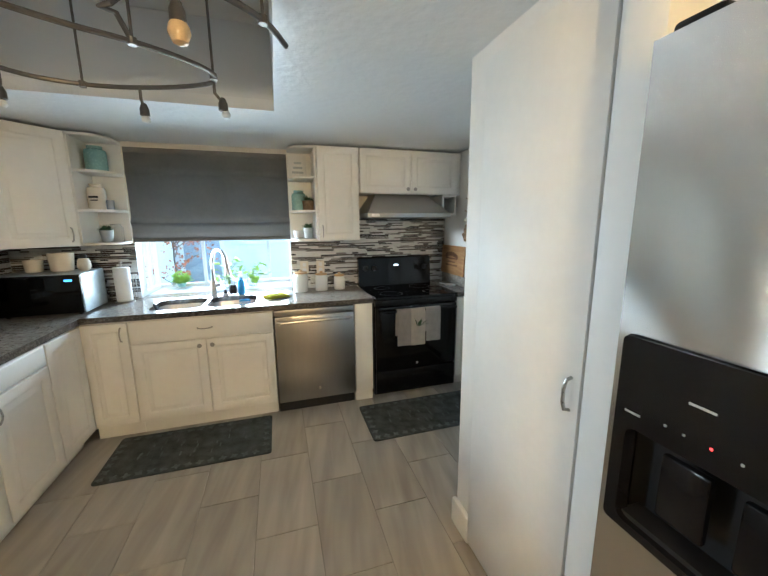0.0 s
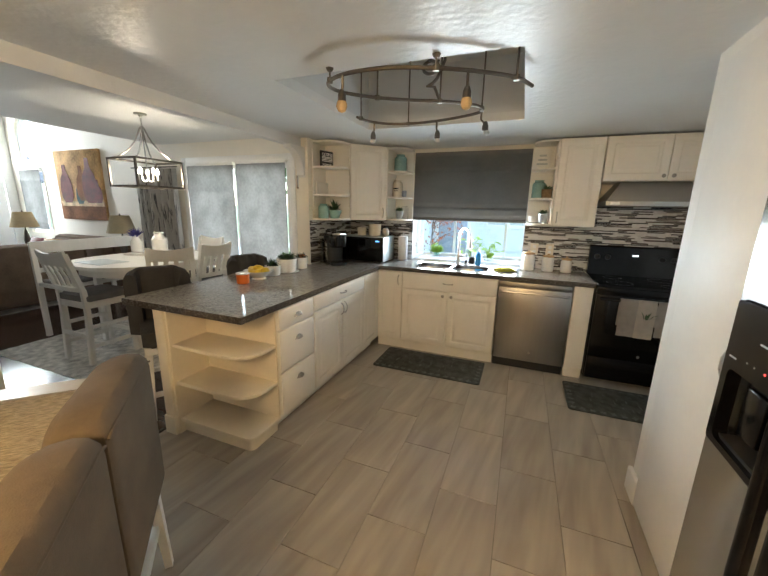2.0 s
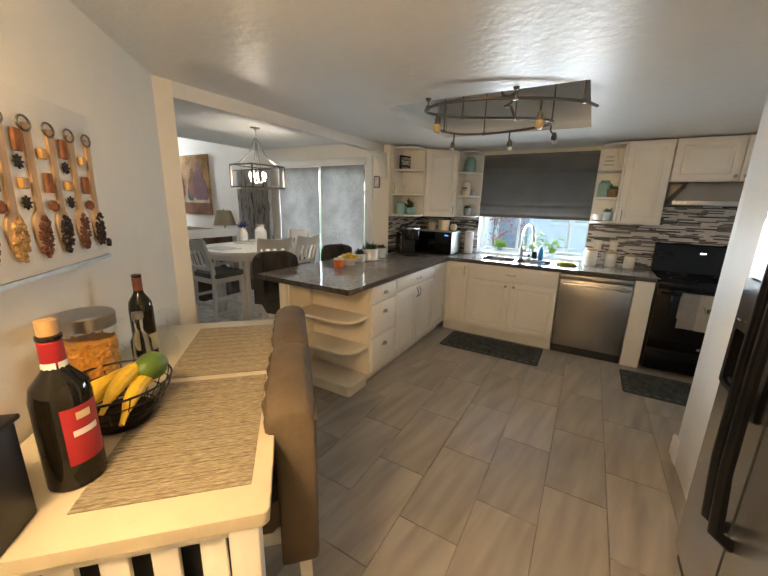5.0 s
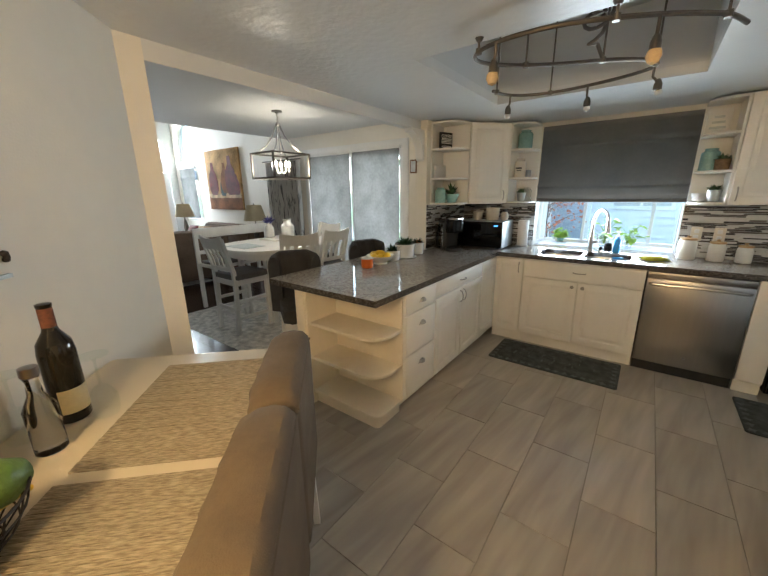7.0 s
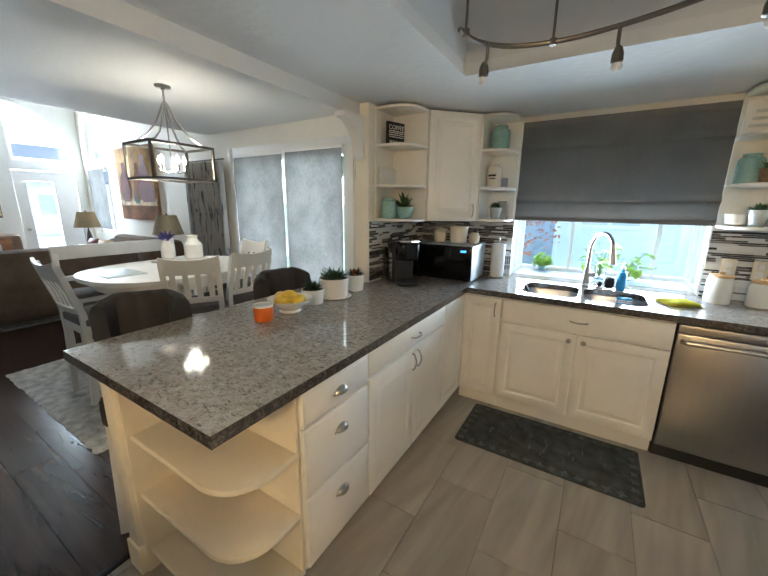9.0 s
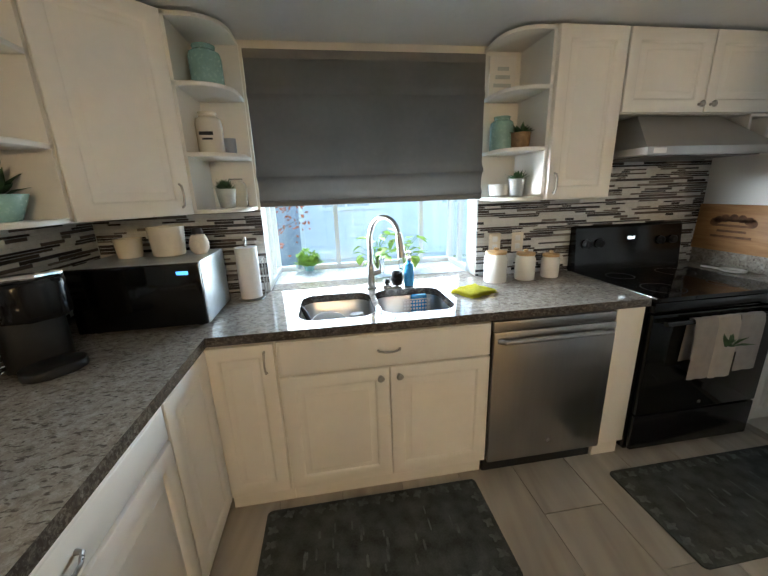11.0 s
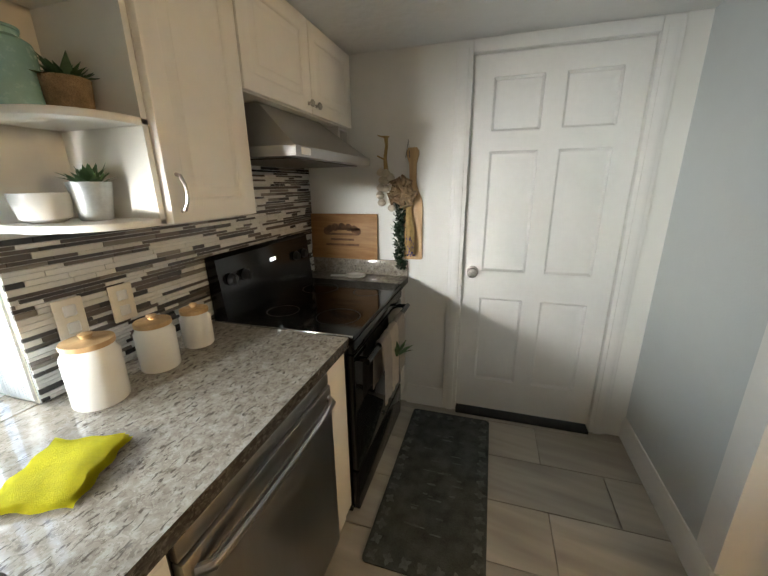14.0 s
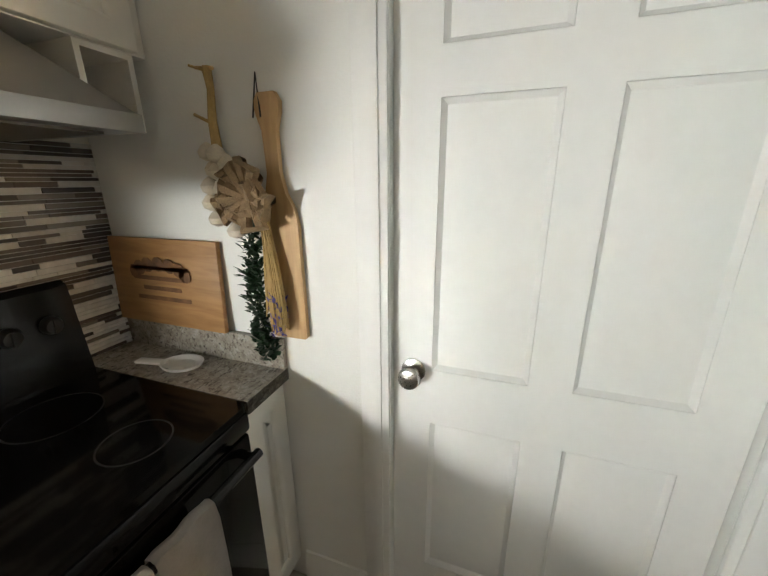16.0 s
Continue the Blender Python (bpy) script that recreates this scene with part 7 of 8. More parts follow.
# ---- dining room ----
def dining_chair(place, turn):
    """A white slat-back counter chair that faces +y."""
    t = thing("dining_chair", place, "white wooden slat-back chair with grey seat pad", "chair", "chairs round the dining table", turn)
    bm = bmesh.new()
    slab(bm, rounded(-0.22, -0.20, 0.22, 0.22, 0.04), 0.605, 0.66, 0.014)
    part("seat", bm, M["grey_seat"], t)
    part("seat_frame", mesh_box(-0.21, -0.20, 0.54, 0.21, 0.21, 0.604, 0.004), M["white_wood"], t)
    for x in (-0.21, 0.17):
        part("front_leg", mesh_box(x, 0.175, 0, x + 0.04, 0.215, 0.54, 0.003), M["white_wood"], t)
        bm = bmesh.new()
        skin(bm, [[bm.verts.new((x + dx, -0.205 + dy + off, z)) for dx, dy in ((0, 0), (0.04, 0), (0.04, 0.04), (0, 0.04))] for z, off in ((0, -0.03), (0.5, 0), (0.7, -0.005), (1.06, -0.10))])
        part("back_post", bm, M["white_wood"], t)
    for z0, z1, o0, o1, bow_ in ((0.94, 1.07, -0.07, -0.105, 0.03), (0.70, 0.745, -0.008, -0.02, 0.0)):
        bm = bmesh.new()
        rings = []
        for i in range(9):
            s = -1 + i / 4
            c = -0.02 * (1 - s * s)
            lift = bow_ * (s * s - 0.5)
            rings.append([bm.verts.new((s * 0.205, y + c, z)) for y, z in ((-0.20 + o0, z0), (-0.20 + o0 + 0.022, z0), (-0.20 + o1 + 0.022, z1 + lift), (-0.20 + o1, z1 + lift))])
        skin(bm, rings)
        part("back_rail", bm, M["white_wood"], t)
    for k in range(4):
        x = -0.13 + 0.0867 * k
        bm = bmesh.new()
        skin(bm, [[bm.verts.new((x + dx, y + dy, z)) for dx, dy in ((-0.021, 0), (0.021, 0), (0.021, 0.012), (-0.021, 0.012))] for y, z in ((-0.215, 0.74), (-0.235, 0.84), (-0.278, 0.945))])
        part("slat", bm, M["white_wood"], t)
    for b in ((-0.19, 0.185, 0.20, 0.19, 0.205, 0.24), (-0.19, -0.22, 0.26, 0.19, -0.20, 0.30), (-0.20, -0.19, 0.15, -0.18, 0.19, 0.19), (0.18, -0.19, 0.15, 0.20, 0.19, 0.19), (-0.20, -0.19, 0.34, -0.18, 0.19, 0.375), (0.18, -0.19, 0.34, 0.20, 0.19, 0.375)):
        part("stretcher", mesh_box(*b, 0.003), M["white_wood"], t)
    return t


ch = dining_chair((-3.75, 1.36, 0.012), 0)
for x, y, a in ((-3.37, 1.90, 55), (-3.38, 2.27, 90), (-3.86, 2.62, 180)):
    copy_thing(ch, pose(x, y, 0.012, 0, 0, a))

dt = thing("dining_table", (-3.83, 2.0, 0.012), "white oval counter-height dining table", "table")
bm = bmesh.new()
oval = [(0.60 * abs(math.cos(a)) ** 0.8 * math.copysign(1, math.cos(a)), 0.72 * abs(math.sin(a)) ** 0.8 * math.copysign(1, math.sin(a))) for a in np.linspace(0, 2 * math.pi, 49)[:-1]]
slab(bm, oval, 0.865, 0.90, 0.008)
part("tabletop", bm, M["white_wood"], dt)
bm = bmesh.new()
slab(bm, [(x * 0.86, y * 0.86) for x, y in oval], 0.78, 0.864)
part("apron", bm, M["white_wood"], dt)
for x in (-0.33, 0.27):
    for y in (-0.42, 0.36):
        part("leg", mesh_box(x, y, 0, x + 0.06, y + 0.06, 0.78, 0.006), M["white_wood"], dt)
t = thing("table_runner", (-3.9, 1.55, 0.912), "pale grey cloth placemat on the dining table", "placemat")
part("cloth", mesh_box(-0.20, -0.14, 0, 0.20, 0.14, 0.004, 0.001), M["zinc"], t)
t = thing("centrepiece_tray", (-4.12, 2.22, 0.912), "wooden tray with vases on the dining table", "tray", turn=15)
part("tray", mesh_box(-0.17, -0.22, 0, 0.17, 0.22, 0.025, 0.005), M["white_wood"], t)
for x, y, h, r in ((-4.22, 2.13, 0.20, 0.062), (-4.05, 2.30, 0.235, 0.085)):
    t = thing("ceramic_vase", (x, y, 0.938), "white speckled ceramic milk-churn vase", "vase", "vases on the dining table")
    vessel(t, "body", [(r * 0.85, 0), (r, 0.01), (r, h * 0.62), (r * 0.6, h * 0.8), (r * 0.55, h * 0.9), (r * 0.72, h), (r * 0.62, h), (r * 0.45, h * 0.88)], M["ceramic"])
bm = bmesh.new()
leafy(bm, (0, 0, 0), 60, 0.03, 0.11, 0.03, 0.9, 51)
single("blue_flowers", bm, M["lavender"], "dried blue flowers in the vase", "flowers", (-4.22, 2.13, 1.115))

bn = thing("bench", (-4.62, 1.95, 0.012), "white wooden bench with a railed back", "bench")
part("seat", mesh_box(-0.19, -0.55, 0.58, 0.20, 0.55, 0.62, 0.006), M["white_wood"], bn)
part("cushion", mesh_box(-0.15, -0.53, 0.621, 0.19, 0.53, 0.66, 0.012), M["grey_seat"], bn)
part("top_rail", mesh_box(-0.22, -0.56, 0.94, -0.19, 0.56, 1.07, 0.006), M["white_wood"], bn)
part("low_rail", mesh_box(-0.21, -0.56, 0.73, -0.19, 0.56, 0.78, 0.004), M["white_wood"], bn)
for y in (-0.56, 0.51):
    part("back_post", mesh_box(-0.225, y, 0, -0.185, y + 0.05, 1.0, 0.004), M["white_wood"], bn)
    part("front_leg", mesh_box(0.15, y, 0, 0.20, y + 0.05, 0.58, 0.004), M["white_wood"], bn)

t = thing("dining_rug", (-3.85, 2.0, 0), "pale shaggy patterned rug under the dining table", "rug")
bm = bmesh.new()
rnd = random.Random(5)
nx, ny = 46, 50
grid = [[bm.verts.new((-0.93 + 1.86 * i / nx + rnd.uniform(-0.008, 0.008), -1.08 + 2.16 * j / ny + rnd.uniform(-0.008, 0.008), 0.004 + (0.0 if i in (0, nx) or j in (0, ny) else rnd.uniform(0.001, 0.008)))) for j in range(ny + 1)] for i in range(nx + 1)]
for i in range(nx):
    for j in range(ny):
        bm.faces.new((grid[i][j], grid[i + 1][j], grid[i + 1][j + 1], grid[i][j + 1]))
part("rug_body", bm, M["shaggy"], t)

# chandelier: a rectangular lantern
cl = thing("chandelier", (-3.63, 1.96, 1.68), "bronze lantern chandelier with lit candle bulbs", "chandelier")
bm = bmesh.new()
a_, h_, e_ = 0.25, 0.265, 0.20
for z in (0, h_):
    for p, q in (((-e_, -a_), (e_, -a_)), ((e_, -a_), (e_, a_)), ((e_, a_), (-e_, a_)), ((-e_, a_), (-e_, -a_))):
        box(bm, min(p[0], q[0]) - 0.009, min(p[1], q[1]) - 0.009, z - 0.009, max(p[0], q[0]) + 0.009, max(p[1], q[1]) + 0.009, z + 0.009)
for x in (-e_, e_):
    for y in (-a_, a_):
        box(bm, x - 0.009, y - 0.009, 0, x + 0.009, y + 0.009, h_)
part("cage", bm, M["bronze"], cl)
for x in (-e_, e_):
    for y in (-a_, a_):
        bm = bmesh.new()
        tube(bm, [(x * f, y * f, z) for f, z in ((1, h_), (0.72, h_ + 0.025), (0.45, h_ + 0.09), (0.22, h_ + 0.19), (0.10, h_ + 0.28), (0.05, h_ + 0.32))], 0.008, 6)
        part("arm", bm, M["nickel"], cl)
bm = bmesh.new()
lathe(bm, [(0.02, h_ + 0.30), (0.022, h_ + 0.32), (0.012, h_ + 0.335), (0.006, h_ + 0.34)], n=14)
for k in range(4):
    tube(bm, [(0.0, 0.008 * math.cos(q) if k % 2 else 0, h_ + 0.35 + 0.024 * k + 0.014 * math.sin(q)) if k % 2 else (0.008 * math.cos(q), 0, h_ + 0.35 + 0.024 * k + 0.014 * math.sin(q)) for q in np.linspace(0, 5.6, 9)], 0.0025, 5, close=True)
part("chain", bm, M["nickel"], cl)
bm = bmesh.new()
lathe(bm, [(0.012, 0.69), (0.02, 0.70), (0.055, 0.705), (0.06, 0.72)], n=20)
part("ceiling_rose", bm, M["nickel"], cl)
bm = bmesh.new()
rod(bm, (0, 0, 0.06), (0, 0, h_ + 0.31), 0.006)
part("stem", bm, M["nickel"], cl)
for k in range(5):
    a = 2 * math.pi * k / 5
    x, y = 0.095 * math.cos(a), 0.095 * math.sin(a)
    bm = bmesh.new()
    tube(bm, [(0, 0, 0.07), (x * 0.6, y * 0.6, 0.055), (x, y, 0.075)], 0.004, 6)
    lathe(bm, [(0.014, 0.075), (0.011, 0.08), (0.010, 0.125)], (x, y, 0), 12)
    c = part("candle", bm, M["nickel"], cl)
    bm = bmesh.new()
    lathe(bm, [(0.008, 0.126), (0.017, 0.145), (0.015, 0.165), (0.003, 0.195)], (x, y, 0), 12)
    part("bulb", bm, M["bulb"], c, "lit flame bulb")

# curtain beside the patio door
t = thing("curtain", (-5.33, 3.27, 0), "grey and white birch-patterned curtain", "curtain")
M["birch"] = streaked("birch_print_cloth", (0.10, 0.10, 0.105), (0.62, 0.60, 0.57), "z", 26, 0.9, per_piece=False, lo=0.36, hi=0.46)
bm = bmesh.new()
rows = []
for j in range(2):
    z = 0.02 + 2.02 * j
    rows.append([bm.verts.new((-0.46 + 0.92 * i / 72, 0.035 * math.sin(i * 0.62) + 0.012 * math.sin(i * 0.21 + j), z)) for i in range(73)])
for i in range(72):
    bm.faces.new((rows[0][i], rows[0][i + 1], rows[1][i + 1], rows[1][i]))
bmesh.ops.solidify(bm, geom=list(bm.faces), thickness=0.003)
part("cloth", bm, M["birch"], t)
bm = bmesh.new()
rod(bm, (-0.52, 0.0, 2.06), (0.5, 0.0, 2.06), 0.011)
part("rod", bm, M["bronze"], t)
t = thing("thermostat", (-2.69, BACK - 0.003, 1.83), "small dark framed plaque on the wall", "plaque")
part("frame", mesh_box(-0.05, -0.02, -0.085, 0.05, 0, 0.085, 0.004), M["burn"], t)
part("face", mesh_box(-0.036, -0.022, -0.068, 0.036, -0.0195, 0.068), M["zinc"], t)

# ---- living room ----
roman_blind("side_window_shade", (-8.87, 3.32, 0), 0.70, 2.13, 1.0, [(0.2, 0.01), (0.9, 0.015)], M["patio_shade"], "grey linen shade, lowered over the side window")
M["canvas_a"] = mat("painted_canvas_ochre", (0.50, 0.30, 0.13), 0.8, vary=0.5, scale=3, bump=0.2, bump_scale=90, spec=0.1)
M["canvas_b"] = mat("painted_canvas_brown", (0.22, 0.10, 0.05), 0.8, vary=0.5, scale=3, bump=0.2, bump_scale=90, spec=0.1)
M["paint_red"] = mat("oil_paint_red", (0.13, 0.02, 0.018), 0.6, vary=0.4, scale=9, spec=0.1)
M["paint_teal"] = mat("oil_paint_teal", (0.03, 0.07, 0.07), 0.6, vary=0.4, scale=9, spec=0.1)
M["paint_tan"] = mat("oil_paint_tan", (0.52, 0.36, 0.20), 0.6, vary=0.4, scale=9, spec=0.1)
t = thing("painting", (-7.35, BACK - 0.002, 1.80), "still-life canvas of red jars and a teal bottle", "painting")
part("canvas", mesh_box(-0.64, -0.04, -0.60, 0.64, 0, 0.60, 0.003), M["canvas_a"], t)
part("painted_table", mesh_box(-0.635, -0.043, -0.595, 0.635, -0.0405, -0.30), M["canvas_b"], t)
part("painted_board", mesh_box(-0.60, -0.0445, -0.36, 0.62, -0.043, -0.27), M["paint_tan"], t)
for x, s, m, z in ((-0.38, 1.0, "paint_red", -0.30), (-0.02, 0.62, "paint_teal", -0.32), (0.30, 1.15, "paint_red", -0.30), (0.08, 0.9, "canvas_b", -0.26), (0.50, 0.6, "paint_red", -0.30)):
    bm = bmesh.new()
    prof = [(0.10, 0), (0.17, 0.10), (0.18, 0.25), (0.14, 0.42), (0.06, 0.52), (0.05, 0.66)]
    plate(bm, [(x + r * s, z + q * s) for r, q in prof] + [(x - r * s, z + q * s) for r, q in reversed(prof)], [], -0.0465 - 0.0006 * abs(x), -0.0455)
    part("painted_jar", turned(bm, X_WALL), M[m], t)
rnd = random.Random(8)
for k, (z0, z1) in enumerate(((1.20, 1.66), (1.80, 2.30), (2.43, 2.91))):
    t = thing("wide_canvas", (WEST, 1.38, z0), "wide abstract canvas in reds and ochres", "painting", "three stacked canvases")
    h = z1 - z0
    part("canvas", mesh_box(0.001, -0.69, 0, 0.04, 0.69, h, 0.003), M[("canvas_b", "canvas_a", "canvas_b")[k]], t)
    for q in range(15):
        y, z = rnd.uniform(-0.62, 0.5), rnd.uniform(0.02, h - 0.2)
        w_, hh = rnd.uniform(0.08, 0.3), rnd.uniform(0.1, 0.26)
        part("paint_patch", mesh_box(0.0395, y, z, 0.0402 + 0.0004 * q, min(0.68, y + w_), min(h - 0.01, z + hh)), M[rnd.choice(("paint_red", "paint_teal", "paint_tan", "canvas_a", "canvas_b", "cream_label"))], t)


def cushion(bm, x0, y0, z0, x1, y1, z1):
    box(bm, x0, y0, z0, x1, y1, z1, min(x1 - x0, y1 - y0, z1 - z0) * 0.32)


def sofa(place, turn, w, label, pillows=()):
    """A padded sofa that faces +y."""
    t = thing("sofa", place, label, "sofa", "living room sofas", turn)
    part("base", mesh_box(-w / 2 + 0.04, -0.40, 0.08, w / 2 - 0.04, 0.42, 0.32, 0.02), M["sofa"], t)
    bm = bmesh.new()
    cushion(bm, -w / 2, -0.46, 0.10, w / 2, -0.20, 0.93)
    part("back", bm, M["sofa"], t)
    for x in (-w / 2, w / 2 - 0.2):
        bm = bmesh.new()
        cushion(bm, x, -0.42, 0.06, x + 0.2, 0.44, 0.64)
        part("arm", bm, M["sofa"], t)
    n = 3 if w > 1.8 else 2
    for k in range(n):
        a = -w / 2 + 0.2 + (w - 0.4) * k / n
        bm = bmesh.new()
        cushion(bm, a + 0.005, -0.22, 0.32, a + (w - 0.4) / n - 0.005, 0.43, 0.48)
        part("seat_cushion", bm, M["sofa"], t)
        bm = bmesh.new()
        cushion(bm, a + 0.005, -0.24, 0.47, a + (w - 0.4) / n - 0.005, -0.04, 0.88)
        part("back_cushion", bm, M["sofa"], t)
    for x in (-w / 2 + 0.06, w / 2 - 0.12):
        for y in (-0.36, 0.34):
            part("foot", mesh_box(x, y, 0, x + 0.06, y + 0.06, 0.08), M["burn"], t)
    return t


def pillow(place, turn, material, label):
    bm = bmesh.new()
    rings = []
    for i in range(9):
        s = -1 + i / 4
        th = 0.075 * (1 - s ** 4) + 0.004
        rings.append([bm.verts.new((x * 0.21, th * math.copysign(1, sgn) * (1 - abs(x) ** 4) if abs(x) < 1 else 0.0, s * 0.21)) for x, sgn in ((-1, 1), (-0.6, 1), (0, 1), (0.6, 1), (1, 1), (0.6, -1), (0, -1), (-0.6, -1))])
    skin(bm, rings)
    single("throw_pillow", turned(bm, pose(0, 0, 0.21, 14, 0, 0)), material, label, "pillow", place, turn, "throw pillows")


sofa((-6.62, 1.85, 0), 90, 1.55, "brown padded sofa seen from behind")
sofa((-8.98, 1.35, 0), -90, 1.7, "brown sofa with pillows against the far wall")
sofa((-7.0, 2.86, 0), 180, 1.9, "brown sofa with pillows under the painting")
for p, a, m, l in (((-8.72, 0.85, 0.48), -90, "ceramic", "white throw pillow on the sofa"), ((-8.74, 1.25, 0.48), -80, "canvas_a", "flowered tan throw pillow on the sofa"), ((-8.74, 1.75, 0.48), -95, "canvas_b", "flowered brown throw pillow on the sofa"), ((-7.5, 2.62, 0.5), 180, "paint_red", "dark red throw pillow on the sofa"), ((-6.5, 2.62, 0.5), 170, "towel", "beige throw pillow on the sofa"), ((-7.05, 2.60, 0.5), 185, "paint_tan", "tan throw pillow on the sofa")):
    pillow(p, a, M[m], l)


def side_table(name, place, w, d, h, label):
    t = thing(name, place, label, "table")
    part("top", mesh_box(-w / 2, -d / 2, h - 0.03, w / 2, d / 2, h, 0.008), M["white_wood"], t)
    part("shelf", mesh_box(-w / 2 + 0.04, -d / 2 + 0.04, 0.14, w / 2 - 0.04, d / 2 - 0.04, 0.165), M["white_wood"], t)
    for x in (-w / 2 + 0.03, w / 2 - 0.08):
        for y in (-d / 2 + 0.03, d / 2 - 0.08):
            part("leg", mesh_box(x, y, 0, x + 0.05, y + 0.05, h - 0.03, 0.004), M["white_wood"], t)


side_table("coffee_table", (-7.75, 1.45, 0.01), 0.6, 1.0, 0.46, "white wooden coffee table")
side_table("end_table", (-5.80, 3.0, 0), 0.45, 0.45, 0.62, "white wooden end table")
side_table("end_table", (-8.4, 2.9, 0), 0.5, 0.5, 0.62, "white wooden end table")
for x, y in ((-5.80, 2.96), (-8.35, 2.88)):
    t = thing("table_lamp", (x, y, 0.62), "table lamp with tapered linen shade", "lamp", "table lamps")
    vessel(t, "base", [(0.07, 0), (0.07, 0.015), (0.025, 0.03), (0.035, 0.10), (0.05, 0.20), (0.03, 0.32), (0.012, 0.38), (0.008, 0.44)], M["bronze"])
    vessel(t, "shade", [(0.20, 0.43), (0.125, 0.70), (0.122, 0.70), (0.197, 0.43)], M["lampshade"], n=32)
    vessel(t, "finial", [(0.006, 0.69), (0.012, 0.71), (0.004, 0.73)], M["bronze"], n=10)
for x, y, h in ((-7.7, 1.25, 0.28), (-7.8, 1.62, 0.36), (-7.62, 1.45, 0.22)):
    t = thing("candle_holder", (x, y, 0.47), "white pillar candle on the coffee table", "candle", "candles")
    vessel(t, "stand", [(0.05, 0), (0.05, 0.01), (0.015, 0.03), (0.015, h - 0.1), (0.045, h - 0.09), (0.045, h - 0.08)], M["white_wood"], n=16)
    vessel(t, "candle", [(0.035, h - 0.08), (0.035, h + 0.05), (0.002, h + 0.05)], M["ceramic"], n=16)
bm = bmesh.new()
leafy(bm, (0, 0, 0), 60, 0.05, 0.16, 0.04, 0.8, 61)
single("green_arrangement", bm, M["leaf"], "green leaf arrangement on the coffee table", "plant", (-7.9, 1.4, 0.50))
bm = bmesh.new()
leafy(bm, (0, 0, 0), 40, 0.04, 0.16, 0.03, 0.8, 62)
single("small_plant", bm, M["leaf_dark"], "small dark leafy plant on the end table", "plant", (-8.55, 2.75, 0.62))
t = thing("living_rug", (-7.45, 1.45, 0), "pale rug with diamond pattern", "rug")
part("pile", mesh_box(-1.15, -0.85, 0, 1.15, 0.85, 0.012, 0.004), M["shaggy"], t)
bm = bmesh.new()
for i in range(9):
    for s in (-1, 1):
        x = -1.1 + 0.26 * i
        p = [(x, -0.83 * s), (x + 0.03, -0.83 * s), (min(1.13, x + 0.53), 0.83 * s), (min(1.10, x + 0.50), 0.83 * s)]
        if x + 0.5 < 1.1:
            bm.faces.new([bm.verts.new((a, b, 0.0125 + 0.0003 * (s + 1))) for a, b in p])
part("diamonds", bm, M["towel_grey"], t)
# orb light of the living room
t = thing("orb_chandelier", (-7.0, 1.0, 2.26), "dark metal orb chandelier with candle bulbs", "chandelier")
for k, m_ in enumerate((pose(0, 0, 0), pose(0, 0, 0, 90, 0, 0), pose(0, 0, 0, 90, 0, 90), pose(0, 0, 0, 60, 0, 45))):
    bm = bmesh.new()
    tube(bm, arc((0, 0, 0), 0.27, 0.27, 0, 350, 35), 0.009, 6, close=True)
    part("hoop", turned(bm, m_), M["black_iron"], t)
bm = bmesh.new()
rod(bm, (0, 0, -0.15), (0, 0, 1.74), 0.007)
part("stem", bm, M["black_iron"], t)
for k in range(4):
    a = k * math.pi / 2 + 0.4
    bm = bmesh.new()
    tube(bm, [(0, 0, -0.1), (0.1 * math.cos(a), 0.1 * math.sin(a), -0.12), (0.15 * math.cos(a), 0.15 * math.sin(a), -0.05)], 0.005, 6)
    c = part("candle", bm, M["black_iron"], t)
    bm = bmesh.new()
    lathe(bm, [(0.009, -0.05), (0.018, -0.02), (0.004, 0.03)], (0.15 * math.cos(a), 0.15 * math.sin(a), 0), 10)
    part("bulb", bm, M["bulb"], c, "lit flame bulb")


# ---- outside ----
bm = bmesh.new()
box(bm, -2500, 3.55, -0.55, 2500, 2500, -0.35)
box(bm, -2500, -2500, -0.55, 2500, 3.55, -0.35)
structure("ground", bm, M["grass"], "green lawn round the house", "ground")
M["concrete"] = mat("pale_concrete", (0.48, 0.46, 0.43), 0.85, vary=0.15, scale=2, bump=0.3, bump_scale=40)
# added pale slab, so that the gap between the shades looks bright, not green
structure("patio_paving", mesh_box(-6.4, 3.56, -0.36, -2.4, 8.2, -0.28), M["concrete"], "pale concrete slab added to brighten the gap between the patio shades", "patio")
# added pale ground that brightens the view through the front door's pane
structure("driveway", mesh_box(-60, -14, -0.36, -9.7, 14, -0.30), M["concrete"], "pale concrete slab added to brighten the front door's pane", "driveway")
far = thing("street_house", (-26, 2.5, -0.35), "pale tan house across the street", "house")
part("wall", mesh_box(-6, -9, 0, 0, 9, 3.2), M["ceramic_cream"], far)
bm = bmesh.new()
skin(bm, [[bm.verts.new((x, y, z)) for x, z in ((0.7, 3.0), (-3, 5.0), (-6.7, 3.0), (-6.7, 2.85), (-3, 4.8), (0.7, 2.85))] for y in (-9.5, 9.5)])
part("roof", bm, M["roof"], far)
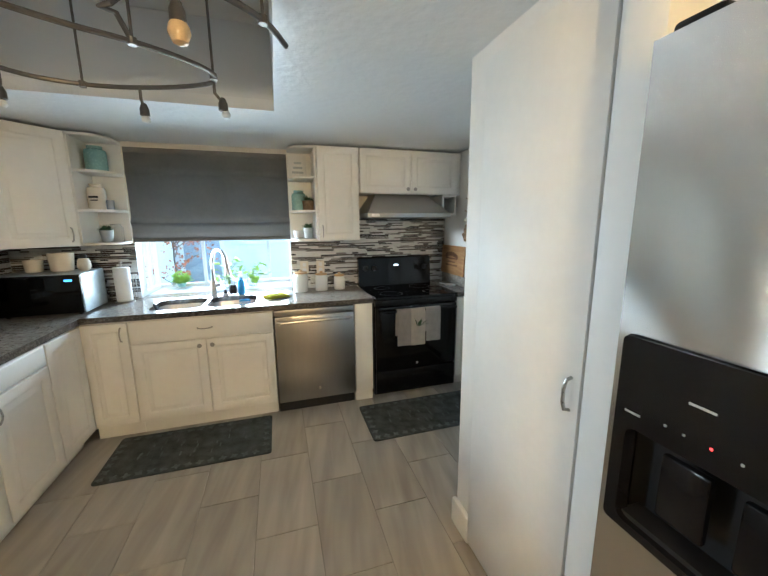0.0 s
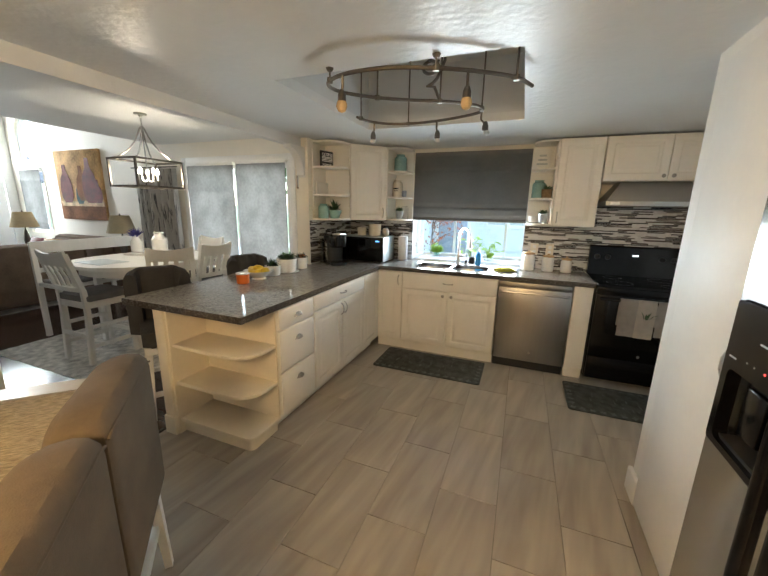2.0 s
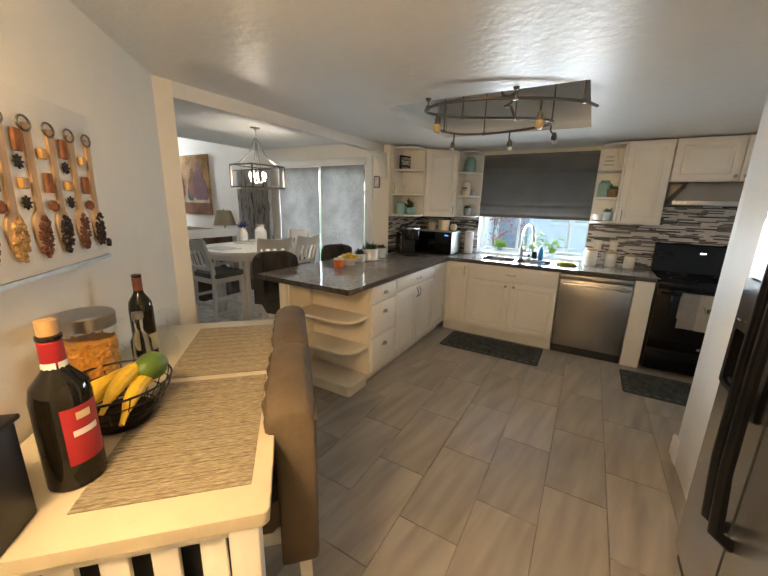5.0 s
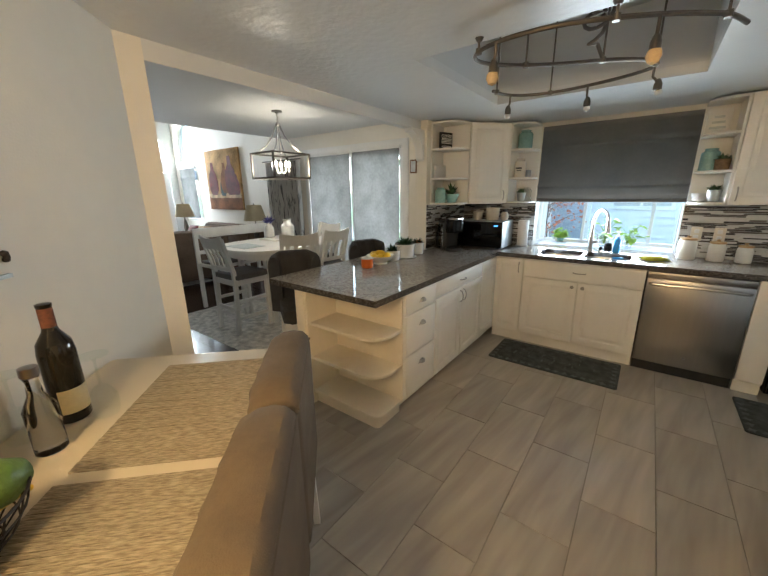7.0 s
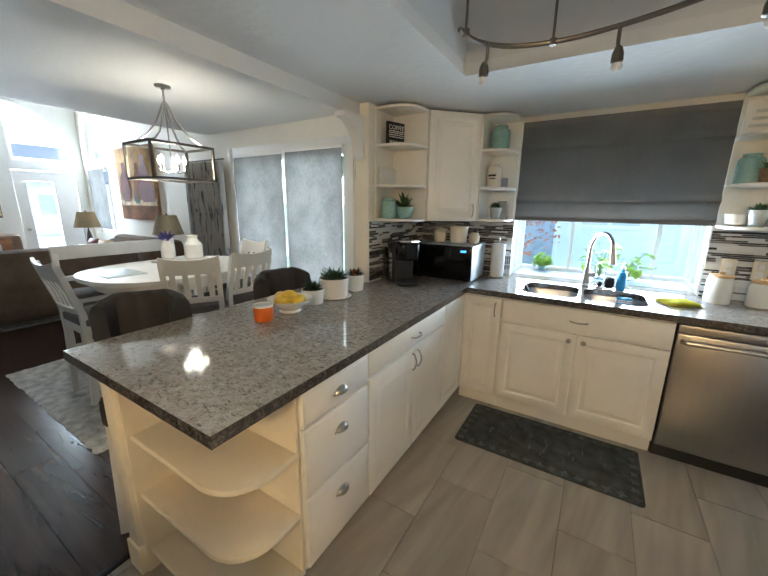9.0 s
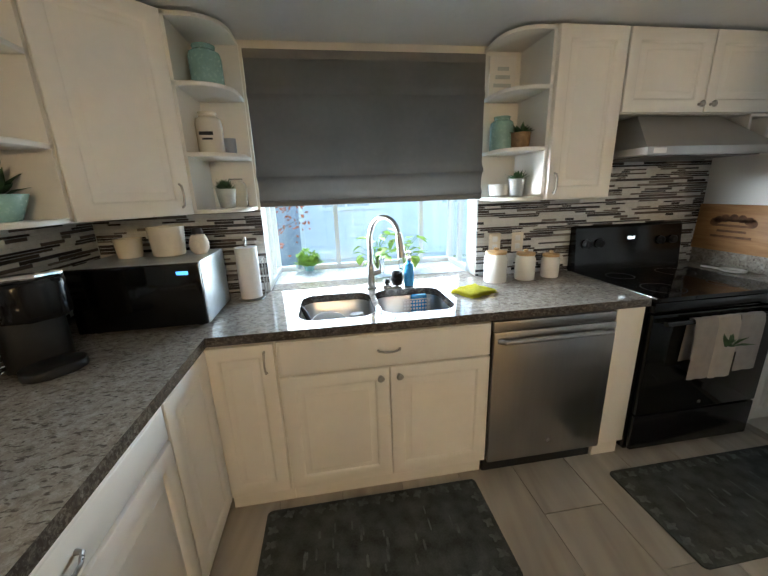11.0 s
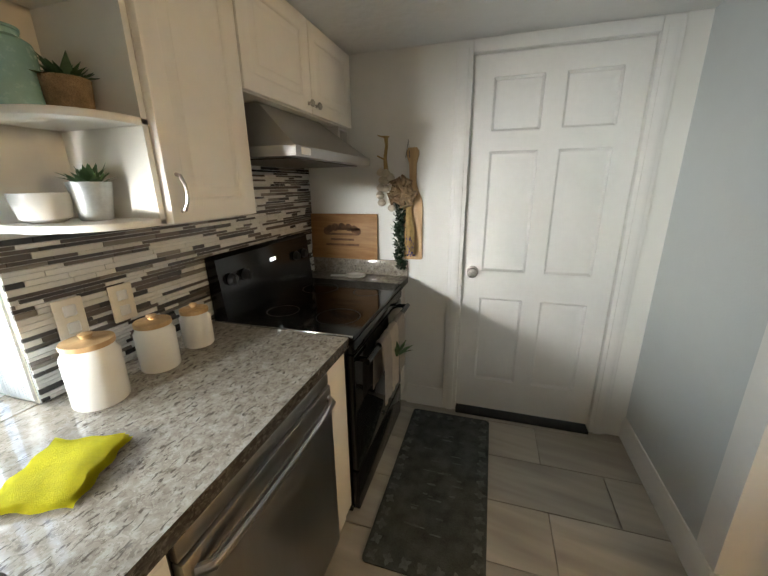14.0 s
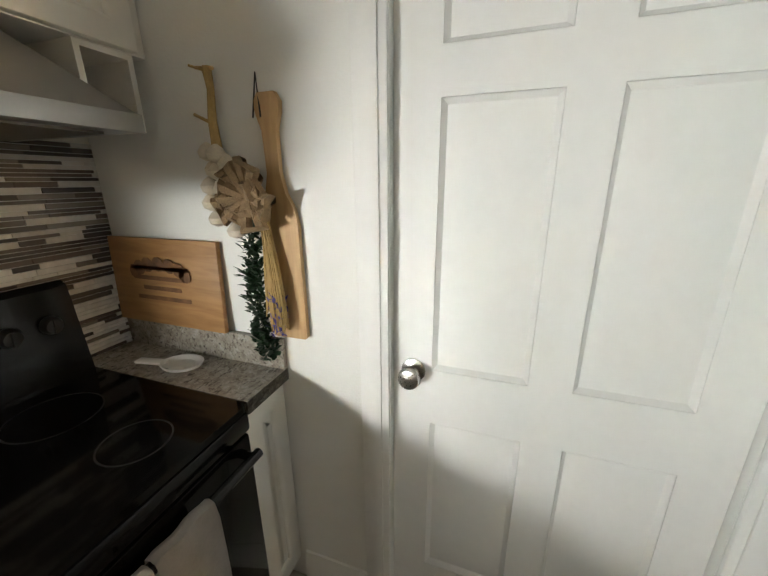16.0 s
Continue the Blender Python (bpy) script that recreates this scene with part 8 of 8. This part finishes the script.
for y in (-4.0, 0.5, 5.0):
    wn = part("window", turned(plate(bmesh.new(), rect(y - 0.8, 1.0, y + 0.8, 2.3), [rect(y - 0.7, 1.1, y - 0.04, 2.2), rect(y + 0.04, 1.1, y + 0.7, 2.2)], 0.002, 0.05), Y_WALL), M["trim"], far)
    part("pane", mesh_box(0.004, y - 0.7, 1.1, 0.012, y + 0.7, 2.2), M["zinc"], wn)
porch = thing("porch_post", (-11.3, 2.45, -0.32), "white square porch post with a capital", "post")
part("shaft", mesh_box(-0.08, -0.08, 0, 0.08, 0.08, 3.1, 0.008), M["trim"], porch)
part("capital", mesh_box(-0.12, -0.12, 3.1, 0.12, 0.12, 3.25, 0.01), M["trim"], porch)
HY = 10.5
nh = thing("neighbour_house", (0, HY, -0.35), "pale blue lap-sided house with white windows", "house")
part("wall", mesh_box(-4.2, 0.02, 0, 14, 8, 3.1), M["siding"], nh)
for k in range(17):
    bm = bmesh.new()
    z = 0.12 + 0.175 * k
    skin(bm, [[bm.verts.new((x, y, zz)) for y, zz in ((0.02, z), (-0.03, z), (0.004, z + 0.175), (0.02, z + 0.175))] for x in (-4.2, 14)])
    part("siding_board", bm, M["siding"], nh)
bm = bmesh.new()
skin(bm, [[bm.verts.new((x, y, z)) for y, z in ((-0.5, 3.0), (4, 4.6), (8.5, 3.0), (8.5, 2.9), (4, 4.45), (-0.5, 2.9))] for x in (-4.6, 14.5)])
part("roof", bm, M["roof"], nh)
for x, z, w, h in ((-0.3, 1.35, 1.2, 1.2), (2.9, 1.35, 1.3, 1.2), (6.5, 1.3, 1.3, 1.2)):
    bm = bmesh.new()
    for b in ((-w / 2 - 0.09, 0, w / 2 + 0.09, 0.09), (-w / 2 - 0.09, h - 0.09, w / 2 + 0.09, h), (-w / 2 - 0.09, 0.09, -w / 2, h - 0.09), (w / 2, 0.09, w / 2 + 0.09, h - 0.09), (-0.03, 0.09, 0.03, h - 0.09)):
        box(bm, x + b[0], -0.05, z + b[1], x + b[2], 0.0, z + b[3])
    wn = part("window", bm, M["trim"], nh)
    part("pane", mesh_box(x - w / 2, -0.012, z + 0.09, x + w / 2, -0.005, z + h - 0.09), M["zinc"], wn)
part("door", mesh_box(-2.4, -0.06, 0.0, -1.5, 0.0, 2.1, 0.01), M["siding_dark"], nh, "slate blue door")
bm = bmesh.new()
for b in ((-2.5, 0, -2.4, 2.2), (-1.5, 0, -1.4, 2.2), (-2.5, 2.1, -1.4, 2.2)):
    box(bm, b[0], -0.07, b[1], b[2], 0.0, b[3])
part("door_trim", bm, M["trim"], nh)
sh = thing("shed_wall", (-3.6, 8.6, -0.35), "white garden shed with a pale door", "shed")
part("wall", mesh_box(-0.6, 0, 0, 1.0, 1.6, 2.3), M["trim"], sh)
part("door", mesh_box(-0.1, -0.03, 0.05, 0.75, 0.0, 1.95, 0.01), M["ceramic_cream"], sh)
part("roof", mesh_box(-0.8, -0.2, 2.3, 1.2, 1.8, 2.4), M["roof"], sh)
fn = thing("pool_rim", (2.3, 6.3, -0.35), "low grey round garden pool", "pool")
bm = bmesh.new()
lathe(bm, [(1.5, 0), (1.52, 0.45), (1.56, 0.5), (1.46, 0.5), (1.44, 0.3), (0.01, 0.3)], n=48)
part("rim", bm, M["zinc"], fn)


def tree(name, place, height, crown_r, crown_z, leaves, leaf_mat, label, seed, size=0.12, trunk_r=0.05):
    t = thing(name, place, label, "tree", "garden trees")
    rnd = random.Random(seed)
    wood, tips = bmesh.new(), []
    tube(wood, [(0, 0, 0), (0.03, 0.02, height * 0.3), (-0.02, 0.0, height * 0.6), (0.02, 0.02, height)], [trunk_r, trunk_r * 0.8, trunk_r * 0.55, trunk_r * 0.2], 8)
    for k in range(12):
        z = height * rnd.uniform(0.35, 0.95)
        a = rnd.uniform(0, 6.28)
        ln = crown_r * rnd.uniform(0.6, 1.1)
        p = Vector((0, 0, z))
        q = p + Vector((math.cos(a) * ln * 0.5, math.sin(a) * ln * 0.5, ln * 0.35))
        r = p + Vector((math.cos(a + 0.2) * ln, math.sin(a + 0.2) * ln, ln * 0.6))
        tube(wood, [p, q, r], [trunk_r * 0.4, trunk_r * 0.25, trunk_r * 0.1], 6)
        tips += [q, r, (q + r) / 2]
    part("trunk", wood, M["bark"], t)
    crown = bmesh.new()
    for k in range(leaves):
        c = rnd.choice(tips) + Vector((rnd.gauss(0, 1), rnd.gauss(0, 1), rnd.gauss(0, 1))) * crown_r * 0.2
        d = Vector((rnd.gauss(0, 1), rnd.gauss(0, 1), rnd.gauss(0, 1))).normalized()
        s = d.orthogonal().normalized()
        l = size * rnd.uniform(0.6, 1.3)
        vs = [crown.verts.new(c + d * l * p + s * l * q) for p, q in ((0, 0), (0.5, 0.3), (1, 0), (0.5, -0.3))]
        crown.faces.new(vs)
    part("crown", crown, M[leaf_mat], t)


tree("sapling", (-1.75, 7.0, -0.35), 2.1, 0.6, 1.2, 420, "autumn", "thin sapling with orange autumn leaves", 5, 0.07, 0.025)
tree("garden_tree", (-5.2, 7.2, -0.35), 5.0, 1.9, 3.0, 2600, "foliage", "leafy green tree beyond the patio", 6, 0.22, 0.11)


# ---- backsplash strips ----
def strips(x0, x1, z0, z1, seed):
    """Courses of thin mosaic strips: (start, end, low, high)."""
    rnd = random.Random(seed)
    z, out = z0, []
    while z < z1 - 0.006:
        h = rnd.choice((0.0115, 0.0115, 0.0165))
        h = min(h, z1 - z)
        x = x0 - rnd.uniform(0, 0.08)
        while x < x1:
            w = rnd.choice((0.06, 0.10, 0.14, 0.18))
            a, b = max(x, x0), min(x + w, x1)
            if b - a > 0.008:
                out.append((a + 0.001, b - 0.001, z + 0.001, z + h - 0.001))
            x += w
        z += h
    return out


base = mesh_box(0.121, BACK - 0.006, 0.916, 1.697, BACK - 0.001, 1.585)
splash_right = structure("backsplash_right", base, M["mosaic_white"], "thin glass and stone mosaic strip backsplash", "backsplash")
base = mesh_box(-1.958, BACK - 0.006, 0.916, -1.121, BACK - 0.001, 1.377)
box(base, -1.961, 2.432, 0.916, -1.956, BACK - 0.006, 1.377)
splash_left = structure("backsplash_left", base, M["mosaic_white"], "thin glass and stone mosaic strip backsplash", "backsplash")
unit = put_mesh("mosaic_strip", mesh_box(-0.5, -0.5, -0.5, 0.5, 0.5, 0.5), M["mosaic_piece"], smooth=False)
count = 0
rest = []
for a, b, lo, hi in strips(0.121, 1.697, 0.918, 1.585, 71):
    if lo > 1.377 and (b < 0.72):
        continue
    if 0.121 <= a < 0.80 and lo < 1.378 and count < 300:
        ob = new("mosaic_strip", unit)
        ob.parent = splash_right
        ob.matrix_basis = Matrix.LocRotScale(((a + b) / 2, BACK - 0.0085, (lo + hi) / 2), None, (b - a, 0.006, hi - lo))
        count += 1
    else:
        rest.append((a, b, lo, hi))
bm = bmesh.new()
for a, b, lo, hi in rest:
    box(bm, a, BACK - 0.0115, lo, b, BACK - 0.0055, hi)
ob = part("mosaic_field", bm, M["mosaic"], splash_right)
tagged(ob, kind="stuff")
bm = bmesh.new()
for a, b, lo, hi in strips(-1.95, -1.121, 0.918, 1.377, 72):
    box(bm, a, BACK - 0.0115, lo, b, BACK - 0.0055, hi)
for a, b, lo, hi in strips(2.432, BACK - 0.012, 0.918, 1.377, 73):
    box(bm, -1.9565, a, lo, -1.9505, b, hi)
ob = part("mosaic_field", bm, M["mosaic"], splash_left)
tagged(ob, kind="stuff")
# pale glass strips on the window's right cheek
bm = bmesh.new()
for a, b, lo, hi in strips(0.925, 1.42, 3.365, 3.498, 74):
    box(bm, 0.1135, lo, a, 0.1195, hi, b)
cheek = structure("window_cheek", bm, M["mosaic_white"], "pale glass mosaic on the window cheek", "backsplash")

# ---- floor pieces ----
kf = bpy.data.objects["floor_kitchen"]
df = bpy.data.objects["floor_dining"]
meshes = {}


def piece(name, x0, x1, y0, y1, z0, z1, material, parent):
    key = (name, round(x1 - x0, 3), round(y1 - y0, 3))
    if key not in meshes:
        w, d = (x1 - x0) / 2, (y1 - y0) / 2
        bm = bmesh.new()
        e = 0.0015
        skin(bm, [[bm.verts.new((x, y, z)) for x, y in rect(-w + i, -d + i, w - i, d - i)] for z, i in ((z0 - z1, 0), (-e, 0), (0, e))])
        meshes[key] = put_mesh(name, bm, material, smooth=False)
    ob = new(name, meshes[key])
    ob.parent = parent
    ob.matrix_basis = pose((x0 + x1) / 2, (y0 + y1) / 2, z1)


GAP = 0.0016
for k in range(-6, 8):
    x0, x1 = -0.49 + 0.303 * k, -0.49 + 0.303 * (k + 1)
    x0, x1 = max(x0, -2.05), min(x1, 1.70)
    if x1 - x0 < 0.01:
        continue
    off = 0.05 if k % 2 == 0 else 0.355
    for j in range(-5, 6):
        y0, y1 = off + 0.606 * j, off + 0.606 * (j + 1)
        y0, y1 = max(y0, -2.55), min(y1, BACK)
        if y1 - y0 > 0.02:
            piece("floor_tile", x0 + GAP, x1 - GAP, y0 + GAP, y1 - GAP, -0.006, 0.0, M["tile"], kf)
rnd = random.Random(77)
for j in range(-13, 17):
    y0 = 0.2 * j
    x = -9.5 - rnd.uniform(0, 1.2)
    while x < -2.06:
        a, b = max(x, -9.5), min(x + 1.4, -2.06)
        if b - a > 0.03 and y0 < BACK and y0 + 0.2 > -2.6:
            piece("floor_plank", round(a + 0.0008, 3), round(b - 0.0008, 3), y0 + 0.0008, min(y0 + 0.2, BACK) - 0.0008, -0.004, 0.0, M["plank"], df)
        x += 1.4
